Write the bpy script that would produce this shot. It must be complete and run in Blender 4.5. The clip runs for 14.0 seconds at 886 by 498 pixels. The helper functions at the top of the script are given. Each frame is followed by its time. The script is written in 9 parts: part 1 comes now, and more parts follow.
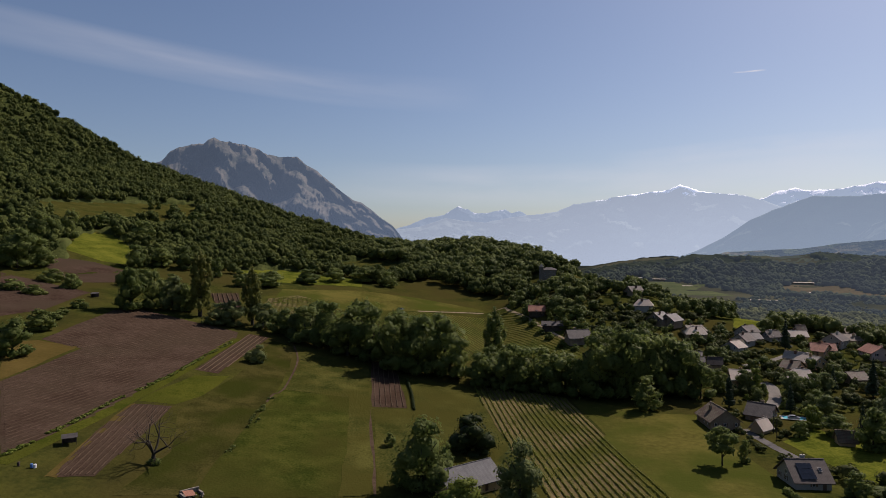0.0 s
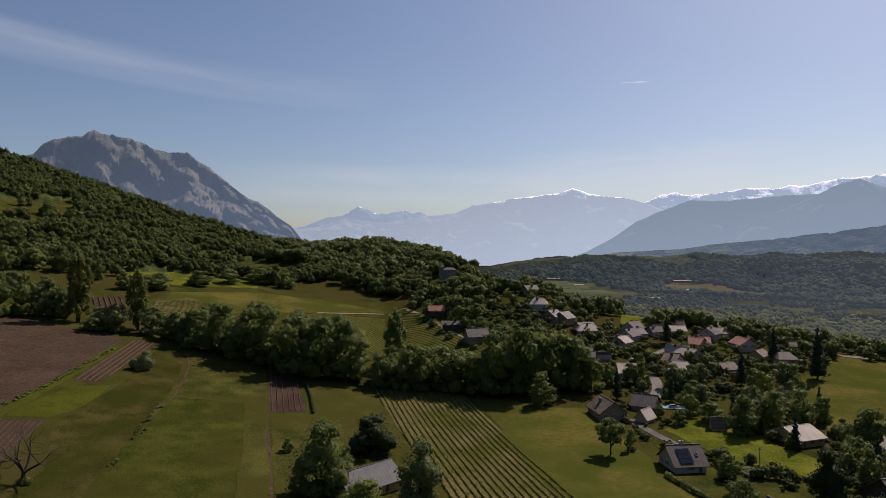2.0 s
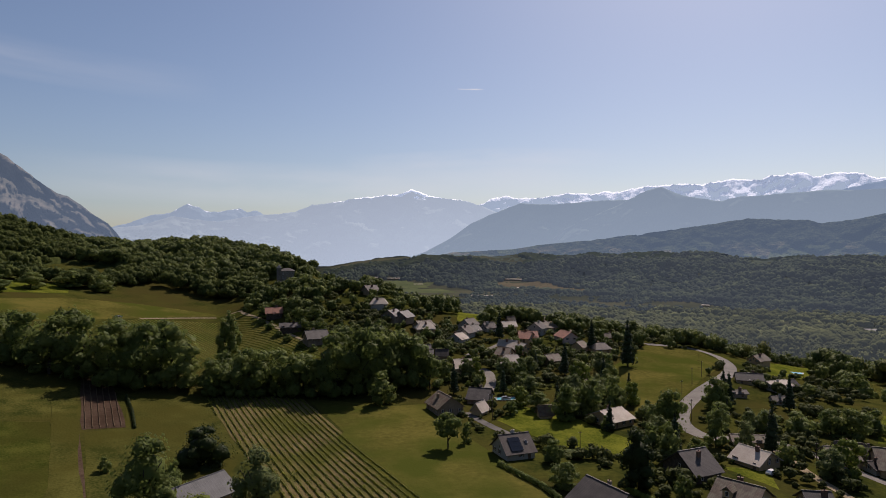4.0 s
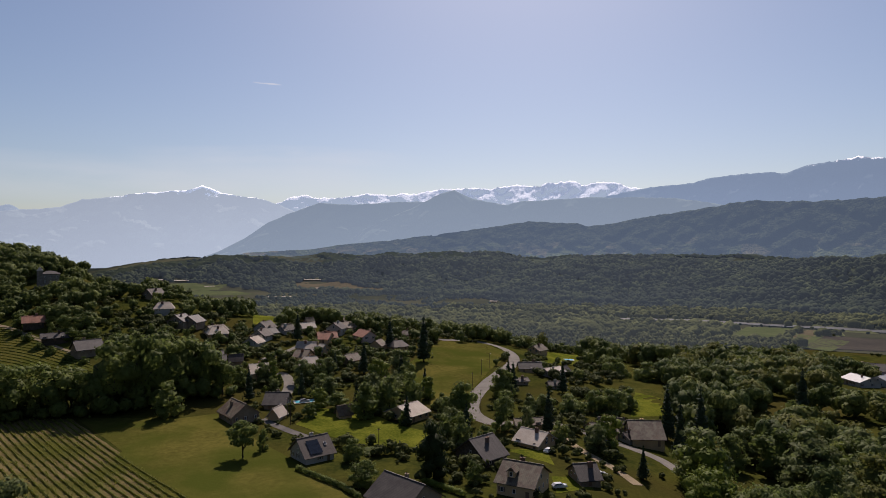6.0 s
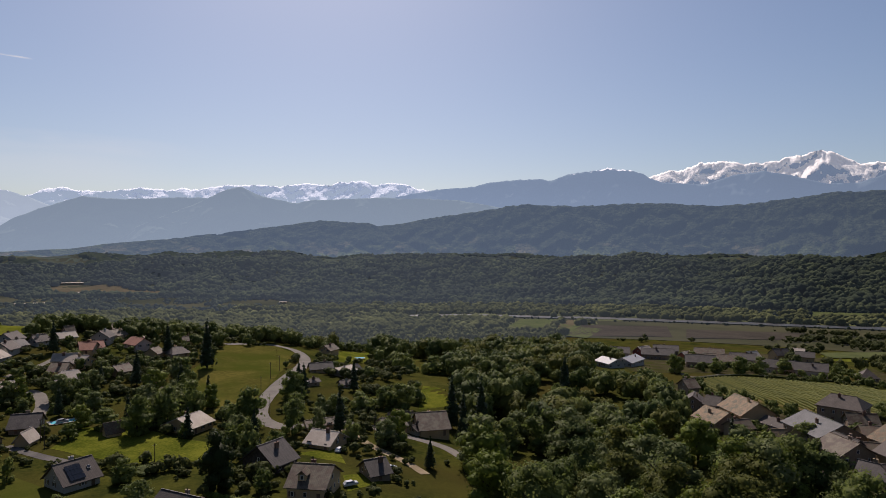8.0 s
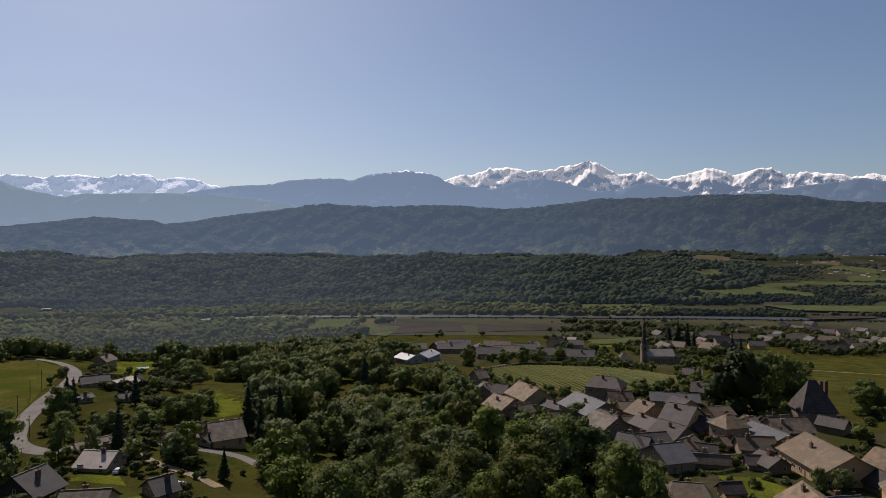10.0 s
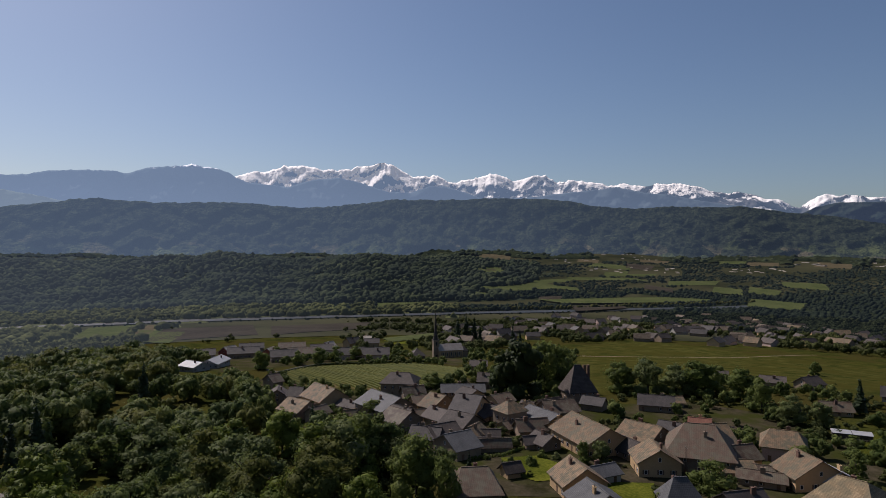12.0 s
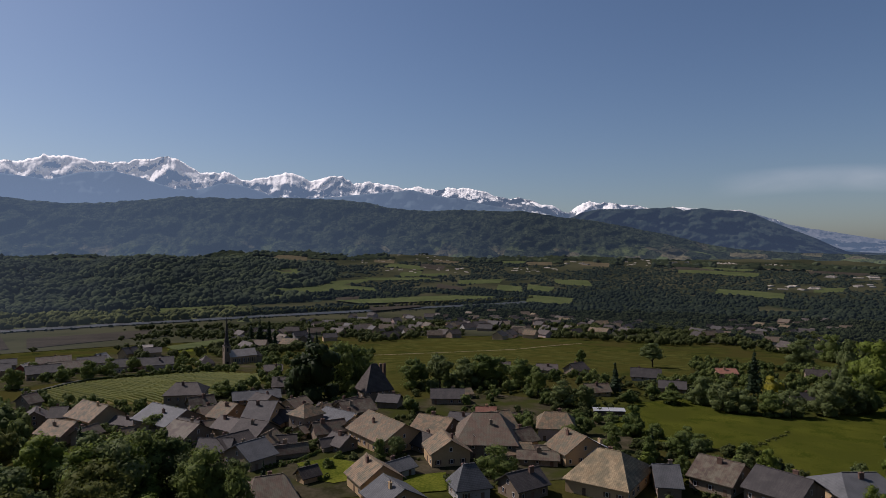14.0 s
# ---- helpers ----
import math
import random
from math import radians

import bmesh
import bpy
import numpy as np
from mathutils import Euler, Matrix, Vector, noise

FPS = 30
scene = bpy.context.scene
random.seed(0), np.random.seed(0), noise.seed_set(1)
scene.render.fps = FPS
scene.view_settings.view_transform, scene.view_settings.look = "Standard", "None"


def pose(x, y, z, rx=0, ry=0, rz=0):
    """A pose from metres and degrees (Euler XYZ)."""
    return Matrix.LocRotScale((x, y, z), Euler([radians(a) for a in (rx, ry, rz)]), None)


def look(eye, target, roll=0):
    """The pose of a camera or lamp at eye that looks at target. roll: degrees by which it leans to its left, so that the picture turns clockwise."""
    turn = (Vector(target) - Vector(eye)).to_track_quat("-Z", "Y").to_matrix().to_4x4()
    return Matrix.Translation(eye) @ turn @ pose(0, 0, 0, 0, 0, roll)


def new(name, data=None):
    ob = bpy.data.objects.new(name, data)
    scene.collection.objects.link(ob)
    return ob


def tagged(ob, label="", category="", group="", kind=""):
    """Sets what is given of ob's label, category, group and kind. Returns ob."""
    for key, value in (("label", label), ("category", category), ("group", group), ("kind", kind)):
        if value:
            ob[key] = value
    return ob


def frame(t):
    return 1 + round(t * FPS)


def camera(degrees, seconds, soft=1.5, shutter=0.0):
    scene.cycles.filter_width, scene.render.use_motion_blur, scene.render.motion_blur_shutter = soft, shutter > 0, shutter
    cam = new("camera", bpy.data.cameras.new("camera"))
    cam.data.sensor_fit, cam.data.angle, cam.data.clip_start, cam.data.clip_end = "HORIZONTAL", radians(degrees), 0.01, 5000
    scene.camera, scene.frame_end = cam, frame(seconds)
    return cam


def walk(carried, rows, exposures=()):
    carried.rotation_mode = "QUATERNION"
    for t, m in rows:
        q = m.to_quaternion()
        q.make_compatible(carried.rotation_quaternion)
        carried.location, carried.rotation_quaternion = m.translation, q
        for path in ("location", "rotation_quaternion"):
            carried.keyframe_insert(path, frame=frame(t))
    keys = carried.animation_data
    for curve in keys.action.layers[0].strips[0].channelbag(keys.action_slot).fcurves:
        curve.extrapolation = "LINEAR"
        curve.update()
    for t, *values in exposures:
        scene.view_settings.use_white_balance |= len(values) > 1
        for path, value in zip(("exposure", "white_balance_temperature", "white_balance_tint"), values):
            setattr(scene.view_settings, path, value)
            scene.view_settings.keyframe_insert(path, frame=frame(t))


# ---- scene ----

# The camera hangs 70 m over the fields and turns to the right on the spot.
EYE = 70.0
cam = camera(69.54, 14.0, soft=0.9)
TURN = [
    (0.0, 0.0, 0.01), (0.5, -1.79, 0.03), (1.0, -3.74, 0.04), (1.5, -6.1, 0.05), (2.0, -8.91, 0.05), (2.2, -10.08, 0.05),
    (4.3, -25.75, 0.08), (4.5, -27.51, 0.09), (5.0, -31.99, 0.09), (5.5, -36.48, 0.08), (6.0, -41.05, 0.07), (6.5, -45.7, 0.06),
    (7.0, -50.33, 0.03), (7.5, -55.0, 0.01), (8.0, -59.62, 0.01), (8.2, -61.45, 0.0), (10.3, -80.1, -0.04), (10.5, -81.92, -0.05),
    (11.0, -86.49, -0.06), (11.5, -91.03, -0.06), (12.0, -95.56, -0.05), (12.5, -100.11, -0.02), (13.0, -104.62, 0.0),
    (13.5, -109.14, 0.02), (14.0, -113.63, 0.02)]
walk(cam, [(t, pose(0, 0, EYE, 90 + tilt, 0, yaw)) for t, yaw, tilt in TURN],
     [(0.0, 0.1, 6300, 18), (5.0, 0.12, 6400, 18), (8.0, 0.06, 6350, 17), (11.0, -0.08, 6100, 15), (14.0, -0.22, 5850, 16)])

# ---- sky, sun, exposure ----
SUN_AZ, SUN_EL = 49.0, 46.0          # degrees clockwise from +y, degrees up
world = bpy.data.worlds.new("sky")
scene.world = world
world.use_nodes = True
wn = world.node_tree.nodes
sky = wn.new("ShaderNodeTexSky")
sky.sky_type = 'NISHITA'
sky.sun_disc = False
sky.sun_elevation, sky.sun_rotation = radians(SUN_EL), radians(SUN_AZ)
sky.altitude, sky.air_density, sky.dust_density, sky.ozone_density = 300, 1.0, 1.3, 1.7
wn["Background"].inputs["Strength"].default_value = 0.071
world.node_tree.links.new(sky.outputs["Color"], wn["Background"].inputs["Color"])

sun = new("sun", bpy.data.lights.new("sun", 'SUN'))
sun.data.energy, sun.data.angle, sun.data.color = 5.0, radians(0.6), (1.0, 0.875, 0.765)
s_az, s_el = radians(SUN_AZ), radians(SUN_EL)
sun_from = Vector((math.sin(s_az) * math.cos(s_el), math.cos(s_az) * math.cos(s_el), math.sin(s_el)))
sun.matrix_world = look(sun_from * 100, (0, 0, 0))

# ---- materials ----
def material(name, a, b, scale=0.5, rough=0.9, bump=0.0, bump_scale=None, spec=0.3, metal=0.0, fine=8.0, vary=0.0, island=0.0, translucent=0.0, haze=None, glow=0.0, third=None, third_scale=0.02, hard=1.0, holes=0.0, courses=0.0, deep_air=False, air_low=0.8):
    """Two colours mixed by coarse and fine noise, with relief; vary: change from object to object; island: from piece to piece."""
    m = bpy.data.materials.new(name)
    m.use_nodes = True
    n, l = m.node_tree.nodes, m.node_tree.links
    p = n["Principled BSDF"]
    p.inputs["Roughness"].default_value, p.inputs["Metallic"].default_value = rough, metal
    p.inputs["Specular IOR Level"].default_value = spec
    co = n.new("ShaderNodeTexCoord")
    big, small = n.new("ShaderNodeTexNoise"), n.new("ShaderNodeTexNoise")
    big.inputs["Scale"].default_value, small.inputs["Scale"].default_value = scale, scale * fine
    big.inputs["Detail"].default_value, small.inputs["Detail"].default_value = 5, 4
    for k in (big, small):
        l.new(co.outputs["Object"], k.inputs["Vector"])
    add = n.new("ShaderNodeMath")
    add.operation = 'MULTIPLY_ADD'
    l.new(small.outputs["Fac"], add.inputs[0])
    add.inputs[1].default_value = 0.6
    l.new(big.outputs["Fac"], add.inputs[2])
    fac = add
    for on, kind in ((vary, "ShaderNodeObjectInfo"), (island, "ShaderNodeNewGeometry")):
        if on:
            src = n.new(kind)
            more = n.new("ShaderNodeMath")
            more.operation = 'MULTIPLY_ADD'
            l.new(src.outputs["Random" if kind == "ShaderNodeObjectInfo" else "Random Per Island"], more.inputs[0])
            more.inputs[1].default_value = on
            l.new(fac.outputs[0], more.inputs[2])
            fac = more
    mid = 0.8 + 0.5 * vary + 0.5 * island
    span = (0.22 + 0.4 * (vary + island)) / hard
    ramp = n.new("ShaderNodeMapRange")
    ramp.inputs["From Min"].default_value, ramp.inputs["From Max"].default_value = mid - span, mid + span
    l.new(fac.outputs[0], ramp.inputs["Value"])
    mix = n.new("ShaderNodeMix")
    mix.data_type = 'RGBA'
    mix.inputs["A"].default_value, mix.inputs["B"].default_value = (*a, 1), (*b, 1)
    l.new(ramp.outputs["Result"], mix.inputs["Factor"])
    colour = mix
    if third:
        far = n.new("ShaderNodeTexNoise")
        far.inputs["Scale"].default_value, far.inputs["Detail"].default_value = third_scale, 3
        l.new(co.outputs["Object"], far.inputs["Vector"])
        r3 = n.new("ShaderNodeMapRange")
        r3.inputs["From Min"].default_value, r3.inputs["From Max"].default_value = 0.42, 0.62
        l.new(far.outputs["Fac"], r3.inputs["Value"])
        colour = n.new("ShaderNodeMix")
        colour.data_type = 'RGBA'
        l.new(mix.outputs["Result"], colour.inputs["A"])
        colour.inputs["B"].default_value = (*third, 1)
        l.new(r3.outputs["Result"], colour.inputs["Factor"])
    if courses:                       # rows of tiles, darker at each lap
        for axis, size in (('Y', courses), ('X', courses * 1.5)):
            row, lap, dim = n.new("ShaderNodeTexWave"), n.new("ShaderNodeMapRange"), n.new("ShaderNodeMix")
            row.bands_direction, row.wave_profile = axis, 'SAW'
            row.inputs["Scale"].default_value, row.inputs["Distortion"].default_value, row.inputs["Detail Scale"].default_value = 0.314 / size, 0.6, 2.0
            l.new(co.outputs["Object"], row.inputs["Vector"])
            lap.inputs["To Min"].default_value, lap.inputs["To Max"].default_value = (0.62, 1.1) if axis == 'Y' else (0.82, 1.06)
            l.new(row.outputs["Fac"], lap.inputs["Value"])
            dim.data_type, dim.blend_type = 'RGBA', 'MULTIPLY'
            dim.inputs["Factor"].default_value = 1
            l.new(colour.outputs["Result"], dim.inputs["A"])
            l.new(lap.outputs["Result"], dim.inputs["B"])
            colour = dim
    l.new(colour.outputs["Result"], p.inputs["Base Color"])
    if bump:
        b_tex = n.new("ShaderNodeTexNoise")
        b_tex.inputs["Scale"].default_value, b_tex.inputs["Detail"].default_value = bump_scale or scale * 4, 6
        l.new(co.outputs["Object"], b_tex.inputs["Vector"])
        bp = n.new("ShaderNodeBump")
        bp.inputs["Strength"].default_value, bp.inputs["Distance"].default_value = 1.0, bump
        l.new(b_tex.outputs["Fac"], bp.inputs["Height"])
        l.new(bp.outputs["Normal"], p.inputs["Normal"])
    out = n["Material Output"]
    if translucent:
        tr, mx = n.new("ShaderNodeBsdfTranslucent"), n.new("ShaderNodeMixShader")
        l.new(colour.outputs["Result"], tr.inputs["Color"])
        mx.inputs["Fac"].default_value = translucent
        l.new(p.outputs[0], mx.inputs[1])
        l.new(tr.outputs[0], mx.inputs[2])
        l.new(mx.outputs[0], out.inputs["Surface"])
    if holes:                         # gaps between the leaves of a spray
        last = out.inputs["Surface"].links[0].from_socket
        geo, gap, cut = n.new("ShaderNodeNewGeometry"), n.new("ShaderNodeTexNoise"), n.new("ShaderNodeMath")
        gap.inputs["Scale"].default_value, gap.inputs["Detail"].default_value = holes, 1
        l.new(geo.outputs["Position"], gap.inputs["Vector"])
        cut.operation = 'GREATER_THAN'
        cut.inputs[1].default_value = 0.58
        l.new(gap.outputs["Fac"], cut.inputs[0])
        clear, mh = n.new("ShaderNodeBsdfTransparent"), n.new("ShaderNodeMixShader")
        l.new(cut.outputs[0], mh.inputs["Fac"])
        l.new(last, mh.inputs[1])
        l.new(clear.outputs[0], mh.inputs[2])
        l.new(mh.outputs[0], out.inputs["Surface"])
    if glow:                          # lit air before distant surfaces, put in as their own emission
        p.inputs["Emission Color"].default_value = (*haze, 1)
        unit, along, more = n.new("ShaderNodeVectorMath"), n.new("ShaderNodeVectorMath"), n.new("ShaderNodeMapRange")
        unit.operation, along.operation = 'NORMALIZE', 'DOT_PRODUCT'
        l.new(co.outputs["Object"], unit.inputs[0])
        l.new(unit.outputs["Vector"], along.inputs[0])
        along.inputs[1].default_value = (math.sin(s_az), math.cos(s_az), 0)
        more.inputs["From Min"].default_value, more.inputs["From Max"].default_value = (0.3, 1.0) if deep_air else (0.75, 1.0)       # the added haze is brighter towards the sun
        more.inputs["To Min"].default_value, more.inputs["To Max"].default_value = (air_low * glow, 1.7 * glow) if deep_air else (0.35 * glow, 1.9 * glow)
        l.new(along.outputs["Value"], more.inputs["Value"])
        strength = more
        if deep_air:                  # more haze is added towards the valley floor
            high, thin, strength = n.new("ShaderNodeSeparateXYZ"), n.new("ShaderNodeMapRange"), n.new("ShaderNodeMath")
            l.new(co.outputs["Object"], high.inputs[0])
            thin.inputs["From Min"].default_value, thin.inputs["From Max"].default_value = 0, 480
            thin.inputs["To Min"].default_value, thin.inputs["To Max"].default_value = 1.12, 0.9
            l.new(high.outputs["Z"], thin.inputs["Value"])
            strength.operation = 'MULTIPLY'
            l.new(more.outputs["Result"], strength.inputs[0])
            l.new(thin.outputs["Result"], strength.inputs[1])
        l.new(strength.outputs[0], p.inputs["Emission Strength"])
    return m


# ---- meshes ----
def mesh_of(name, verts, faces, mat=None, smooth=False):
    """A mesh from arrays of vertices and of faces that all have the same number of corners."""
    verts, faces = np.asarray(verts, float), np.asarray(faces, int)
    me = bpy.data.meshes.new(name)
    k = faces.shape[1]
    me.vertices.add(len(verts))
    me.vertices.foreach_set("co", verts.ravel())
    me.loops.add(faces.size)
    me.loops.foreach_set("vertex_index", faces.ravel())
    me.polygons.add(len(faces))
    me.polygons.foreach_set("loop_start", np.arange(0, faces.size, k))
    if smooth:
        me.polygons.foreach_set("use_smooth", np.ones(len(faces), bool))
    me.update(calc_edges=True)
    me.validate()
    if mat:
        me.materials.append(mat)
    return me


def part(name, data, mat, parent=None, label="", m=None):
    """One mesh object, from a bmesh or a mesh, under a thing or a part."""
    if isinstance(data, bmesh.types.BMesh):
        bmesh.ops.recalc_face_normals(data, faces=data.faces)
        me = bpy.data.meshes.new(name)
        data.to_mesh(me)
        data.free()
        data = me
    if mat and not data.materials:
        data.materials.append(mat)
    ob = new(name, data)
    if parent:
        ob.parent = parent
    if m is not None:
        ob.matrix_basis = m
    return tagged(ob, label)


def grid_faces(nu, nv):
    i = np.arange((nu - 1) * (nv - 1))
    a = (i // (nv - 1)) * nv + i % (nv - 1)
    return np.stack([a, a + nv, a + nv + 1, a + 1], 1)


def hash2(i, j, seed):
    v = np.sin(i * 127.1 + j * 311.7 + seed * 74.7) * 43758.5453
    return v - np.floor(v)


def vnoise(x, y, seed=0):
    i, j = np.floor(x), np.floor(y)
    u, v = x - i, y - j
    u, v = u * u * (3 - 2 * u), v * v * (3 - 2 * v)
    a = hash2(i, j, seed) * (1 - u) + hash2(i + 1, j, seed) * u
    b = hash2(i, j + 1, seed) * (1 - u) + hash2(i + 1, j + 1, seed) * u
    return a * (1 - v) + b * v


def fbm(x, y, octaves=5, seed=0, ridged=False):
    total, amp, norm = 0, 1.0, 0
    for k in range(octaves):
        n = vnoise(x * 2 ** k + 17.3 * k, y * 2 ** k - 9.1 * k, seed + k) * 2 - 1
        total = total + amp * ((1 - 2 * np.abs(n)) if ridged else n)
        norm, amp = norm + amp, amp * 0.5
    return total / norm


def polar(az, r):
    a = np.radians(az)
    return r * np.sin(a), r * np.cos(a)


def smooth(v, lo, hi):
    s = np.clip((v - lo) / (hi - lo), 0, 1)
    return s * s * (3 - 2 * s)


# ---- the lie of the land ----
def lie(x, y):
    """Height of the ground, in plan units: a shelf under the camera that falls to the valley floor, a hillside on one flank, knolls and spurs."""
    x, y = np.asarray(x, float), np.asarray(y, float)
    r, az = np.hypot(x, y), np.degrees(np.arctan2(x, y))
    low = np.interp(r, [0, 130, 250, 330, 400, 600, 900, 1200, 5000], [4, 2, -1, -9, -17, -35, -51, -55, -55])
    crest = np.interp(az, [-60, -35, -25, -15, 0, 12, 20], [1200, 900, 800, 660, 540, 420, 300])
    near = np.minimum(r, crest) / np.maximum(r, 1)
    u = (-0.866 * x + 0.5 * y) * near                 # up the flank of the mountain, as far as its shoulder
    flank = np.interp(u, [-900, 0, 100, 210, 300, 378, 460, 655, 816, 1000, 2500], [-90, -20, 4, 23, 38, 61, 84, 142, 238, 335, 520])
    flank = flank - 0.3 * np.maximum(r - crest, 0) * smooth(r - crest, 0, 150)
    z = 0.5 * (low + flank + np.sqrt((low - flank) ** 2 + 60))

    def knoll(a, d, up, wide, along=None, turn=0):
        cx, cy = polar(a, d)
        dx, dy = x - cx, y - cy
        c, s = math.cos(radians(turn)), math.sin(radians(turn))
        p, q = dx * c - dy * s, dx * s + dy * c
        return up * np.exp(-(p / wide) ** 2 - (q / (along or wide)) ** 2)

    z = z + knoll(5.3, 545, 25, 85) + knoll(11.5, 480, 13, 60)
    z = z + np.interp(az, [4, 12, 18, 28, 35, 45, 55], [0, 24, 29, 23, 19, 12, 0]) * np.exp(-((r - 350) / 95) ** 2)   # spur with the hamlet
    z = z - 9 * np.exp(-((az - 71) / 13) ** 2) * np.exp(-((r - 190) / 110) ** 2)      # ravine
    # wooded hill across the river
    foot = np.interp(az, [10, 25, 45, 66, 90, 150], [1700, 1620, 1400, 1180, 1250, 1500])
    up = np.interp(az, [10, 13, 17, 40, 58, 85, 95, 105, 115, 150], [0, 34, 76, 84, 76, 72, 52, 14, 0, 0])
    foot = foot + 150 * fbm(x / 190, y / 190, 3, 15)
    z = z + up * smooth(r, foot, foot + 480) * (0.9 + 0.42 * fbm(x / 200, y / 200, 3, 5))
    # the plain climbs to the foot of the long ridge; bench and far flank
    z = z + np.interp(az, [60, 85, 98, 110, 125, 138, 150], [0, 10, 52, 78, 72, 58, 45]) * np.clip((r - 1150) / 950, 0, 1.0) ** 1.3
    z = z + np.interp(az, [0, 30, 60, 150], [0, 0, 30, 40]) * smooth(r, 2000, 2700)
    return z + 0.5 * fbm(x / 70, y / 70, 2, 2) * smooth(r, 60, 250)


M = 1.4                                               # metres in a plan unit


def height(x, y):
    return M * lie(np.asarray(x, float) / M, np.asarray(y, float) / M)


def on_ground(x, y, up=0.0):
    return Vector((x, y, float(height(x, y)) + up))

# ---- materials of the place ----
meadow = material("meadow", (0.0245, 0.03025, 0.00725), (0.07125, 0.06813, 0.017), 0.09, 0.95, 0.2, 1.2, fine=16, third=(0.045, 0.043, 0.010), third_scale=0.04, spec=0.0, hard=1.35)
lawn = material("lawn", (0.04441, 0.05727, 0.007365), (0.1111, 0.1169, 0.01645), 0.08, 0.95, 0.15, 1.5, fine=16, spec=0.0, hard=1.35)
dry_grass = material("dry_grass", (0.0593, 0.0456, 0.0128), (0.0872, 0.0634, 0.0185), 0.06, 0.95, 0.15, 1.5, fine=12, spec=0.0)
mown = material("mown_meadow", (0.05317, 0.05161, 0.01222), (0.09581, 0.08554, 0.02028), 0.03, 0.95, 0.15, 1.0, fine=16, third=(0.046, 0.054, 0.01), third_scale=0.04, spec=0.0, hard=1.35)
soil = material("ploughed_soil", (0.036, 0.023, 0.016), (0.066, 0.045, 0.032), 0.07, 1.0, 0.3, 1.5, fine=10, third=(0.05, 0.036, 0.024), third_scale=0.03, spec=0.0, hard=1.4)
vine_soil = material("vineyard_soil", (0.08895, 0.07116, 0.0305), (0.1652, 0.1271, 0.06354), 0.12, 1.0, 0.2, 2.0, fine=9, third=(0.065, 0.066, 0.016), third_scale=0.06, spec=0.0)
track = material("dirt_track", (0.16, 0.13, 0.085), (0.26, 0.21, 0.14), 0.3, 1.0, 0.05, 3.0, spec=0.0)
asphalt = material("asphalt", (0.085, 0.08, 0.075), (0.13, 0.122, 0.112), 0.2, 0.75, 0.01, 6.0, spec=0.0)
# the three distant fields emit a little haze colour of their own
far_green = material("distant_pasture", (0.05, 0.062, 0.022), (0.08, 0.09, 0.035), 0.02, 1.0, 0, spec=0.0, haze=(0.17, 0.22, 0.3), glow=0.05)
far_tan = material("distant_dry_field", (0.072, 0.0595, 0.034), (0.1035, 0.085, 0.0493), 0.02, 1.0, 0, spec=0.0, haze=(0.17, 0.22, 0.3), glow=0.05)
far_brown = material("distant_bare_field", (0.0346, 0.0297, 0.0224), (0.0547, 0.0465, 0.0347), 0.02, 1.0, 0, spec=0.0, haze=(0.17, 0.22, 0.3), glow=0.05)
river_water = material("river_water", (0.0336, 0.0378, 0.0378), (0.0504, 0.0525, 0.0504), 0.02, 0.5, 0.3, 0.15, 0.12)
pool_water = material("pool_water", (0.10, 0.42, 0.5), (0.16, 0.5, 0.58), 0.5, 0.05, 0.01, 3.0, 0.5)
leaf_oak = material("leaves_oak", (0.06692, 0.09477, 0.02355), (0.1673, 0.1951, 0.05298), 0.25, 0.6, 0, spec=0.08, fine=6, vary=0.5, island=0.35, translucent=0.5, holes=1.5)
leaf_pale = material("leaves_pale", (0.08349, 0.1091, 0.03562), (0.1725, 0.1948, 0.07236), 0.25, 0.6, 0, spec=0.08, fine=6, vary=0.4, island=0.35, translucent=0.5, holes=1.5)
leaf_dark = material("leaves_dark", (0.018, 0.03, 0.0075), (0.045, 0.06, 0.018), 0.3, 0.6, 0, spec=0.1, fine=6, vary=0.3, island=0.5, translucent=0.35)
leaf_lime = material("leaves_bright", (0.08, 0.112, 0.016), (0.16, 0.186, 0.034), 0.3, 0.6, 0, spec=0.08, fine=6, vary=0.3, island=0.35, translucent=0.35, holes=1.5)
leaf_deep = material("leaves_deep", (0.0351, 0.054, 0.0162), (0.1013, 0.1283, 0.0405), 0.12, 0.65, 0, spec=0.06, fine=6, vary=0.3, island=0.3, translucent=0.35, holes=1.3)
leaf_olive = material("leaves_olive", (0.06468, 0.07577, 0.01782), (0.1386, 0.1432, 0.03564), 0.12, 0.65, 0, spec=0.06, fine=6, vary=0.3, island=0.3, translucent=0.4, holes=1.3)
leaf_yellow = material("flowering_shrub", (0.22, 0.2, 0.015), (0.36, 0.32, 0.03), 0.4, 0.6, 0, fine=6, island=0.5, translucent=0.5)
needles = material("needles", (0.016, 0.027, 0.012), (0.042, 0.06, 0.026), 0.4, 0.6, 0, spec=0.1, fine=6, vary=0.4, island=0.5, translucent=0.1, holes=2.0)
woods_leaf = material("woods_leaves", (0.04712, 0.06732, 0.01684), (0.129, 0.1504, 0.04039), 0.05, 0.7, 0, spec=0.08, fine=5, island=0.35, translucent=0.35, holes=1.1, hard=1.4)
vine_leaf = material("vine_leaves", (0.09215, 0.1087, 0.01497), (0.1751, 0.1824, 0.02994), 0.5, 0.7, 0, spec=0.2, fine=5, island=0.6, translucent=0.5)
vine_wood = material("vine_wood", (0.0585, 0.04121, 0.0234), (0.104, 0.07488, 0.0468), 1.0, 0.95, 0, spec=0.05)
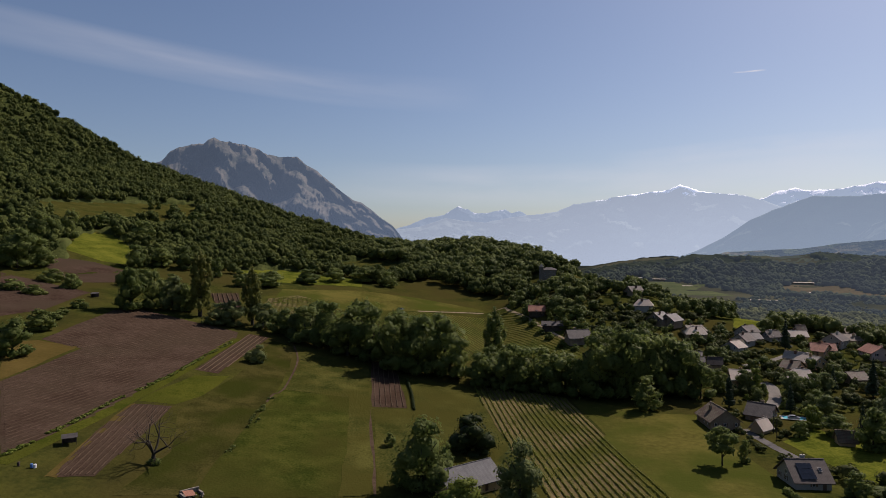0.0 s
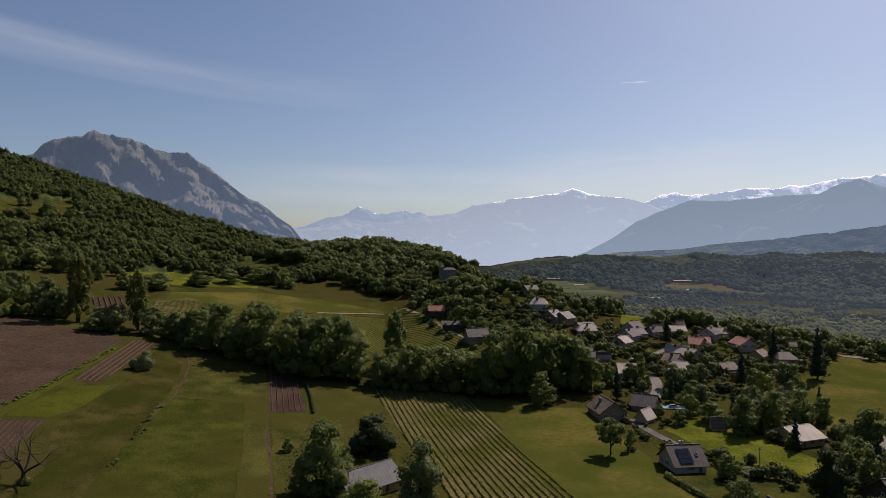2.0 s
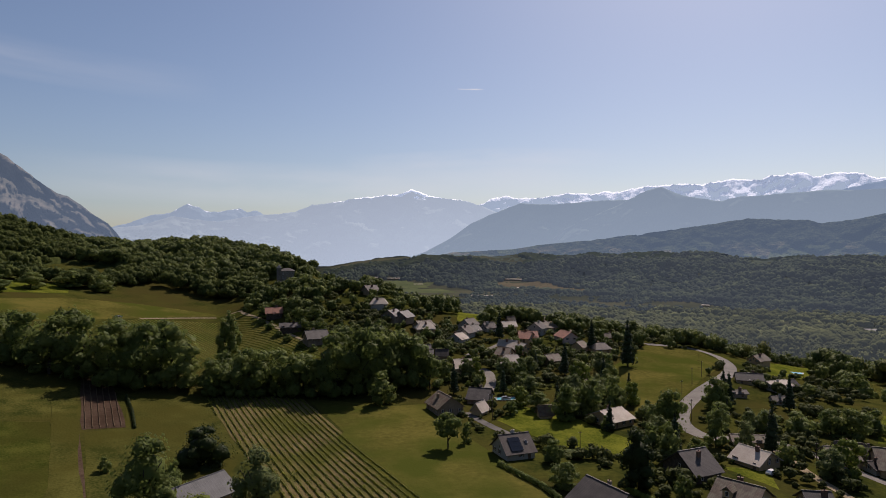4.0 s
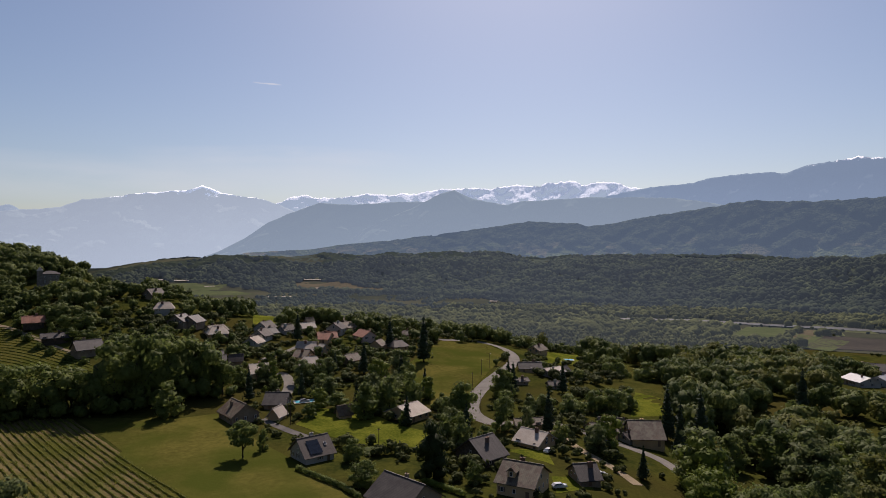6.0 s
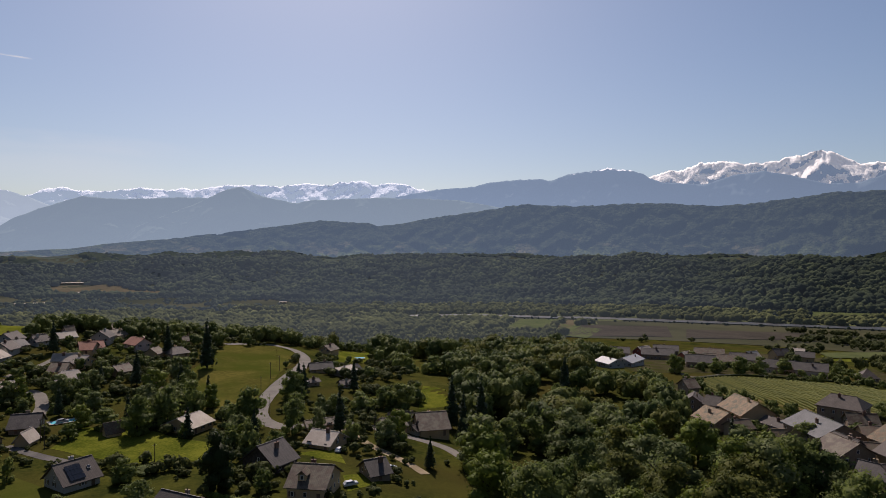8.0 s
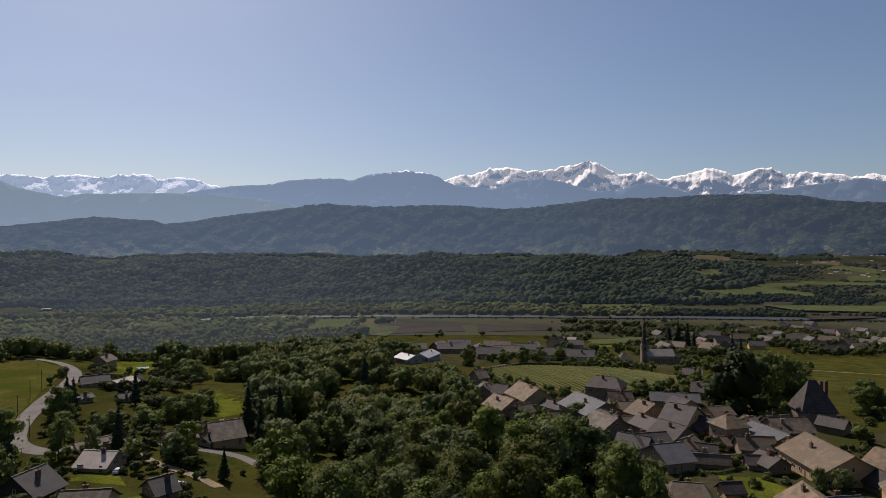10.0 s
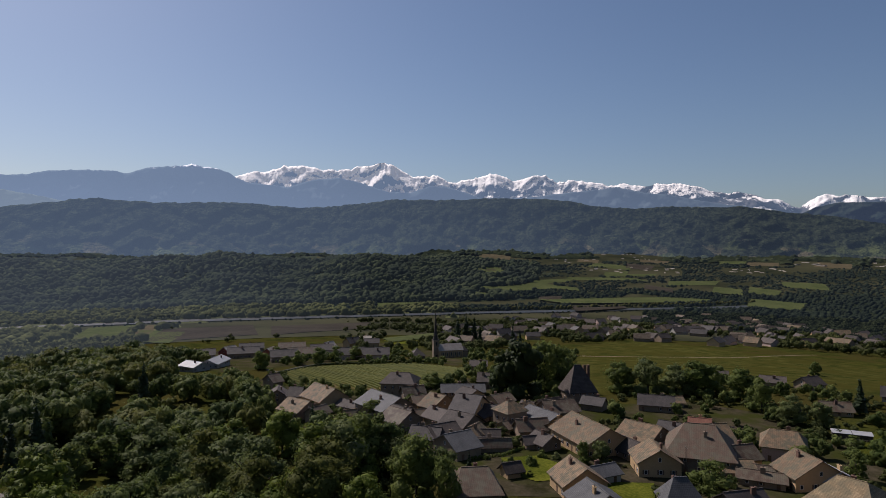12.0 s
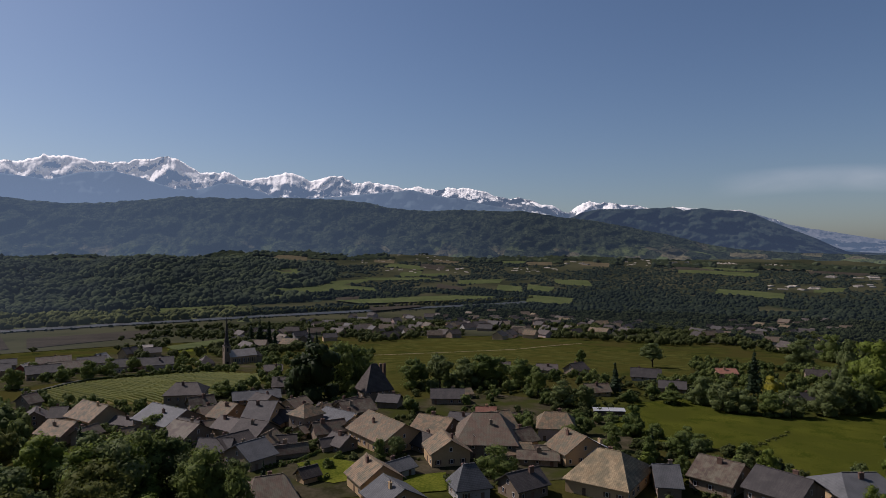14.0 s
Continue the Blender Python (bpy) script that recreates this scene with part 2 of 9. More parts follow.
bark = material("bark", (0.022, 0.0176, 0.0132), (0.0495, 0.04125, 0.0319), 1.5, 0.95, 0.03, 12)
roof_brown = material("roof_brown_tiles", (0.0672, 0.04281, 0.02722), (0.1389, 0.09055, 0.0588), 0.35, 0.75, 0.04, 6, 0.35, vary=0.5, third=(0.13, 0.11, 0.072), third_scale=0.5, courses=0.34, hard=1.5)
roof_tan = material("roof_weathered_tiles", (0.1376, 0.09108, 0.0511), (0.2615, 0.1759, 0.1001), 0.3, 0.8, 0.04, 6, 0.3, vary=0.4, third=(0.12, 0.105, 0.065), third_scale=0.5, courses=0.36, hard=1.5)
roof_slate = material("roof_slate", (0.0451, 0.03728, 0.03184), (0.1128, 0.09328, 0.07912), 0.4, 0.75, 0.02, 5, 0.2, vary=0.7, courses=0.3, hard=1.5)
roof_dark = material("roof_dark_tiles", (0.033, 0.028, 0.025), (0.072, 0.061, 0.054), 0.4, 0.7, 0.03, 6, 0.35, vary=0.3, courses=0.33, hard=1.5)
roof_zinc = material("roof_blue_slate", (0.07, 0.0706, 0.071), (0.122, 0.122, 0.122), 0.4, 0.72, 0.02, 5, 0.25, vary=0.3, courses=0.3, hard=1.3)
roof_red = material("roof_red_tiles", (0.2, 0.085, 0.055), (0.33, 0.155, 0.1), 0.4, 0.8, 0.04, 6, 0.3, vary=0.5, courses=0.36)
roof_pale = material("roof_pale_sheet", (0.2544, 0.2165, 0.1766), (0.4163, 0.3629, 0.302), 0.3, 0.8, 0.02, 5, 0.15, vary=0.3)
roof_white = material("roof_white_sheet", (0.2774, 0.2774, 0.2774), (0.3264, 0.3264, 0.3264), 0.3, 0.5, 0, spec=0.15)
wall_cream = material("wall_cream_render", (0.333, 0.23, 0.1234), (0.4624, 0.3262, 0.1814), 0.25, 0.95, 0.01, 8, 0.2, vary=0.5)
wall_grey = material("wall_grey_stone", (0.153, 0.117, 0.0816), (0.272, 0.2106, 0.1462), 0.5, 0.95, 0.03, 5, 0.2, vary=0.5)
wall_white = material("wall_white_render", (0.288, 0.2688, 0.2323), (0.3571, 0.336, 0.2957), 0.25, 0.9, 0.01, 8, 0.2, vary=0.3)
wall_red = material("wall_red_render", (0.22, 0.06, 0.045), (0.3, 0.09, 0.065), 0.3, 0.9, 0.01, 8, 0.2)
wall_pink = material("wall_pink_render", (0.4312, 0.3191, 0.2674), (0.5175, 0.3967, 0.345), 0.3, 0.9, 0.01, 8, 0.2)
wood_dark = material("dark_boards", (0.035, 0.026, 0.02), (0.08, 0.06, 0.045), 1.2, 0.9, 0.01, 9)
wood_pale = material("pale_wood", (0.22, 0.17, 0.11), (0.34, 0.27, 0.18), 1.2, 0.9, 0.01, 9)
stone = material("stone_wall", (0.1054, 0.093, 0.0754), (0.2232, 0.198, 0.1624), 0.8, 0.95, 0.05, 4, 0.2)
brick_red = material("chimney_brick", (0.1045, 0.0605, 0.044), (0.154, 0.0935, 0.066), 2.0, 0.9, 0.01, 10, vary=0.4)
frame_white = material("window_frame", (0.45, 0.43, 0.4), (0.6, 0.58, 0.55), 1.0, 0.7, 0)
shutter_mat = material("shutter_paint", (0.09, 0.055, 0.035), (0.2, 0.13, 0.085), 0.8, 0.8, 0, vary=0.6)
glass_dark = material("window_glass", (0.02, 0.024, 0.03), (0.035, 0.04, 0.05), 0.5, 0.08, 0, spec=0.6)
panel_blue = material("solar_cells", (0.0072, 0.009, 0.014), (0.012, 0.015, 0.021), 0.8, 0.12, 0, spec=0.6)
metal_grey = material("grey_metal", (0.2, 0.2, 0.2), (0.3, 0.3, 0.3), 0.8, 0.5, 0, metal=0.7)
plastic_blue = material("blue_plastic", (0.05, 0.12, 0.3), (0.08, 0.18, 0.4), 1.0, 0.5, 0)
plastic_white = material("white_plastic", (0.6, 0.6, 0.6), (0.75, 0.75, 0.75), 1.0, 0.5, 0)
car_paint = material("car_paint", (0.25, 0.26, 0.28), (0.6, 0.6, 0.6), 0.05, 0.25, 0, spec=0.6, vary=1.2)
rubber = material("rubber", (0.015, 0.015, 0.015), (0.03, 0.03, 0.03), 2.0, 0.9, 0)
earth = material("village_yards", (0.024, 0.0232, 0.0112), (0.068, 0.056, 0.036), 0.12, 1.0, 0.1, 2.0, spec=0.0, fine=6, third=(0.034, 0.038, 0.01), third_scale=0.07)
garden_leaf = material("garden_tree_leaves", (0.03, 0.04, 0.012), (0.082, 0.092, 0.028), 0.03, 0.8, 0, spec=0.08, fine=5, island=0.35, translucent=0.3, holes=1.1)
weedy = material("weedy_meadow", (0.0253, 0.0253, 0.0069), (0.0552, 0.04945, 0.0138), 0.12, 0.95, 0.2, 1.2, spec=0.0, fine=16, third=(0.026, 0.03, 0.006), third_scale=0.05, hard=1.35)
deep_meadow = material("deep_green_meadow", (0.02125, 0.02913, 0.00525), (0.05562, 0.05962, 0.01188), 0.1, 0.95, 0.2, 1.2, spec=0.0, fine=16, third=(0.036, 0.037, 0.008), third_scale=0.04, hard=1.35)
lush = material("lush_meadow", (0.034, 0.042, 0.006), (0.072, 0.074, 0.011), 0.12, 0.95, 0.2, 1.2, spec=0.0, fine=16, third=(0.045, 0.05, 0.008), third_scale=0.06, hard=1.35)
furrow = material("furrow_soil", (0.04, 0.027, 0.018), (0.08, 0.056, 0.038), 0.3, 1.0, 0, spec=0.0, fine=8)
# tan tiles brightened: sunlight on one hipped roof is put into their colour
roof_ochre = material("roof_ochre_tiles", (0.238, 0.175, 0.098), (0.434, 0.329, 0.189), 0.3, 0.85, 0.04, 6, 0.2, vary=0.2, third=(0.2, 0.165, 0.1), third_scale=0.4, courses=0.36, hard=1.4)
# woods_leaf colour darkened, a shaded copy of it for the hillside
hill_leaf = material("hillside_shaded_leaves", (0.03136, 0.04592, 0.01232), (0.0952, 0.112, 0.02912), 0.06, 0.8, 0, spec=0.05, fine=5, island=0.35, translucent=0.3, holes=1.1, hard=1.3)
# asphalt made paler, with the sun on the road put into its colour
lit_asphalt = material("lit_pale_asphalt", (0.1156, 0.1061, 0.0924), (0.17, 0.1558, 0.137), 0.2, 0.85, 0.01, 6.0, spec=0.05, fine=9)

# ---- large structure: ground and mountains ----
grass = material("rough_grass", (0.02185, 0.0276, 0.0069), (0.0529, 0.05405, 0.0115), 0.07, 0.95, 0.25, 0.9, spec=0.0, fine=9, third=(0.044, 0.039, 0.011), third_scale=0.02, hard=1.4)
radii = np.concatenate([np.arange(0, 560, 8.0), np.geomspace(560, 4950, 115)])
angles = np.linspace(-180, 180, 401)
A_, R_ = np.meshgrid(angles, radii, indexing="ij")
gx, gy = polar(A_, R_)
ground = part("ground", mesh_of("ground", np.stack([gx, gy, height(gx, gy)], -1).reshape(-1, 3), grid_faces(len(angles), len(radii)), grass, True), None)
tagged(ground, "grassy land falling from a hillside to a wide valley", "ground", kind="structure")


# sheet laid over the far ground; its emission stands in for haze
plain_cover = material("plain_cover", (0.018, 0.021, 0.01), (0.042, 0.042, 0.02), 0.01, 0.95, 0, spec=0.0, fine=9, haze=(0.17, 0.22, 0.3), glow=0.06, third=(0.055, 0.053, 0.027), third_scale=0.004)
p_az, p_r = np.linspace(5, 160, 300), np.geomspace(640 * 1.4, 3400 * 1.4, 70)
A_, R_ = np.meshgrid(p_az, p_r, indexing="ij")
gx, gy = polar(A_, R_)
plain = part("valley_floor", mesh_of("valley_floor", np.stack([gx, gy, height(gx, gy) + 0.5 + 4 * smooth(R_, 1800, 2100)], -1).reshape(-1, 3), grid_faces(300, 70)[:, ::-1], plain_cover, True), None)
tagged(plain, "patchwork of pastures on the distant valley floor", "ground", kind="structure")


def mountain(name, label, skyline, base, near, far, mat, rough=0.02, seed=1, relief=0.3, step=12, soft=True):
    """A range whose skyline runs over (bearing, slope of sight) tops and saddles, at the distances near (foot) to far (crest)."""
    tops = np.array(skyline)
    lo, hi = tops[0, 0], tops[-1, 0]
    az = np.linspace(lo, hi, max(60, min(900, int((hi - lo) * step))))
    crest = np.interp(az, tops[:, 0], tops[:, 1])
    crest = crest + (crest - base) * rough * fbm(az * 1.6, az * 0 + seed, 4, seed, True)
    s = np.linspace(0, 1, 46)
    az2, s2 = np.meshgrid(az, s, indexing="ij")
    # spurs and gullies: the face steps towards and away from the eye
    u, v = 0.42 * az2 + 4.5 * s2 + seed, 0.42 * az2 - 4.5 * s2
    spur = fbm(u, v, 5, seed, True) + 0.5 * fbm(0.5 * az2, 7 * s2 + seed, 5, seed + 9)
    r = near + (far - near) * (s2 + relief * spur * np.sin(np.pi * np.clip(s2, 0, 0.97)) ** 0.6)
    x, y = polar(az2, r)
    low_t = (base * near - 60) / near
    z = EYE + r * (low_t + (crest[:, None] - low_t) * s2 ** 0.9)
    back, down = polar(az, min(far + 120, 4985)), EYE + base * near - 60 + 0 * az
    v = np.concatenate([np.stack([x, y, z], -1), np.stack([*back, down], -1)[:, None, :]], 1)
    ob = part(name, mesh_of(name, v.reshape(-1, 3), grid_faces(len(az), len(s) + 1), mat, soft), None)
    return tagged(ob, label, "mountain", kind="structure")


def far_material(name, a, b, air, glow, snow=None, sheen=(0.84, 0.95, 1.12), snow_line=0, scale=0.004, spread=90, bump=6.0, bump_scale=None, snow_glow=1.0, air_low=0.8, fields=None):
    """Rock and woods with the lit air before them added as emission; snow lies above its line on the flatter ledges;
    fields lie low on the slope.
    """
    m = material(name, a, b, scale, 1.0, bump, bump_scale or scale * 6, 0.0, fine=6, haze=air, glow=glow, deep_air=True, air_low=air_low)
    n, l = m.node_tree.nodes, m.node_tree.links
    p = n["Principled BSDF"]
    co, xyz = n.new("ShaderNodeTexCoord"), n.new("ShaderNodeSeparateXYZ")
    l.new(co.outputs["Object"], xyz.inputs[0])

    def sums(x, k, y):
        q = n.new("ShaderNodeMath")
        q.operation = 'MULTIPLY_ADD'
        l.new(x, q.inputs[0])
        q.inputs[1].default_value = k
        l.new(y, q.inputs[2])
        return q.outputs[0]

    def blend(fac, first, second):
        q = n.new("ShaderNodeMix")
        q.data_type = 'RGBA'
        l.new(fac, q.inputs["Factor"])
        for sock, c in (("A", first), ("B", second)):
            if isinstance(c, tuple):
                q.inputs[sock].default_value = (*c, 1)
            else:
                l.new(c, q.inputs[sock])
        return q.outputs["Result"]

    def step(x, lo, hi):
        q = n.new("ShaderNodeMapRange")
        q.inputs["From Min"].default_value, q.inputs["From Max"].default_value = lo, hi
        l.new(x, q.inputs["Value"])
        return q.outputs["Result"]

    def noise(k, detail, rough=0.5, warp=0.0):
        q = n.new("ShaderNodeTexNoise")
        q.inputs["Scale"].default_value, q.inputs["Detail"].default_value = k, detail
        q.inputs["Roughness"].default_value, q.inputs["Distortion"].default_value = rough, warp
        l.new(co.outputs["Object"], q.inputs["Vector"])
        return q.outputs["Fac"]

    base = p.inputs["Base Color"].links[0].from_socket
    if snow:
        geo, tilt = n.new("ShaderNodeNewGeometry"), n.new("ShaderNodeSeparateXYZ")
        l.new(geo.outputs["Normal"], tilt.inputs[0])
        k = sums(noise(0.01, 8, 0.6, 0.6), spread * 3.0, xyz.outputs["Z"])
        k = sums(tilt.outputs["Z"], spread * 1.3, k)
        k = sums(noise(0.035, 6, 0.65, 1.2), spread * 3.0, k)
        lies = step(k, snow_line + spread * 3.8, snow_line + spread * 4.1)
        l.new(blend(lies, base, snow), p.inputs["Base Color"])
        # snow emits light as well, so its unlit faces stay pale
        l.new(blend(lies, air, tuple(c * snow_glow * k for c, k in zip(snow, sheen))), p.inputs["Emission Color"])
    if fields:
        low, high, green, tan = fields
        k = sums(noise(0.012, 4, 0.6), (high - low) * 2.0, xyz.outputs["Z"])
        lies = step(k, high + (high - low), low + (high - low))
        cell = n.new("ShaderNodeTexVoronoi")
        cell.inputs["Scale"].default_value = 0.012
        l.new(co.outputs["Object"], cell.inputs["Vector"])
        pick = n.new("ShaderNodeSeparateColor")
        l.new(cell.outputs["Color"], pick.inputs[0])
        sown = blend(step(pick.outputs["Red"], 0.45, 0.6), green, tan)
        open_land = step(pick.outputs["Green"], 0.5, 0.55)
        both = n.new("ShaderNodeMath")
        both.operation = 'MULTIPLY'
        l.new(lies, both.inputs[0])
        l.new(open_land, both.inputs[1])
        l.new(blend(both.outputs[0], base, sown), p.inputs["Base Color"])
    return m


# the haze over each range is put into its air colour and glow
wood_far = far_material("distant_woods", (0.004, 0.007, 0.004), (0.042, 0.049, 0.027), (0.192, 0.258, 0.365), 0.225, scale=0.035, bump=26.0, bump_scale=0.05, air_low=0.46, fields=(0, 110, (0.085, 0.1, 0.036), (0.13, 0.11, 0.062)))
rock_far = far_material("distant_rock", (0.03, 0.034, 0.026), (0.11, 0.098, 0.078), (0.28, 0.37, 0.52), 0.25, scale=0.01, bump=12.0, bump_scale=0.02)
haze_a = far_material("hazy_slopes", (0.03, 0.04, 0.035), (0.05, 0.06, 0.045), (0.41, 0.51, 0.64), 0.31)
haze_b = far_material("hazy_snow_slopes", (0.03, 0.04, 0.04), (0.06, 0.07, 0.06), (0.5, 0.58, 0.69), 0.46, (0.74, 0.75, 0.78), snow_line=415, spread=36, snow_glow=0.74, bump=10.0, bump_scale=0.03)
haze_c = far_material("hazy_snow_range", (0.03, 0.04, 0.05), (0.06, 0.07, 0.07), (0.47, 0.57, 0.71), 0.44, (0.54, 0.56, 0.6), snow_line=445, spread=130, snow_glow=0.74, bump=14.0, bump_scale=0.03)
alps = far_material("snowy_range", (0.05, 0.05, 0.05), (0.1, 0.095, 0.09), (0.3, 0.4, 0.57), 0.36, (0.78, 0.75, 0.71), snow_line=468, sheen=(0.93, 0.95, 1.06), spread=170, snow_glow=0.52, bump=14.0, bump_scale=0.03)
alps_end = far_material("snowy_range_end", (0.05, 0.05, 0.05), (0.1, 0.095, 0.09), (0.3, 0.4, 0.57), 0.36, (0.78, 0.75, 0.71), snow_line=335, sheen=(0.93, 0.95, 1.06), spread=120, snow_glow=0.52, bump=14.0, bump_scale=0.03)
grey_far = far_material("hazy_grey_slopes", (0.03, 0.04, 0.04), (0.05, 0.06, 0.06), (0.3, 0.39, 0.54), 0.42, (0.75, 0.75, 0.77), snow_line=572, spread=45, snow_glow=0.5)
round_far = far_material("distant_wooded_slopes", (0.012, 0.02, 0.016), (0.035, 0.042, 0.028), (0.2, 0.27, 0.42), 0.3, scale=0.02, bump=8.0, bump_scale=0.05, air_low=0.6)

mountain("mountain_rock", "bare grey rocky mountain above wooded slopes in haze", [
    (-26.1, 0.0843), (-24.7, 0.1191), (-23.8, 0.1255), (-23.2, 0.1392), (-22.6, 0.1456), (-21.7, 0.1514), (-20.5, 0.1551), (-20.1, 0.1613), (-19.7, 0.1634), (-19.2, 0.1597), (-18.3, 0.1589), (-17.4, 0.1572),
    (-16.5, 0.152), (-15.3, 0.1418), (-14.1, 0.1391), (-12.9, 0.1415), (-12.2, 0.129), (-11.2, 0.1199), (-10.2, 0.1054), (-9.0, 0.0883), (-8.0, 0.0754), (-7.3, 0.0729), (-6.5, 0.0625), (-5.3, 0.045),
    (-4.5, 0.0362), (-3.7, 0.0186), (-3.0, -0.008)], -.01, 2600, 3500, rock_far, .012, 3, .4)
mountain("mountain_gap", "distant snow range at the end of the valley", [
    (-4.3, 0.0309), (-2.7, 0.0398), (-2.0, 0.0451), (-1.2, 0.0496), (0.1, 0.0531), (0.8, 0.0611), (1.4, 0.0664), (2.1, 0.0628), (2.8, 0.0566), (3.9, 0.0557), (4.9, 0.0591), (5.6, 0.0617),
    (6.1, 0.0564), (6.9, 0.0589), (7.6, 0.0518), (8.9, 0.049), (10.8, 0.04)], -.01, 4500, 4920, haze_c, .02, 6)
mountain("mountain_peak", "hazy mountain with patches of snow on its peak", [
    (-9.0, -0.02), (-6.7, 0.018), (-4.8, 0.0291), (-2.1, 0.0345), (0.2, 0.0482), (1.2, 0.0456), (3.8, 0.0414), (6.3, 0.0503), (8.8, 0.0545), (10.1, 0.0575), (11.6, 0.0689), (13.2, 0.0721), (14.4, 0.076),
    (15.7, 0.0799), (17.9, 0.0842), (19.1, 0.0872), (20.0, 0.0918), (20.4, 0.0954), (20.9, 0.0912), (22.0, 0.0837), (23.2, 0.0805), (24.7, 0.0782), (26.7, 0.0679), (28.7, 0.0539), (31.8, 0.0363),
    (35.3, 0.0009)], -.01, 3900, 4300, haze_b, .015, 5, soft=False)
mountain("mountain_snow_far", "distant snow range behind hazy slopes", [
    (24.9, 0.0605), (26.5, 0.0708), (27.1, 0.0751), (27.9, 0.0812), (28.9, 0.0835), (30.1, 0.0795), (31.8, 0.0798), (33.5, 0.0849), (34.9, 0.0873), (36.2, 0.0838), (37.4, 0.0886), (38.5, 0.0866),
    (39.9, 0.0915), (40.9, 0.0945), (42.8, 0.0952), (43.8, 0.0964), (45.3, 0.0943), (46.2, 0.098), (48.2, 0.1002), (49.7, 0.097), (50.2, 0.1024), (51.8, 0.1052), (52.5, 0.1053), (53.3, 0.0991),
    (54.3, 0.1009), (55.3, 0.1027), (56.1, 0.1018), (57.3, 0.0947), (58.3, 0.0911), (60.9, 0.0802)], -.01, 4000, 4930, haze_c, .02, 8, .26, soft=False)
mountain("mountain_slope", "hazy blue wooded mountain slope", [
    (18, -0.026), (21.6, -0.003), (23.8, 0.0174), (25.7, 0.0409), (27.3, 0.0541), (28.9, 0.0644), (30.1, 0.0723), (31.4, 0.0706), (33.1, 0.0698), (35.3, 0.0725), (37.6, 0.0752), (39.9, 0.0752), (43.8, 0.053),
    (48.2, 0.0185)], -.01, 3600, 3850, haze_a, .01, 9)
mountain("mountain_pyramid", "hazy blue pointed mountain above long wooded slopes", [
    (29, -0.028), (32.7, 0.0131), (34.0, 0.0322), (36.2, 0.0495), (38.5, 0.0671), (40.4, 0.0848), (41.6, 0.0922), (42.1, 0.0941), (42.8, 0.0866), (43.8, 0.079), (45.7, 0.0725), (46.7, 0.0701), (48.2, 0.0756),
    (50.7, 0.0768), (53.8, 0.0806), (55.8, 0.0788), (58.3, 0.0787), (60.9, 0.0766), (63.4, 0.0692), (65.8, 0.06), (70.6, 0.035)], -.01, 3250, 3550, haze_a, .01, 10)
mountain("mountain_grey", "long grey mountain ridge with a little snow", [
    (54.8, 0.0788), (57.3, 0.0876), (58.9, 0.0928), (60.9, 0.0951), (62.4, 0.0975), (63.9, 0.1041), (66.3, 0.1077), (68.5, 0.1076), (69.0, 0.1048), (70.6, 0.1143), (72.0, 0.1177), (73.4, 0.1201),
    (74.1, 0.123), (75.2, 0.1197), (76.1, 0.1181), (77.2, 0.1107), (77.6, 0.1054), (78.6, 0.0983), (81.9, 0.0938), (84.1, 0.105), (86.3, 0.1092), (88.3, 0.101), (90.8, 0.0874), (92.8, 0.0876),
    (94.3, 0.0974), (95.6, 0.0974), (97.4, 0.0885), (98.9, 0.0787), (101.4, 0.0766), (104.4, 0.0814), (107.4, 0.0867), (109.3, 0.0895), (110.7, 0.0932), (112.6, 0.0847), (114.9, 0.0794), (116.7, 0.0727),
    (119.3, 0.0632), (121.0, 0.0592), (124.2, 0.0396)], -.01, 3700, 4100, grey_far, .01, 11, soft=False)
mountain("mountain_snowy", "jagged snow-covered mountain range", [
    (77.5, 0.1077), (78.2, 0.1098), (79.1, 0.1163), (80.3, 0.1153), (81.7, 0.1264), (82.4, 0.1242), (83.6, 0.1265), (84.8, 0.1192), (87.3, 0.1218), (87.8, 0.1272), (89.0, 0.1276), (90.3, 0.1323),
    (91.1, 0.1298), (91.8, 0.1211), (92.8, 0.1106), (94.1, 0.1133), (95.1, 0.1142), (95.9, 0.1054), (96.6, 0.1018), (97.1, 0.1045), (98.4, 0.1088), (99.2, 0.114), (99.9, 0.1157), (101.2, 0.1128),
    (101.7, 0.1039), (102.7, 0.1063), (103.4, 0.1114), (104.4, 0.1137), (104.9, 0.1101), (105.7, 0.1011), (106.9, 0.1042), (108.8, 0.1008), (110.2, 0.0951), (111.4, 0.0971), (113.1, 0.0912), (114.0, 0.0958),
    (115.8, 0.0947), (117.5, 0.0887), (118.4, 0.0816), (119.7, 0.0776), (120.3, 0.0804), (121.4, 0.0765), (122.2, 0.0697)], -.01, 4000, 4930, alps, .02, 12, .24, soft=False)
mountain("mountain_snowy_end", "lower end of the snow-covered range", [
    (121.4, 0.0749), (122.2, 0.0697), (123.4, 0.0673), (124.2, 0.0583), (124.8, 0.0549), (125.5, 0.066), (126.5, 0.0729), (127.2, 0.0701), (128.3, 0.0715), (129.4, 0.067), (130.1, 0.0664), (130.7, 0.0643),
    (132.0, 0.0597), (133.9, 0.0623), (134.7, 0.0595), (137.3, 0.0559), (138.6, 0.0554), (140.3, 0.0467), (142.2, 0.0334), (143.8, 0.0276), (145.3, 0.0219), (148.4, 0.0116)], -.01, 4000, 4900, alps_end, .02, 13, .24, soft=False)
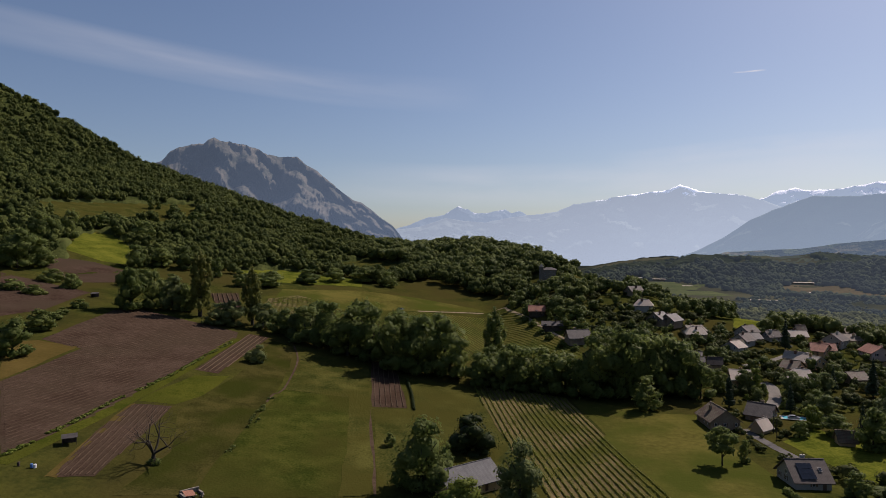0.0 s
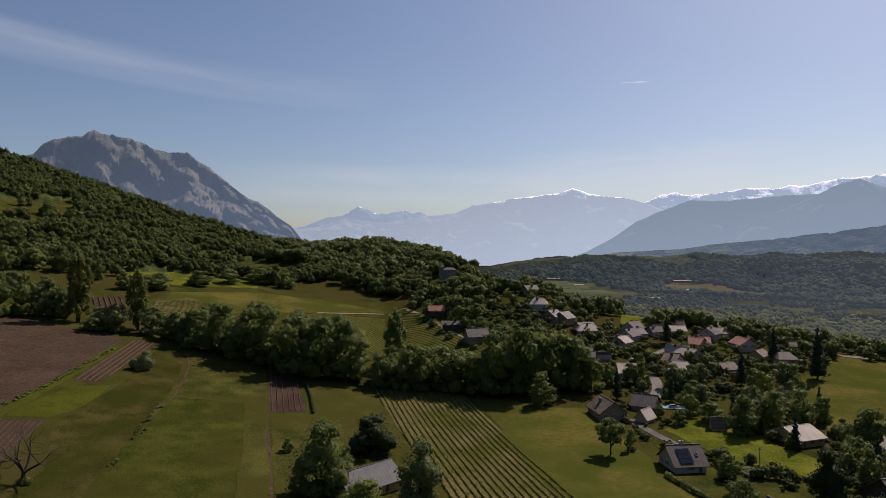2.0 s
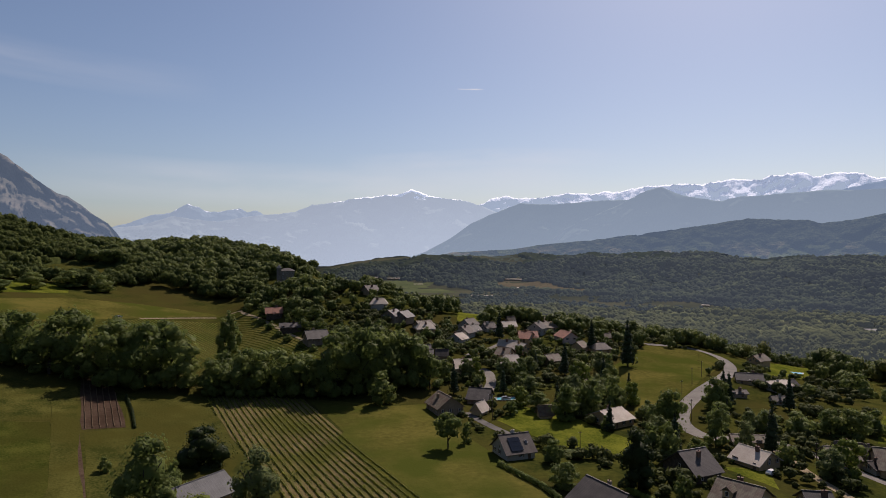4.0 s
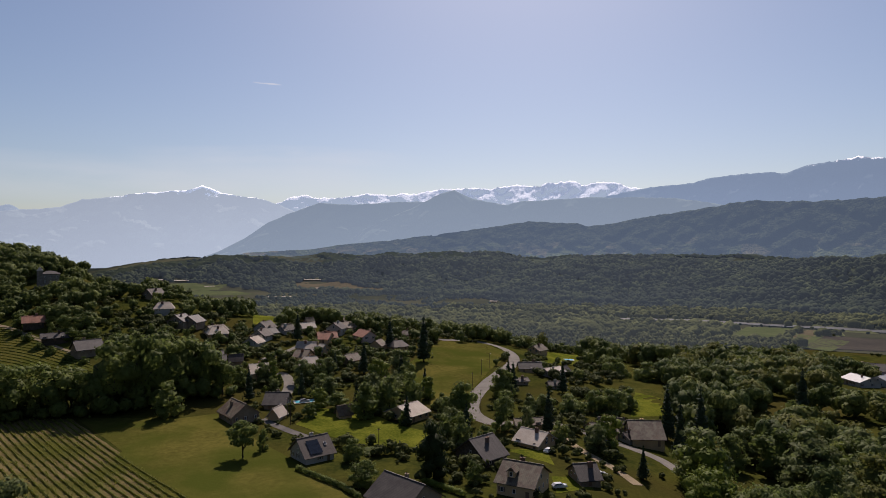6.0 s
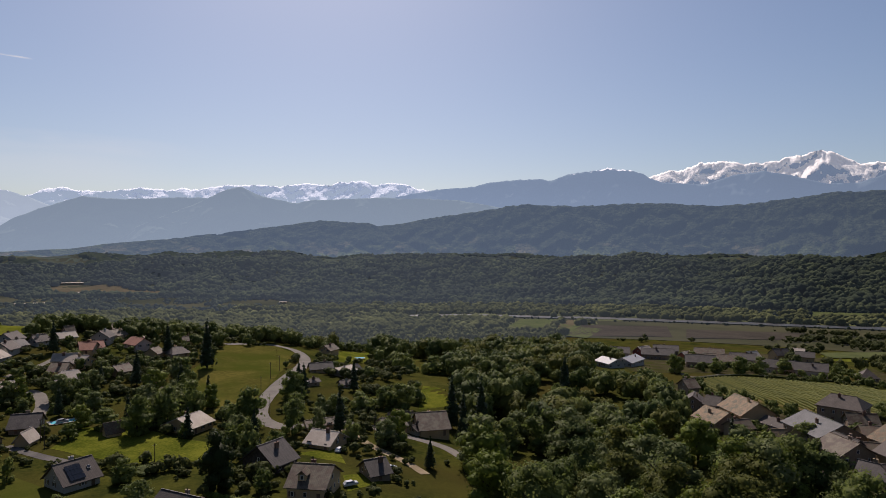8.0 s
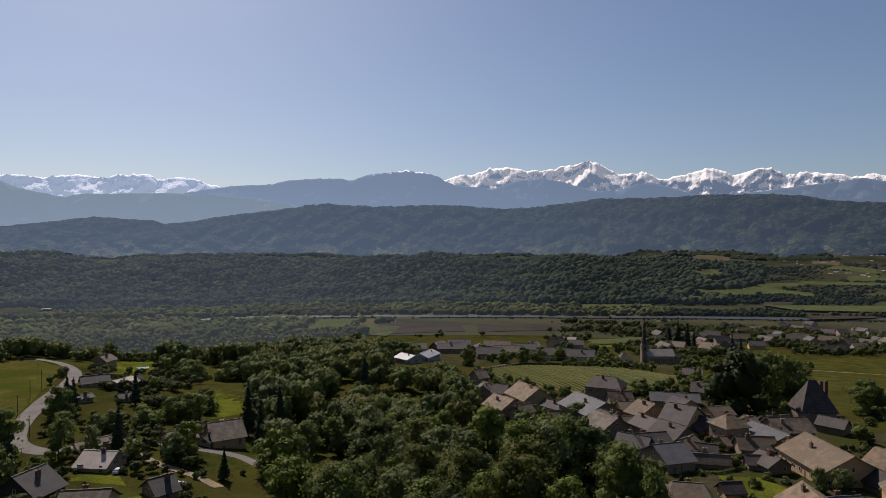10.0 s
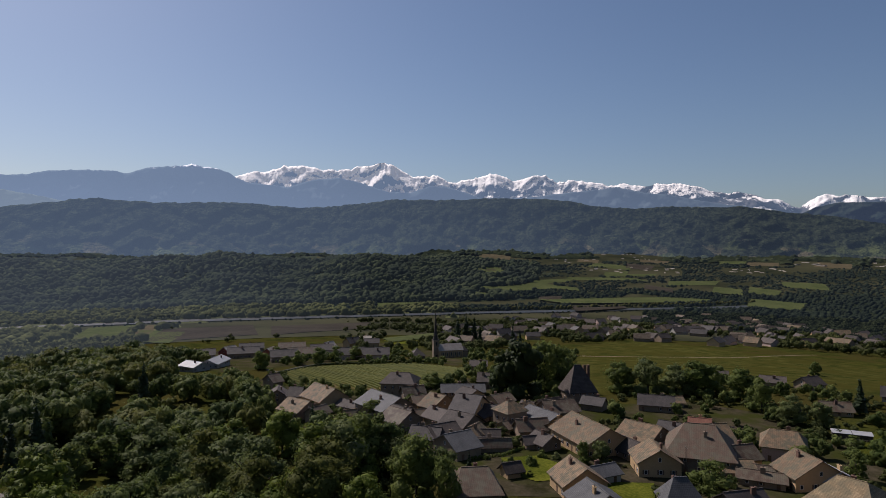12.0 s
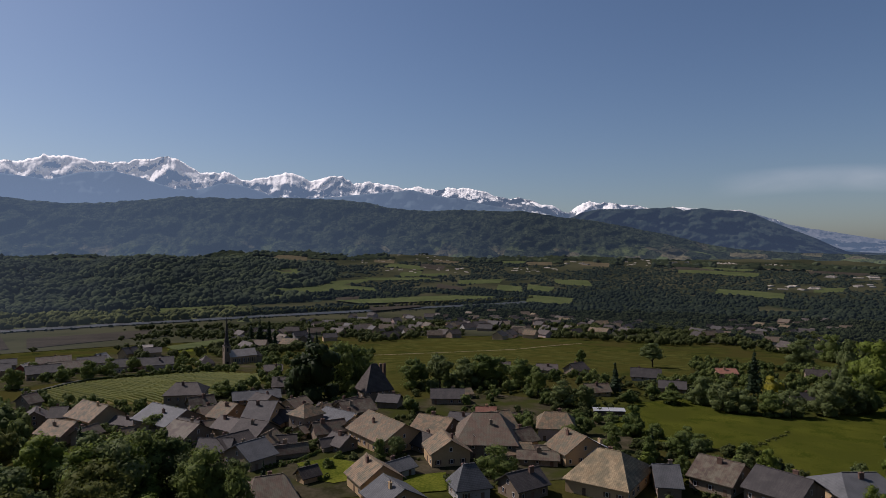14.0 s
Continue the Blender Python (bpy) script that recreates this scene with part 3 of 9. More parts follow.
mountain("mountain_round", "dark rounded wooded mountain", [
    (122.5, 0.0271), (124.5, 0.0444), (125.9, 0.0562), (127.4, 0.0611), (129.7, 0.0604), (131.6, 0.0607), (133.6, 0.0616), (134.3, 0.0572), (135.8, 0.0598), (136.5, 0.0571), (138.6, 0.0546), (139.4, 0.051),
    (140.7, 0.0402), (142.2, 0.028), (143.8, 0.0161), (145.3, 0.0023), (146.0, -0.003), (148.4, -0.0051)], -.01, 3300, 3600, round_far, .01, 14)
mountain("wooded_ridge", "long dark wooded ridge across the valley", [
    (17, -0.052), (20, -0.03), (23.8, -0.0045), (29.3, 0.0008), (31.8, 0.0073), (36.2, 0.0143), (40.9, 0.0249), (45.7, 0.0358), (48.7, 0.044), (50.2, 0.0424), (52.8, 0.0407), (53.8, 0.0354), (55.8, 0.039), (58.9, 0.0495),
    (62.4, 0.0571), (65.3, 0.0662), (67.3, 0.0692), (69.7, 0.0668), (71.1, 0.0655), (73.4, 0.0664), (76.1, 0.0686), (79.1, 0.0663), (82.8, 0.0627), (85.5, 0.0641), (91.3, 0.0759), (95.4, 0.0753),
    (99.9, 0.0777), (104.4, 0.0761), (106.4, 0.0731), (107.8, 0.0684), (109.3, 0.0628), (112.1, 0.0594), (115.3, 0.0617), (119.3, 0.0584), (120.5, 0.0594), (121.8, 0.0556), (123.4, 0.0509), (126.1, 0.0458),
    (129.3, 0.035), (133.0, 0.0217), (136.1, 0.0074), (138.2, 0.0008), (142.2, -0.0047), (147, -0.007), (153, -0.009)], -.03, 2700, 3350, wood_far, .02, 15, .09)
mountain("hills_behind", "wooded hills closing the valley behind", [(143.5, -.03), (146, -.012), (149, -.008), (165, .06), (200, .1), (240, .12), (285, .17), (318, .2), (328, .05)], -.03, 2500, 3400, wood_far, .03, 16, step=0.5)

# ---- kinds of things ----
rng = np.random.default_rng(7)
CLEAR = []                                            # plan outlines and circles kept free of scattered trees


def inside(poly, x, y):
    x, y = np.asarray(x, float), np.asarray(y, float)
    hit = np.zeros(x.shape, bool)
    for (x0, y0), (x1, y1) in zip(poly, poly[1:] + poly[:1]):
        if y0 != y1:
            hit ^= ((y0 > y) != (y1 > y)) & (x < (x1 - x0) * (y - y0) / (y1 - y0) + x0)
    return hit


def free(x, y, margin=2.0):
    ok = np.ones(np.shape(x), bool)
    for zone in CLEAR:
        if len(zone) == 3 and not isinstance(zone[0], tuple):
            ok &= np.hypot(x - zone[0], y - zone[1]) > zone[2] + margin
        else:
            ok &= ~inside(zone, x, y)
    return ok


def drape(bm, up, step):
    """Cut a flat outline into a grid and lay it on the land."""
    xs, ys = [v.co.x for v in bm.verts], [v.co.y for v in bm.verts]
    for axis, lo, hi in ((0, min(xs), max(xs)), (1, min(ys), max(ys))):
        for k in np.arange(lo + step, hi, step):
            co, no = [0, 0, 0], [0, 0, 0]
            co[axis], no[axis] = k, 1
            bmesh.ops.bisect_plane(bm, geom=bm.verts[:] + bm.edges[:] + bm.faces[:], plane_co=co, plane_no=no, dist=1e-4)
    z = height(np.array([v.co.x for v in bm.verts]), np.array([v.co.y for v in bm.verts])) + up
    for v, k in zip(bm.verts, z):
        v.co.z = k


def patch(name, label, poly, mat, up=0.06, step=None, clear=True, category="field"):
    """A field of its own cover on the ground, with a slightly wavering edge."""
    pts = []
    for (x0, y0), (x1, y1) in zip(poly, poly[1:] + poly[:1]):
        n = max(2, int(math.hypot(x1 - x0, y1 - y0) / 9))
        for i in range(n):
            f = i / n
            w = 0.5 if i else 0
            pts.append((x0 + (x1 - x0) * f + random.uniform(-w, w), y0 + (y1 - y0) * f + random.uniform(-w, w)))
    bm = bmesh.new()
    face = bm.faces.new([bm.verts.new((x, y, 0)) for x, y in pts])
    bmesh.ops.triangulate(bm, faces=[face])
    size = max(max(p[0] for p in pts) - min(p[0] for p in pts), max(p[1] for p in pts) - min(p[1] for p in pts))
    drape(bm, up, step or max(5, size / 40))
    for f in bm.faces:
        f.smooth = True
        if f.normal.z < 0:
            f.normal_flip()
    if clear:
        CLEAR.append(list(poly))
    me = bpy.data.meshes.new(name)
    bm.to_mesh(me)
    bm.free()
    return tagged(part(name, me, mat), label, category, kind="structure")


def ribbon(name, label, line, width, mat, up=0.09, category="road"):
    """A road, track or hedge bed along a line."""
    pts = []
    n = len(line)
    for i in range(n - 1):
        p0, p1, p2, p3 = (Vector(line[max(0, min(n - 1, j))]) for j in (i - 1, i, i + 1, i + 2))
        k = max(2, int((p2 - p1).length / 3))
        for j in range(k):
            t = j / k
            pts.append(0.5 * (2 * p1 + (p2 - p0) * t + (2 * p0 - 5 * p1 + 4 * p2 - p3) * t * t + (3 * p1 - p0 - 3 * p2 + p3) * t ** 3))
    pts.append(Vector(line[-1]))
    v = []
    for i, p in enumerate(pts):
        d = (pts[min(i + 1, len(pts) - 1)] - pts[max(i - 1, 0)]).normalized()
        side = Vector((-d.y, d.x)) * width / 2
        for s in (-1, -0.33, 0.33, 1):
            q = p + side * (s + random.uniform(-0.03, 0.03))
            v.append((q.x, q.y, float(height(q.x, q.y)) + up))
        CLEAR.append((p.x, p.y, width / 2))
    return tagged(part(name, mesh_of(name, v, grid_faces(len(pts), 4)[:, ::-1], mat, True), None), label, category, kind="structure")


def box(bm, x0, x1, y0, y1, z0, z1):
    vs = [bm.verts.new((x, y, z)) for z in (z0, z1) for x, y in ((x0, y0), (x1, y0), (x1, y1), (x0, y1))]
    for f in ((3, 2, 1, 0), (4, 5, 6, 7), (0, 1, 5, 4), (1, 2, 6, 5), (2, 3, 7, 6), (3, 0, 4, 7)):
        bm.faces.new([vs[i] for i in f])
    return bm


def boxed(*b):
    return box(bmesh.new(), *b)


# -- trees --
def leaf_cloud(lobes, count, size, spread=0.35):
    """Small bent leaf sprays over a few lobes (centre, radii): arrays of vertices and triangles."""
    lobes = np.array(lobes, float)
    weight = lobes[:, 3] * lobes[:, 4] + lobes[:, 3] * lobes[:, 5]
    pick = rng.choice(len(lobes), count, p=weight / weight.sum())
    d = rng.normal(size=(count, 3))
    d /= np.linalg.norm(d, axis=1)[:, None]
    d[:, 2] = np.where(d[:, 2] < -0.55, -d[:, 2], d[:, 2])
    rad = 1 - spread * rng.random(count) ** 1.6
    bumpy = 1 + 0.13 * np.sin(d[:, 0] * 9 + pick) * np.cos(d[:, 1] * 8 + 2 * pick) + 0.1 * np.sin(d[:, 2] * 11 + pick)
    c = lobes[pick, :3] + d * lobes[pick, 3:] * (rad * bumpy)[:, None]
    n = d + rng.normal(size=(count, 3)) * 0.32
    n /= np.linalg.norm(n, axis=1)[:, None]
    a = np.cross(n, rng.normal(size=(count, 3)))
    a /= np.linalg.norm(a, axis=1)[:, None]
    b = np.cross(n, a)
    s = size * (0.6 + 0.8 * rng.random(count))[:, None]
    lift = n * s * 0.35
    v = np.stack([c - a * s, c - b * s * 0.7 - lift * 0.2, c + a * s, c + b * s * 0.7 - lift], 1).reshape(-1, 3)
    i = np.arange(count)[:, None] * 4
    f = np.concatenate([i + np.array([[0, 1, 2]]), i + np.array([[0, 2, 3]])], 1).reshape(-1, 3)
    return v, f


ICO = {}


def ico(level):
    if level not in ICO:
        bm = bmesh.new()
        bmesh.ops.create_icosphere(bm, subdivisions=level, radius=1)
        ICO[level] = (np.array([v.co for v in bm.verts]), np.array([[v.index for v in f.verts] for f in bm.faces]))
        bm.free()
    return ICO[level]


def core(lobes, level, shrink=0.82, bumpy=0.16):
    """The dense inside of a crown: one crumpled body for each lobe."""
    v0, f0 = ico(level)
    vs, fs, n = [], [], 0
    for lobe in lobes:
        k = 1 + bumpy * np.sin(v0[:, :1] * 7 + lobe[0]) * np.cos(v0[:, 1:2] * 6 + lobe[1]) + rng.normal(size=(len(v0), 1)) * bumpy * 0.4
        vs.append(v0 * k * shrink * np.array(lobe[3:]) + np.array(lobe[:3]))
        fs.append(f0 + n)
        n += len(v0)
    return np.concatenate(vs), np.concatenate(fs)


def joined(*pieces):
    vs, fs, n = [], [], 0
    for v, f in pieces:
        vs.append(v)
        fs.append(np.asarray(f) + n)
        n += len(v)
    return np.concatenate(vs), np.concatenate(fs)


def limb(p, q, r0, r1, sides=6):
    p, q = Vector(p), Vector(q)
    d = (q - p).normalized()
    a = d.orthogonal().normalized()
    b = d.cross(a)
    v = [p + (a * math.cos(t) + b * math.sin(t)) * r0 for t in np.arange(sides) * 2 * math.pi / sides]
    v += [q + (a * math.cos(t) + b * math.sin(t)) * r1 for t in np.arange(sides) * 2 * math.pi / sides]
    f = []
    for i in range(sides):
        j = (i + 1) % sides
        f += [(i, j, sides + j), (i, sides + j, sides + i)]
    return np.array(v), np.array(f)


def broad_lobes(wide, seed):
    """Lobes of a round crown, for a tree of height 1 whose crown is that wide."""
    g = np.random.default_rng(seed)
    w = wide / 2
    out = [(0, 0, 0.5, w * 0.75, w * 0.75, 0.42)]
    for i in range(9):
        a = i * 2.4 + g.random()
        z = 0.12 + 0.62 * g.random()
        d = w * (0.62 - 0.5 * max(0, z - 0.5))
        s = w * (0.34 + 0.2 * g.random())
        out.append((math.cos(a) * d, math.sin(a) * d, z, s, s, s * 0.85))
    for i in range(5):
        a = i * 1.26 + g.random()
        out.append((math.cos(a) * w * 0.42, math.sin(a) * w * 0.42, 0.12, w * 0.36, w * 0.36, 0.14))
    for i in range(3):
        a = g.random() * 6.3
        out.append((math.cos(a) * w * 0.25, math.sin(a) * w * 0.25, 0.86, w * 0.38, w * 0.38, 0.14))
    return out


def tree_meshes(kind, seed, full=1.0):
    """Trunk and crown meshes of a tree of height 1."""
    g = np.random.default_rng(seed)
    if kind == "poplar":
        # upright slender limbs held close round the stem
        lobes = [(0, 0, z, 0.075 * q, 0.075 * q, 0.14) for z, q in ((0.2, 0.8), (0.4, 1.0), (0.6, 1.0), (0.78, 0.75), (0.9, 0.4))]
        for k in range(26):
            z, a = 0.14 + 0.7 * (k / 25) ** 0.9 + 0.02 * g.normal(), k * 2.4 + g.random()
            d = 0.088 * min(1.0, 0.55 + 2.2 * z, 2.4 * (1.02 - z)) * (0.75 + 0.4 * g.random())
            lobes.append((math.cos(a) * d, math.sin(a) * d, z, 0.04, 0.04, 0.1 + 0.05 * g.random()))
        crown = joined(core(lobes, 0, 0.72), leaf_cloud(lobes, int(1900 * full), 0.0135 / full ** 0.4, 0.4))
        wood = [limb((0, 0, -0.02), (0, 0, 0.5), 0.02, 0.012)]
    elif kind == "conifer":
        v, f = [], []
        lobes = [(0, 0, z, 0.2 * (1.02 - z), 0.2 * (1.02 - z), 0.07) for z in np.linspace(0.12, 0.97, 12)]
        crown = joined(core(lobes, 0, 0.75, 0.25), leaf_cloud(lobes, int(800 * full), 0.03 / full ** 0.4, 0.5))
        wood = [limb((0, 0, -0.02), (0, 0, 0.9), 0.02, 0.004)]
    else:
        wide = {"round": 0.95, "open": 1.0, "oval": 0.72, "bush": 1.25}[kind]
        lobes = broad_lobes(wide, seed)
        if kind == "open":            # clear trunk under the crown
            lobes = [(x, y, 0.36 + 0.62 * z, a, b, c * 0.7) for x, y, z, a, b, c in lobes]
        if kind == "bush":
            lobes = [(x, y, z - 0.1, a, b, c) for x, y, z, a, b, c in lobes]
        crown = joined(core(lobes, 0, 0.74, 0.2), leaf_cloud(lobes, int(1500 * full), 0.0235 / full ** 0.4, 0.36))
        wood = [limb((0, 0, -0.03), (0.01, 0, 0.36), 0.026, 0.018)]
        for i in range(5):
            a = i * 1.3 + g.random()
            wood.append(limb((0, 0, 0.2 + 0.03 * i), (math.cos(a) * wide * 0.3, math.sin(a) * wide * 0.3, 0.5 + 0.05 * i), 0.014, 0.005, 5))
    return joined(*wood), crown


TREES = {}
for kind, seeds in (("open", range(51, 53)), ("round", range(1, 6)), ("oval", range(11, 15)), ("bush", range(21, 24)), ("poplar", range(31, 33)), ("conifer", range(41, 44))):
    for sd in seeds:
        wood, crown = tree_meshes(kind, sd, 1.0)
        TREES.setdefault(kind, []).append((mesh_of("trunk", *wood, None, True), crown, tree_meshes(kind, sd, 0.3)[1]))
CROWNS = {}
TREE_NO = [0]
WORDS = {"open": "spreading tree with a clear trunk", "round": "broad round-crowned tree", "oval": "tall oval-crowned tree", "bush": "dense low leafy bush", "poplar": "slender columnar poplar", "conifer": "pointed conifer"}
TONES = {"leaves_deep": "deep green", "leaves_olive": "olive green", "leaves_oak": "mid-green", "leaves_pale": "pale green", "leaves_dark": "very dark", "leaves_bright": "bright green", "flowering_shrub": "yellow flowering", "needles": "tall green"}


def tree(kind, x, y, tall, wide=None, leaf=None, where="in the meadow", group=""):
    """One tree: trunk and crown under an empty at its foot."""
    TREE_NO[0] += 1
    k = TREE_NO[0] % len(TREES[kind])
    leaf = leaf or (needles if kind == "conifer" else leaf_oak)
    trunk_me, fine_crown, plain_crown = TREES[kind][k]
    small = math.hypot(x, y) > 210 or tall < 5
    crown_arrays = plain_crown if small else fine_crown
    key = (kind, k, leaf.name, small)
    if key not in CROWNS:
        CROWNS[key] = mesh_of("crown", *crown_arrays, leaf, False)
    if not trunk_me.materials:
        trunk_me.materials.append(bark)
    name = "bush" if kind == "bush" else "tree"
    ob = new(name)
    ob.empty_display_size = 0.3
    natural = {"open": 1.0, "round": 0.95, "oval": 0.72, "bush": 1.25, "poplar": 0.25, "conifer": 0.4}[kind] * 1.05
    if kind == "conifer":
        wide = max(wide or 0, 0.46 * tall)
    w = (wide or tall * natural) / natural
    ob.matrix_basis = Matrix.LocRotScale(on_ground(x, y, -0.1), Euler((0, 0, TREE_NO[0] * 2.4)), (w, w, tall))
    part("trunk", trunk_me, None, ob)
    part("crown", CROWNS[key], None, ob)
    CLEAR.append((x, y, w * 0.3))
    return tagged(ob, TONES[leaf.name] + " " + WORDS[kind] + " " + where, name, group)


def woods(name, label, xs, ys, talls, leaf, side=5, sprays=60, spray=0.07, wide=0.85):
    """Many trees that nobody could count, as one mesh: crowns of lumps set round a dense middle, covered with leaf sprays."""
    forms = []
    for s in range(6):
        g = np.random.default_rng(s + 90)
        w = wide / 2
        lobes = [(0, 0, 0.52, w * 0.78, w * 0.78, 0.44)]
        for k in range(side):
            a, z = k * 6.283 / side + g.random(), 0.3 + 0.45 * g.random()
            d, b = w * (0.62 - 0.4 * max(0, z - 0.5)), w * (0.4 + 0.2 * g.random())
            lobes.append((math.cos(a) * d, math.sin(a) * d, z, b, b, 0.24))
        pieces = [core(lobes, 0, 0.86, 0.25)]
        if sprays:
            pieces.append(leaf_cloud(lobes, sprays, spray, 0.2))
        forms.append(joined(*pieces))
    return planted(name, label, forms, xs, ys, talls, leaf)


def far_trees(name, label, xs, ys, talls, leaf, wide=1.0, level=0):
    """Crowns of distant trees, each a few lumps without the hidden underside."""
    forms = []
    for s in range(6):
        g = np.random.default_rng(s + 190)
        v0, f0 = ico(level)
        f0 = f0[v0[f0][:, :, 2].mean(1) > -0.6]
        v = v0 * (1 + 0.25 * g.normal(size=(len(v0), 1)).clip(-1.3, 1.3))
        forms.append((np.stack([v[:, 0] * wide / 2, v[:, 1] * wide / 2, 0.5 + 0.5 * v[:, 2]], -1), f0))
    return planted(name, label, forms, xs, ys, talls, leaf, True)


def planted(name, label, forms, xs, ys, talls, leaf, soft=False):
    """One of six crown forms, turned and scaled, set on the land at each place."""
    z = height(xs, ys)
    pick = rng.integers(0, 6, len(xs))
    vs, fs, n = [], [], 0
    for k in range(6):
        v, f = forms[k]
        m = np.where(pick == k)[0]
        a = rng.random(len(m)) * 6.283
        c, s = np.cos(a)[:, None], np.sin(a)[:, None]
        t = talls[m][:, None]
        sw = t * (0.85 + 0.35 * rng.random(len(m)))[:, None]
        px = (v[:, 0] * c - v[:, 1] * s) * sw + xs[m][:, None]
        py = (v[:, 0] * s + v[:, 1] * c) * sw + ys[m][:, None]
        pz = v[:, 2] * t + z[m][:, None] - 0.3
        vs.append(np.stack([px, py, pz], -1).reshape(-1, 3))
        fs.append((f[None] + (np.arange(len(m)) * len(v))[:, None, None] + n).reshape(-1, 3))
        n += len(m) * len(v)
    ob = part(name, mesh_of(name, np.concatenate(vs), np.concatenate(fs), leaf, soft), None)
    return tagged(ob, label, "woods", kind="stuff")


def crowns(x, y, size, seed):
    """Rounded tops of crowns side by side, 0 to 1."""
    gx, gy = np.floor(x / size), np.floor(y / size)
    best = np.full(np.shape(x), 9.0)
    tall = np.zeros(np.shape(x))
    for i in (-1, 0, 1):
        for j in (-1, 0, 1):
            cx, cy = gx + i, gy + j
            d = np.hypot(x / size - cx - hash2(cx, cy, seed), y / size - cy - hash2(cx, cy, seed + 3))
            t = hash2(cx, cy, seed + 5)
            tall = np.where(d < best, t, tall)
            best = np.minimum(best, d)
    return np.sqrt(np.clip(1 - (best / 0.8) ** 2, 0, 1)) ** 1.3 * (0.6 + 0.4 * tall)


def canopy(name, label, az, r, keep, tall, size, leaf, seed=1):
    """Closed woodland seen from afar: one rough sheet of crowns, open where no wood grows."""
    A2, R2 = np.meshgrid(az, r, indexing="ij")
    x, y = polar(A2, R2)
    x, y = x * M, y * M
    grown = keep(x / M, y / M, A2, R2) & free(x, y, 3.0)
    z = height(x, y) - 0.5 + grown * (tall * (0.15 + 0.95 * crowns(x, y, size, seed)) * (0.75 + 0.5 * vnoise(x / 60, y / 60, seed)) + 1.0 * fbm(x / 4, y / 4, 2, seed))
    grown = grown.ravel()
    f = grid_faces(len(az), len(r))
    f = f[grown[f].any(1)]
    used = np.unique(f)
    new_no = np.zeros(grown.size, int)
    new_no[used] = np.arange(len(used))
    v = np.stack([x, y, z], -1).reshape(-1, 3)
    ob = part(name, mesh_of(name, v[used], new_no[f], leaf, False), None)
    return tagged(ob, label, "woods", kind="stuff")


# -- houses --
def roof_mesh(length, wide, rise, over, hip, thick=0.22):
    """Two slopes on an eave at height 0, ridge along x; hip: how far the ridge ends draw in."""
    a, b = length / 2 + over, wide / 2 + over
    drop = rise * over / (wide / 2)
    r = length / 2 + over - hip
    bm = bmesh.new()
    top = [bm.verts.new(p) for p in ((-a, -b, -drop), (a, -b, -drop), (a, b, -drop), (-a, b, -drop), (-r, 0, rise), (r, 0, rise))]
    low = [bm.verts.new((v.co.x, v.co.y, v.co.z - thick)) for v in top]
    for e in ((0, 1, 5, 4), (2, 3, 4, 5)):
        bm.faces.new([top[i] for i in e])
        bm.faces.new([low[i] for i in reversed(e)])
    for e in ((0, 1), (2, 3)):
        bm.faces.new([top[e[1]], top[e[0]], low[e[0]], low[e[1]]])
    for e in ((1, 5, 2), (3, 4, 0)):
        if hip > 0:
            bm.faces.new([top[i] for i in e])
            bm.faces.new([low[i] for i in reversed(e)])
            bm.faces.new([top[e[2]], top[e[0]], low[e[0]], low[e[2]]])
        else:
            for i, j in (e[:2], e[1:]):
                bm.faces.new([top[i], top[j], low[j], low[i]])
    return bm


def window_meshes(w, h):
    fr = bmesh.new()
    t = 0.1
    rings = []
    for inset, out in ((0, -0.01), (0, 0.06), (t, 0.06), (t, 0.01)):
        rings.append([fr.verts.new((sx * (w / 2 - inset), out, sz * (h / 2 - inset))) for sx, sz in ((-1, -1), (1, -1), (1, 1), (-1, 1))])
    for r0, r1 in zip(rings, rings[1:]):
        for i in range(4):
            fr.faces.new([r0[i], r0[(i + 1) % 4], r1[(i + 1) % 4], r1[i]])
    bmesh.ops.recalc_face_normals(fr, faces=fr.faces)
    me = bpy.data.meshes.new("window")
    fr.to_mesh(me)
    fr.free()
    me.materials.append(frame_white)
    pane = bpy.data.meshes.new("pane")
    bm = boxed(-w / 2 + 0.05, w / 2 - 0.05, -0.008, 0.02, -h / 2 + 0.05, h / 2 - 0.05)
    bm.to_mesh(pane)
    bm.free()
    pane.materials.append(glass_dark)
    shut = bpy.data.meshes.new("shutter")
    bm = boxed(-w / 4, w / 4, -0.005, 0.06, -h / 2, h / 2)
    bm.to_mesh(shut)
    bm.free()
    shut.materials.append(shutter_mat)
    return me, pane, shut


WINDOW = window_meshes(0.95, 1.3)
DOOR = bpy.data.meshes.new("door")
_bm = boxed(-0.5, 0.5, -0.01, 0.05, 0, 2.05)
for k in (0.3, 1.15):
    box(_bm, -0.35, 0.35, 0.05, 0.07, k, k + 0.65)
_bm.to_mesh(DOOR)
_bm.free()
DOOR.materials.append(shutter_mat)


def add_window(parent, x, y, z, turn, shutters):
    w = part("window", WINDOW[0], None, parent, "", pose(x, y, z, 0, 0, turn))
    part("pane", WINDOW[1], None, w)
    if shutters:
        for s in (-1, 1):
            part("shutter", WINDOW[2], None, w, "", pose(s * 0.74, 0.01, 0))


def chimney_mesh(w, h):
    bm = boxed(-w / 2, w / 2, -0.3, 0.3, 0, h)
    box(bm, -w / 2 - 0.08, w / 2 + 0.08, -0.38, 0.38, h, h + 0.12)
    return bm


POT = mesh_of("chimney_pot", *limb((0, 0, 0), (0, 0, 0.5), 0.16, 0.12, 8), brick_red)
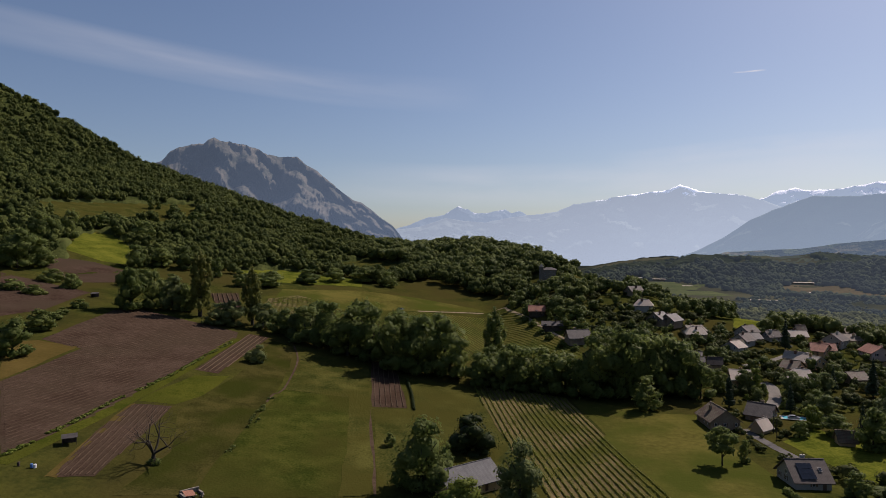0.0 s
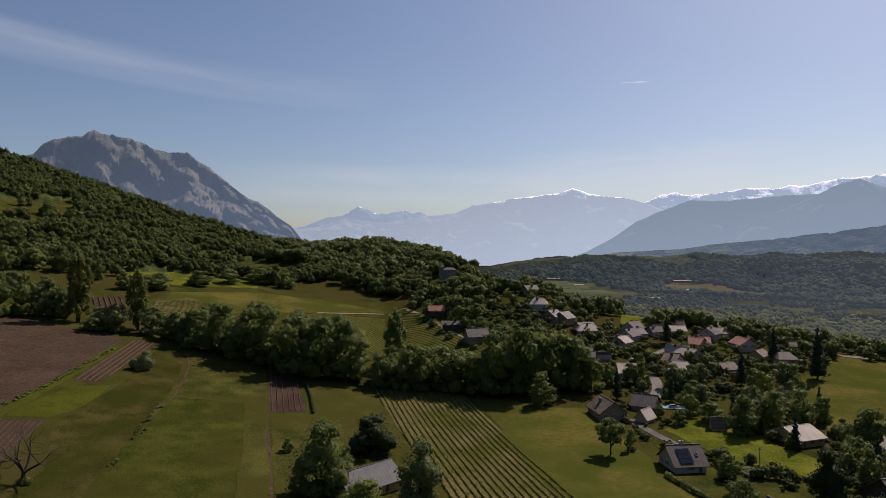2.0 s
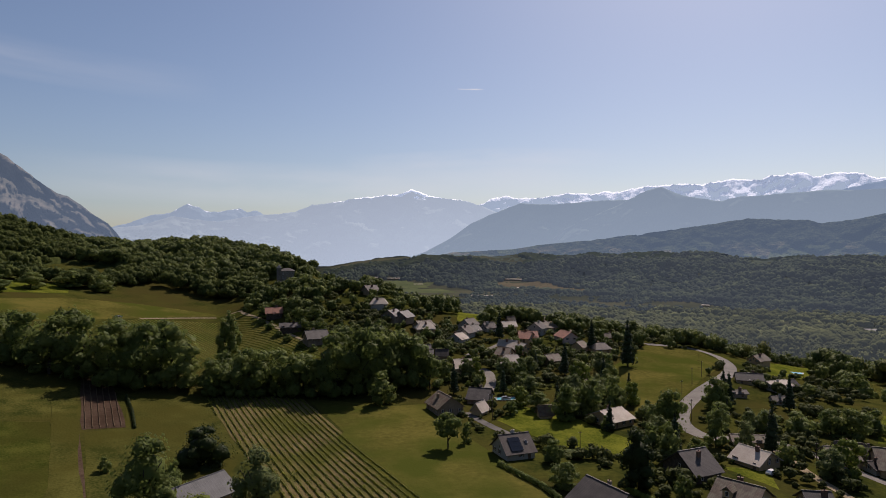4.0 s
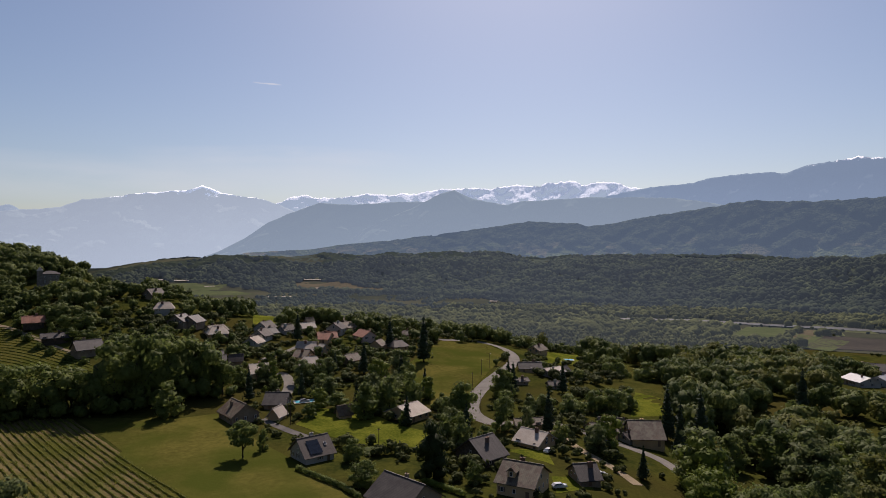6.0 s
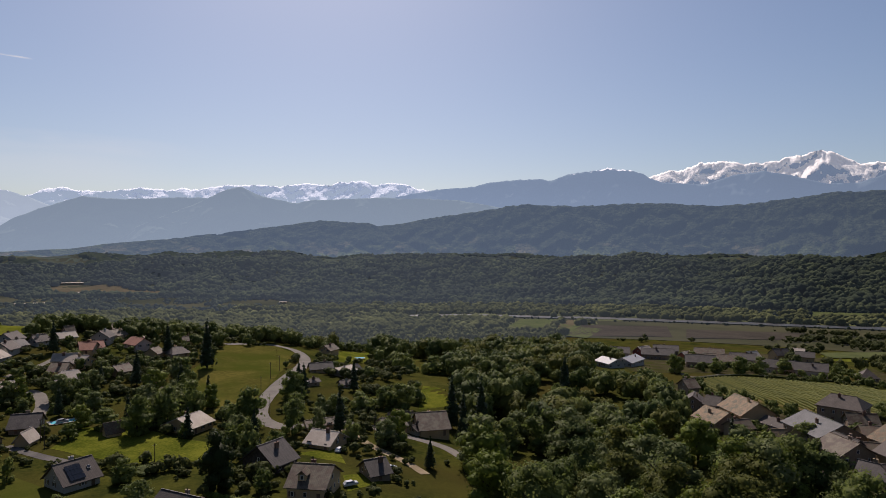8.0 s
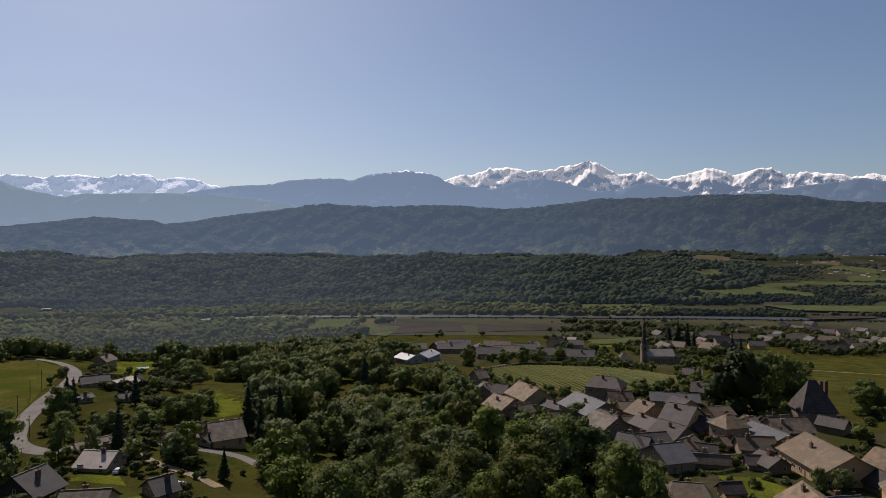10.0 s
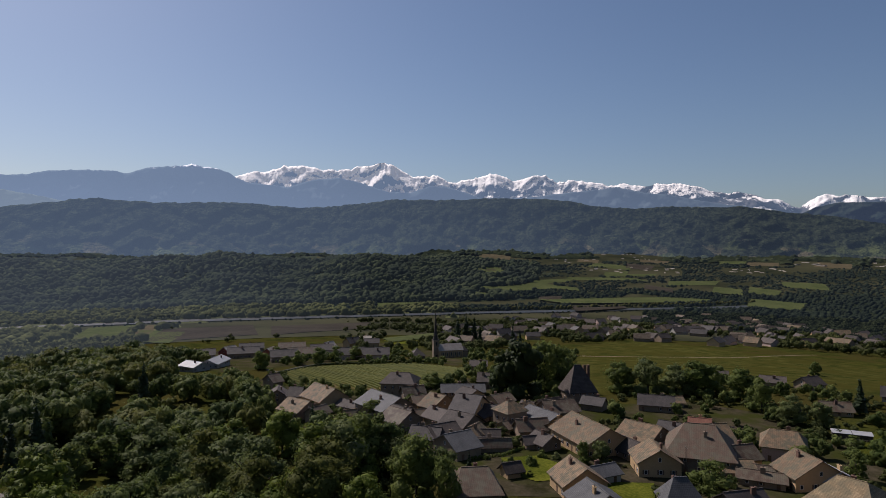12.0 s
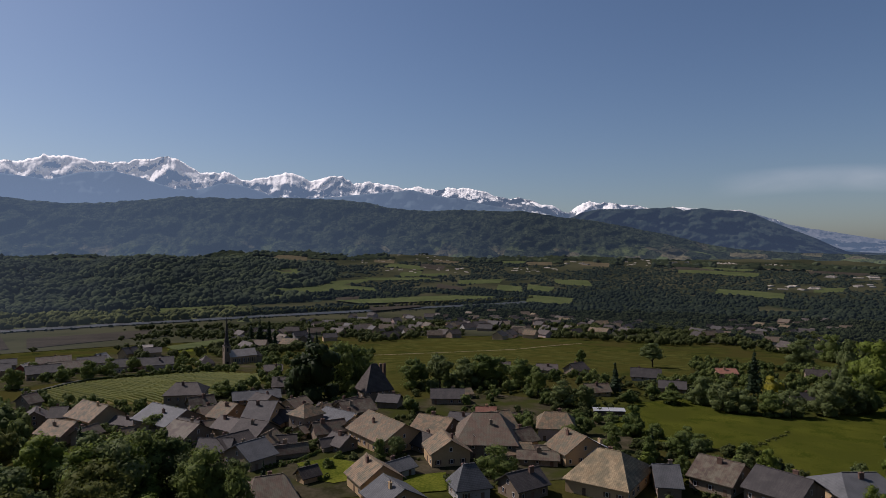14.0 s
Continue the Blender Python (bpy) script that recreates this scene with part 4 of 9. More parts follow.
ROOF_WORDS = {"roof_blue_slate": "blue-grey slate roof", "roof_ochre_tiles": "brightened ochre tiled roof", "roof_brown_tiles": "brown tiled roof", "roof_weathered_tiles": "tan tiled roof", "roof_slate": "grey slate roof", "roof_dark_tiles": "dark tiled roof",
              "roof_red_tiles": "red tiled roof", "roof_pale_sheet": "pale grey roof", "roof_white_sheet": "white sheet roof"}
WALL_WORDS = {"wall_cream_render": "cream", "wall_grey_stone": "grey stone", "wall_white_render": "white", "wall_red_render": "dark red", "wall_pink_render": "pinkish", "dark_boards": "dark timber"}


def house(x, y, turn, length, wide, eave, rise, roof=None, wall=None, hip=0.0, over=0.75, chimneys=1, shutters=True, windows=True, where="in the village", name="house", group="", seed=None, sink=2.5):
    """A house: walls with gables, thick roof with ridge, chimneys, framed windows with panes and shutters, a door."""
    g = random.Random(int(x * 13 + y * 7))
    roof, wall = roof or roof_brown, wall or wall_cream
    ob = new(name)
    a, b = length / 2, wide / 2
    c, s = math.cos(radians(turn)), math.sin(radians(turn))
    corners = [(x + px * c - py * s, y + px * s + py * c) for px in (-a, a) for py in (-b, b)]
    ground_z = float(max(height(*p) for p in corners)) - 0.1
    ob.matrix_basis = Matrix.LocRotScale((x, y, ground_z), Euler((0, 0, radians(turn))), None)
    bm = bmesh.new()
    top = eave + (rise - 0.15 if hip <= 0 else 0)
    vs = []
    for px in (-a, a):
        vs.append([bm.verts.new(p) for p in ((px, -b, -sink), (px, b, -sink), (px, b, eave), (px, 0, top if hip <= 0 else eave), (px, -b, eave))])
    bm.faces.new(vs[0])
    bm.faces.new(list(reversed(vs[1])))
    for i in range(5):
        j = (i + 1) % 5
        bm.faces.new([vs[0][j], vs[0][i], vs[1][i], vs[1][j]])
    part("wall", bm, wall, ob)
    roof_ob = part("roof", roof_mesh(length, wide, rise, over, hip), roof, ob, "", pose(0, 0, eave + 0.12))
    rl = a + over - hip
    bm = boxed(-rl + 0.02, rl - 0.02, -0.16, 0.16, -0.06, 0.07)
    if rl > 0.3:
        part("ridge_cap", bm, roof, roof_ob, "", pose(0, 0, rise + 0.02))
    for k in range(chimneys):
        cx = (-0.55 + 1.1 * g.random()) * a * (0.9 if hip <= 0 else 0.5)
        cy = g.choice((-1, 1)) * b * (0.15 + 0.3 * g.random())
        cz = eave + rise * (1 - abs(cy) / b) - 0.3
        stack = part("chimney", chimney_mesh(1.0 + 0.5 * g.random(), 1.9), brick_red if g.random() < 0.6 else wall, ob, "", pose(cx, cy, cz))
        part("chimney_pot", POT, None, stack, "", pose(0, 0, 1.9))
    if windows:
        storeys = max(1, int(eave / 2.6))
        for side, turn_w, span in ((-1, 180, length), (1, 0, length), (-2, 90, wide), (2, -90, wide)):
            n = max(1, int(span / 3.2))
            door_at = g.randrange(n) if abs(side) == 1 else -1
            for st in range(storeys + (1 if abs(side) == 2 and hip <= 0 and rise > 2.5 else 0)):
                upper = st == storeys
                for i in range(1 if upper else n):
                    p = 0 if upper else -span / 2 + span * (i + 0.5) / n + g.uniform(-0.3, 0.3)
                    z = 1.6 + st * 2.65
                    if upper:
                        z = eave + 0.75
                    px, py = (p, side * b) if abs(side) == 1 else (side / 2 * a, p)
                    if st == 0 and i == door_at:
                        part("door", DOOR, None, ob, "", pose(px, py, 0, 0, 0, turn_w))
                    elif g.random() < 0.82:
                        add_window(ob, px, py, z, turn_w, shutters and not upper and g.random() < 0.75)
    CLEAR.append((x, y, max(a, b) + 0.5))
    label = WALL_WORDS[wall.name] + " house with a " + ("hipped " if hip > 0 else "") + ROOF_WORDS[roof.name] + " " + where
    return tagged(ob, label, "house", group)

# ---- fields, tracks and roads ----
patch("field_1", "bare brown ploughed field with faint rows", [(-117, 169), (-153, 220), (-152, 268), (-172, 273), (-176, 341), (-170, 352), (-107, 333), (-103, 316), (-107, 249), (-111, 198)], soil)
patch("field_2", "dry yellow grass beside the ploughed field", [(-181, 261), (-172, 271), (-154, 270), (-154, 222)], dry_grass)
patch("field_3", "bare brown ploughed field on the slope", [(-269, 388), (-247, 385), (-206, 373), (-201, 322), (-208, 299)], soil)
patch("field_4", "small bare brown field below the woods", [(-269, 426), (-267, 448), (-248, 456), (-223, 454), (-206, 418), (-228, 394)], soil)
patch("field_5", "small ploughed plot with vine stocks", [(-102, 262), (-101, 332), (-90, 330), (-92, 261)], soil)
patch("field_6", "bare strip of tilled soil", [(-98, 160), (-104, 191), (-105, 217), (-93, 219), (-89, 163)], soil)
patch("field_7", "small tilled plot between meadows", [(-35, 311), (-27, 244), (-14, 247), (-23, 309)], soil)
patch("meadow_1", "deep green meadow grass", [(-63, 252), (-31, 253), (-25, 220), (-18, 166), (-62, 158), (-64, 180), (-64, 215)], deep_meadow)
patch("meadow_8", "brownish weedy meadow beside the tilled strip", [(-85, 259), (-65, 251), (-64, 212), (-64, 181), (-64, 158), (-80, 154), (-78, 183), (-90, 216), (-88, 234)], weedy)
patch("meadow_9", "weedy grass round the bush", [(-87, 325), (-75, 320), (-68, 283), (-65, 251), (-85, 259), (-84, 276)], weedy)
patch("meadow_10", "green meadow by the row of trees", [(-74, 322), (-52, 319), (-37, 309), (-30, 255), (-63, 252), (-64, 285)], meadow)
patch("meadow_11", "lush strip of grass along the meadow's edge", [(-45, 306), (-36, 308), (-28, 244), (-18, 166), (-27, 164), (-31, 207)], meadow, up=0.16)
patch("meadow_12", "sunlit lush grass by the tilled strip", [(-105, 226), (-99, 255), (-87, 260), (-88, 234), (-93, 221), (-105, 220)], lush)
patch("meadow_13", "dry grass along the tilled strip", [(-100, 160), (-103, 184), (-106, 215), (-105, 218), (-102, 207), (-101, 180), (-97, 160)], dry_grass)
patch("meadow_2", "green meadow grass around the plots", [(-16, 288), (14, 290), (22, 212), (14, 190), (-14, 166), (-17, 166), (-26, 241), (-14, 246)], meadow)
patch("meadow_3", "meadow between the vineyard and the hamlet", [(54, 275), (81, 257), (96, 244), (97, 201), (96, 170), (62, 169)], mown)
patch("meadow_14", "mown meadow down to the garden hedge", [(58, 118), (54, 220), (77, 254), (99, 251), (95, 208), (94, 175), (94, 118)], mown, up=0.1)
patch("meadow_4", "sloping meadow beyond the row of trees", [(-119, 472), (-66, 514), (-20, 518), (38, 503), (-18, 462), (-83, 419), (-113, 421)], mown)
patch("vineyard_1", "tilled soil of the vineyard", [(13, 292), (35, 287), (53, 275), (66, 118), (33, 122)], vine_soil)
patch("vineyard_2", "tilled soil of the far vineyard", [(-33, 440), (-18, 460), (49, 476), (76, 334), (29, 340), (-1, 382)], mown)
patch("field_8", "small tilled plot with vine stocks beyond the poplars", [(-153, 420), (-139, 434), (-120, 380), (-131, 373)], soil)
patch("vineyard_3", "young vineyard below the woods", [(-118, 432), (-104, 456), (-90, 452), (-72, 424), (-78, 392), (-114, 400)], vine_soil)
patch("clearing_1", "steep green clearing in the woods", [(-280, 470), (-300, 534), (-283, 548), (-251, 521), (-230, 472), (-248, 463)], lawn)
patch("clearing_2", "high green clearing in the woods", [(-387, 604), (-367, 654), (-311, 809), (-279, 717), (-320, 590), (-319, 534)], meadow)
patch("clearing_3", "small green clearing at the wood's edge", [(-112, 654), (-88, 692), (-38, 666), (-38, 624), (-84, 581)], meadow)
patch("clearing_4", "green clearing at the foot of the woods", [(-178, 523), (-143, 568), (-73, 573), (-68, 535), (-133, 494)], lawn)
for zone in CLEAR[-4:-2]:                            # open grass in front of the high clearings too
    CLEAR.append([(x * 0.965, y * 0.965) for x, y in zone])
ribbon("track_1", "strip of fresh grass along the ploughed field", [(-114, 164), (-110, 196), (-106, 246), (-103, 319)], 4.5, lush, category="track")
ribbon("track_2", "narrow bare track through the meadow", [(-18, 166), (-22, 199), (-28, 240)], 1.3, furrow, category="track")
ribbon("track_3", "pale lane along the far vineyard", [(-18, 462), (42, 495), (50, 470), (62, 396), (70, 368)], 2.5, track, category="track")
ribbon("track_4", "faint mown path through the meadow", [(-65, 235), (-65, 246), (-63, 252), (-67, 294), (-75, 321)], 0.8, furrow, category="track")
patch("meadow_5", "mown meadow in the bend of the road", [(282, 326), (311, 312), (305, 289), (279, 266), (230, 234), (202, 214), (191, 202), (174, 208), (192, 232), (205, 269), (235, 292)], mown)
patch("lawn_1", "bright green lawn among the houses", [(117, 220), (137, 235), (148, 209), (147, 193), (151, 174), (138, 163), (121, 185), (118, 206)], lawn)
patch("lawn_2", "small garden lawn beside the dark house", [(156, 148), (169, 141), (158, 128), (157, 137)], lawn)
patch("lawn_3", "garden lawn behind the hedge", [(149, 122), (157, 116), (152, 109), (139, 112)], lawn)
patch("lawn_4", "steep green bank above the farm", [(294, 185), (299, 168), (270, 152), (246, 157)], lawn)
patch("lawn_5", "green clearing beside the woods", [(303, 158), (314, 136), (301, 130), (281, 145)], meadow)
patch("lawn_10", "green clearing between the wooded banks", [(447, 294), (402, 241), (325, 182), (308, 160), (281, 160), (285, 181), (348, 235)], meadow)
patch("lawn_6", "green garden around the pool", [(352, 298), (464, 349), (345, 259), (312, 260)], lawn)
patch("slope_1", "bright grass slope above the houses", [(627, 1373), (214, 413), (195, 382), (178, 391)], lawn)
patch("slope_2", "grass slope below the tower", [(125, 610), (621, 2541), (134, 464), (112, 458), (102, 508)], meadow)
ribbon("road_1", "grey asphalt road winding down to the farm", [(285, 330), (307, 325), (314, 313), (314, 297), (298, 274), (266, 249), (226, 226), (201, 209), (184, 193), (178, 180), (179, 172), (191, 167)], 6.8, lit_asphalt)
CLEAR.append([(325, 307), (304, 280), (270, 252), (228, 227), (202, 211), (184, 194), (179, 182), (176, 167), (166, 163), (165, 172), (178, 193), (206, 212), (239, 230), (275, 249), (310, 275), (342, 314)])
for x, y in [(307, 325), (314, 305), (298, 274), (282, 261), (266, 249), (246, 237), (226, 226), (213, 217), (201, 209), (192, 201), (184, 193), (178, 180), (179, 172)]:
    CLEAR += [(x * 0.96, y * 0.96, 6), (x * 0.925, y * 0.925, 5)]
ribbon("road_2", "grey asphalt road past the farm", [(191, 167), (201, 157), (201, 144), (203, 131), (204, 119), (199, 108)], 5, lit_asphalt)
ribbon("road_3", "narrow lane between the houses", [(110, 234), (111, 215), (112, 201), (109, 187)], 3.5, asphalt)
ribbon("road_4", "pale concrete lane between houses", [(131, 257), (142, 273), (149, 289), (148, 296)], 5, lit_asphalt)
ribbon("road_5", "lane through the hamlet", [(150, 319), (170, 330), (193, 345), (213, 345)], 3, lit_asphalt)
ribbon("road_6", "drive beside the tiled house", [(195, 165), (181, 136), (175, 117), (170, 106)], 3.5, track)
patch("vineyard_4", "tilled soil of the village vineyard", [(412, 68), (443, 57), (445, 24), (440, -22), (401, -54), (345, -47), (323, -22), (327, 6), (354, 40)], vine_soil)
patch("meadow_6", "wide meadow between the village and the far houses", [(681, -214), (791, -303), (766, -370), (596, -380), (522, -418), (491, -489), (275, -273), (297, -238), (314, -200), (372, -187), (302, -118), (285, -93), (412, -128)], meadow)
patch("meadow_7", "sunlit meadow on the slope behind the village", [(209, -160), (231, -198), (227, -225), (196, -219), (179, -244), (183, -298), (116, -188), (126, -175), (159, -178), (170, -159)], lush)
patch("lawn_7", "small lawn between the village houses", [(201, -38), (202, -50), (192, -56), (179, -53), (178, -44), (186, -38)], lawn, up=0.3)
patch("lawn_8", "garden lawn in the village", [(176, -63), (174, -77), (160, -71), (162, -60)], lawn, up=0.3)
patch("lawn_9", "village green behind the vineyard", [(815, -2), (855, -65), (750, -64), (720, -11)], lawn)
ribbon("track_5", "pale track across the meadow", [(547, -170), (547, -209), (553, -255), (573, -335), (641, -464)], 2.5, track, category="track")
ribbon("road_7", "lane along the village vineyard", [(564, 104), (467, 82), (432, 68), (464, 44), (466, -7), (472, -48)], 4, asphalt)
patch("yard_1", "gravel yard by the church", [(680, -34), (596, -50), (467, -65), (422, -51), (477, -32)], earth)
RIVER = [(1110, 760), (1195, 640), (1240, 520), (1285, 375), (1315, 190), (1340, 50), (1372, -105), (1395, -206), (1418, -406), (1466, -634), (1465, -781), (1468, -936)]
ribbon("river", "pale grey river crossing the valley floor", RIVER, 46, river_water, up=2.2, category="river")
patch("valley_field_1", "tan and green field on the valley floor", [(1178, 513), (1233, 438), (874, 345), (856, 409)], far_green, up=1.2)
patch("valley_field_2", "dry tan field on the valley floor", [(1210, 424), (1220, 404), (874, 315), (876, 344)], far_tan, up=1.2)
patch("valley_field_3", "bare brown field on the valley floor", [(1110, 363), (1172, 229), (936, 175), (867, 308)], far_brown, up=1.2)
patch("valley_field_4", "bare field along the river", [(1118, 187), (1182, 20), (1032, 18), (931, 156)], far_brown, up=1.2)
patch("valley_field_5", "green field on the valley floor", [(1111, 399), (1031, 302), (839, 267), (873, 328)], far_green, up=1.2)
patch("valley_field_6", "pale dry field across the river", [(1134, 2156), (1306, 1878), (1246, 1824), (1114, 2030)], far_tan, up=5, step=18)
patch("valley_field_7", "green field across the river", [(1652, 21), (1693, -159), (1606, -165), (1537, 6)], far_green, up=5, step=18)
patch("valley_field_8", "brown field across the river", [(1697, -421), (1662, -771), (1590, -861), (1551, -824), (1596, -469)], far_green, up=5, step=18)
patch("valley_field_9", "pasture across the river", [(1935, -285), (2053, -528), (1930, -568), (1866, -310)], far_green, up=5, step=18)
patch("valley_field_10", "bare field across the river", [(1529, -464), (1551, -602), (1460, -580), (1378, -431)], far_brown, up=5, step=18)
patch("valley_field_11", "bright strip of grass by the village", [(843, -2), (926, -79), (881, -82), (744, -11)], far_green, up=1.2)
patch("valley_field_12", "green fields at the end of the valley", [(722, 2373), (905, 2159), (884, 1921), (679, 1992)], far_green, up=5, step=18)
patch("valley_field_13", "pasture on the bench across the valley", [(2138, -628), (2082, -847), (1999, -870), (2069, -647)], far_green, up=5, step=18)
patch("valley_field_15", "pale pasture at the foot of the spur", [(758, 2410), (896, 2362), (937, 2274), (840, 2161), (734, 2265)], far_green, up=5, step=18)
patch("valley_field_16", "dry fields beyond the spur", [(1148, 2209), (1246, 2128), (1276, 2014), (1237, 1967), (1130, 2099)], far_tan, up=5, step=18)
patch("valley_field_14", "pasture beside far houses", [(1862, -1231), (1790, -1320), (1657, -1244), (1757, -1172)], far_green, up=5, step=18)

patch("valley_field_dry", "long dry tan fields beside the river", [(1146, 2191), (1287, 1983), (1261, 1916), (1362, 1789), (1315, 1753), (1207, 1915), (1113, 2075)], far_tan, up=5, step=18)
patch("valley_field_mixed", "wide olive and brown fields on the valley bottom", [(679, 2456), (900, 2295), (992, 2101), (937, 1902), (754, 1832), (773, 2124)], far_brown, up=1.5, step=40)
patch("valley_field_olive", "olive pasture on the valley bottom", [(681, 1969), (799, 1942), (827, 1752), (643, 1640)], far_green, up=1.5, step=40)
for zone in CLEAR[-3:]:
    CLEAR.append([(x * 0.975, y * 0.975) for x, y in zone])


def sloping_fields():
    """Strips of pasture, hay and tilled land on the rising plain below the long ridge."""
    g = random.Random(23)
    no = 17
    for az in np.arange(98, 146, 3.1):
        for r in (1780, 1960, 2130, 2330, 2540, 2730):
            if g.random() < (0.52 if az < 124 or r > 2500 else 0.86):
                continue
            a, d = az + g.uniform(-1.2, 1.2), r + g.uniform(-50, 50)
            half, deep, skew = g.uniform(0.8, 2.2), g.uniform(28, 75), g.uniform(-40, 40)
            corners = [polar(a - half, d - deep - skew), polar(a + half * g.uniform(0.7, 1), d - deep + skew), polar(a + half, d + deep + skew), polar(a - half * g.uniform(0.6, 1), d + deep - skew)]
            mat, words = g.choice(((far_green, "pale pasture"), (far_green, "green pasture"), (far_tan, "dry hay field"), (far_brown, "tilled field"), (far_green, "green meadow")))
            patch("valley_field_%d" % no, words + " below the long wooded ridge", [(float(x), float(y)) for x, y in corners], mat, up=5, step=18)
            no += 1


sloping_fields()

# ---- the hamlet on the spur ----
solar_house = house(102.3, 181.1, -2, 9.7, 10.8, 2.6, 4.3, roof_slate, wall_white, where="in the hamlet", group="hamlet houses")
house(103.0, 238.9, -90, 12.7, 10.8, 3.0, 3.9, roof_brown, wall_grey, where="in the hamlet", group="hamlet houses")
house(123.6, 247.6, -41, 8.8, 10.8, 2.1, 3.6, roof_dark, wall_grey, where="in the hamlet", group="hamlet houses")
house(137.1, 294.9, -16, 8.2, 13.2, 2.0, 3.4, roof_pale, wall_cream, where="in the hamlet", group="hamlet houses")
house(164.6, 293.2, -24, 10.9, 12.0, 2.4, 3.6, roof_pale, wall_cream, hip=3, where="in the hamlet", group="hamlet houses")
house(169.8, 310.0, -51, 7.0, 10.8, 2.3, 3.1, roof_brown, wall_cream, where="in the hamlet", group="hamlet houses")
house(184.2, 320.2, -75, 11.8, 9.6, 2.1, 2.9, roof_pale, wall_cream, where="in the hamlet", group="hamlet houses")
house(201.4, 339.5, -52, 6.0, 10.8, 2.6, 3.1, roof_red, wall_cream, where="in the hamlet", group="hamlet houses")
house(220.4, 358.7, 38, 10.0, 10.1, 3.3, 3.4, roof_slate, wall_white, where="in the hamlet", group="hamlet houses")
house(246.7, 385.3, -3, 10.0, 9.0, 2.6, 3.4, roof_brown, wall_grey, where="in the hamlet", group="hamlet houses")
house(228.2, 337.2, -97, 13.0, 9.6, 2.6, 3.1, roof_red, wall_pink, where="in the hamlet", group="hamlet houses")
house(233.8, 310.4, -11, 9.6, 10.8, 2.3, 2.9, roof_slate, wall_cream, hip=3, where="in the hamlet", group="hamlet houses")
house(262.6, 340.5, -38, 7.0, 6.7, 2.0, 2.2, roof_brown, wall_cream, where="in the hamlet", group="hamlet houses")
house(183.2, 260.2, -30, 6.0, 9.6, 2.2, 3.1, roof_brown, wall_cream, where="in the hamlet", group="hamlet houses")
low_house = house(156.2, 200.8, 11, 11.0, 13.2, 2.7, 2.8, roof_pale, wall_cream, where="in the hamlet", group="hamlet houses")
house(142.0, 144.7, 1, 9.6, 13.2, 2.8, 4.8, roof_dark, wood_dark, where="in the hamlet", group="hamlet houses")
house(170.0, 146.6, -83, 9.9, 10.8, 1.7, 3.1, roof_pale, wall_cream, where="in the hamlet", group="hamlet houses")
dormer_house = house(133.1, 118.9, -69, 10.4, 13.2, 3.7, 3.9, roof_brown, wall_cream, where="in the hamlet", group="hamlet houses")
house(100.6, 130.7, -85, 14.1, 13.2, 2.8, 4.4, roof_dark, wall_grey, where="in the hamlet", group="hamlet houses")
house(186.8, 162.6, -31, 13.2, 6.0, 1.7, 1.5, roof_brown, wall_cream, where="in the hamlet", group="hamlet houses")
house(204.6, 143.2, -34, 8.8, 9.6, 2.1, 2.5, roof_brown, wall_cream, where="in the hamlet", group="hamlet houses")
house(216.5, 132.7, -45, 11.4, 15.6, 2.9, 4.6, roof_brown, wall_cream, where="in the hamlet", group="hamlet houses")
house(209.9, 134.9, -7, 6.0, 5.6, 1.7, 1.6, roof_slate, wall_white, where="in the hamlet", group="hamlet houses")
house(155.2, 114.8, -30, 6.0, 9.6, 2.0, 3.0, roof_dark, wall_grey, where="in the hamlet", group="hamlet houses")
house(276.5, 226.2, -3, 11.8, 10.8, 2.1, 1.8, roof_pale, wall_white, where="in the hamlet", group="hamlet houses")
house(338.7, 289.4, 6, 10.0, 9.0, 2.0, 2.9, roof_brown, wall_cream, where="in the hamlet", group="hamlet houses")
house(532.0, 438.6, -50, 9.0, 9.0, 2.0, 2.7, roof_slate, wall_grey, where="in the hamlet", group="hamlet houses")
house(240.7, 218.3, -18, 9.0, 4.5, 1.6, 1.1, roof_slate, wall_grey, where="in the hamlet", group="hamlet houses")
house(253.5, 205.8, -31, 6.0, 5.6, 1.6, 1.6, roof_slate, wall_white, where="in the hamlet", group="hamlet houses")
house(145.3, 370.5, 14, 10.0, 10.1, 2.1, 2.7, roof_brown, wall_cream, where="in the hamlet", group="hamlet houses")
house(123.8, 323.6, -21, 13.0, 9.0, 2.1, 2.7, roof_dark, wall_cream, where="in the hamlet", group="hamlet houses")
house(134.7, 316.0, -23, 6.0, 5.6, 2.1, 2.7, roof_slate, wall_grey, windows=False, chimneys=0, where="in the hamlet", group="hamlet houses")
house(160.7, 349.8, 5, 6.0, 5.6, 2.1, 2.7, roof_brown, wall_grey, windows=False, chimneys=0, where="in the hamlet", group="hamlet houses")
house(174.4, 361.6, 14, 9.0, 7.8, 2.1, 2.7, roof_dark, wall_grey, where="in the hamlet", group="hamlet houses")
house(181.7, 326.9, -49, 11.0, 5.6, 2.1, 2.7, roof_pale, wall_cream, where="in the hamlet", group="hamlet houses")
house(190.3, 369.9, -7, 5.0, 4.5, 2.1, 2.7, roof_brown, wall_white, windows=False, chimneys=0, where="in the hamlet", group="hamlet houses")
house(664.9, 1024.6, -3, 7.0, 5.6, 2.1, 2.7, roof_slate, wall_cream, windows=False, chimneys=0, where="in the hamlet", group="hamlet houses")
house(224.3, 317.2, 25, 7.0, 7.8, 2.1, 2.7, roof_brown, wall_cream, windows=False, chimneys=0, where="in the hamlet", group="hamlet houses")
house(189.5, 293.7, 7, 8.0, 7.8, 2.1, 2.7, roof_brown, wall_grey, windows=False, chimneys=0, where="in the hamlet", group="hamlet houses")
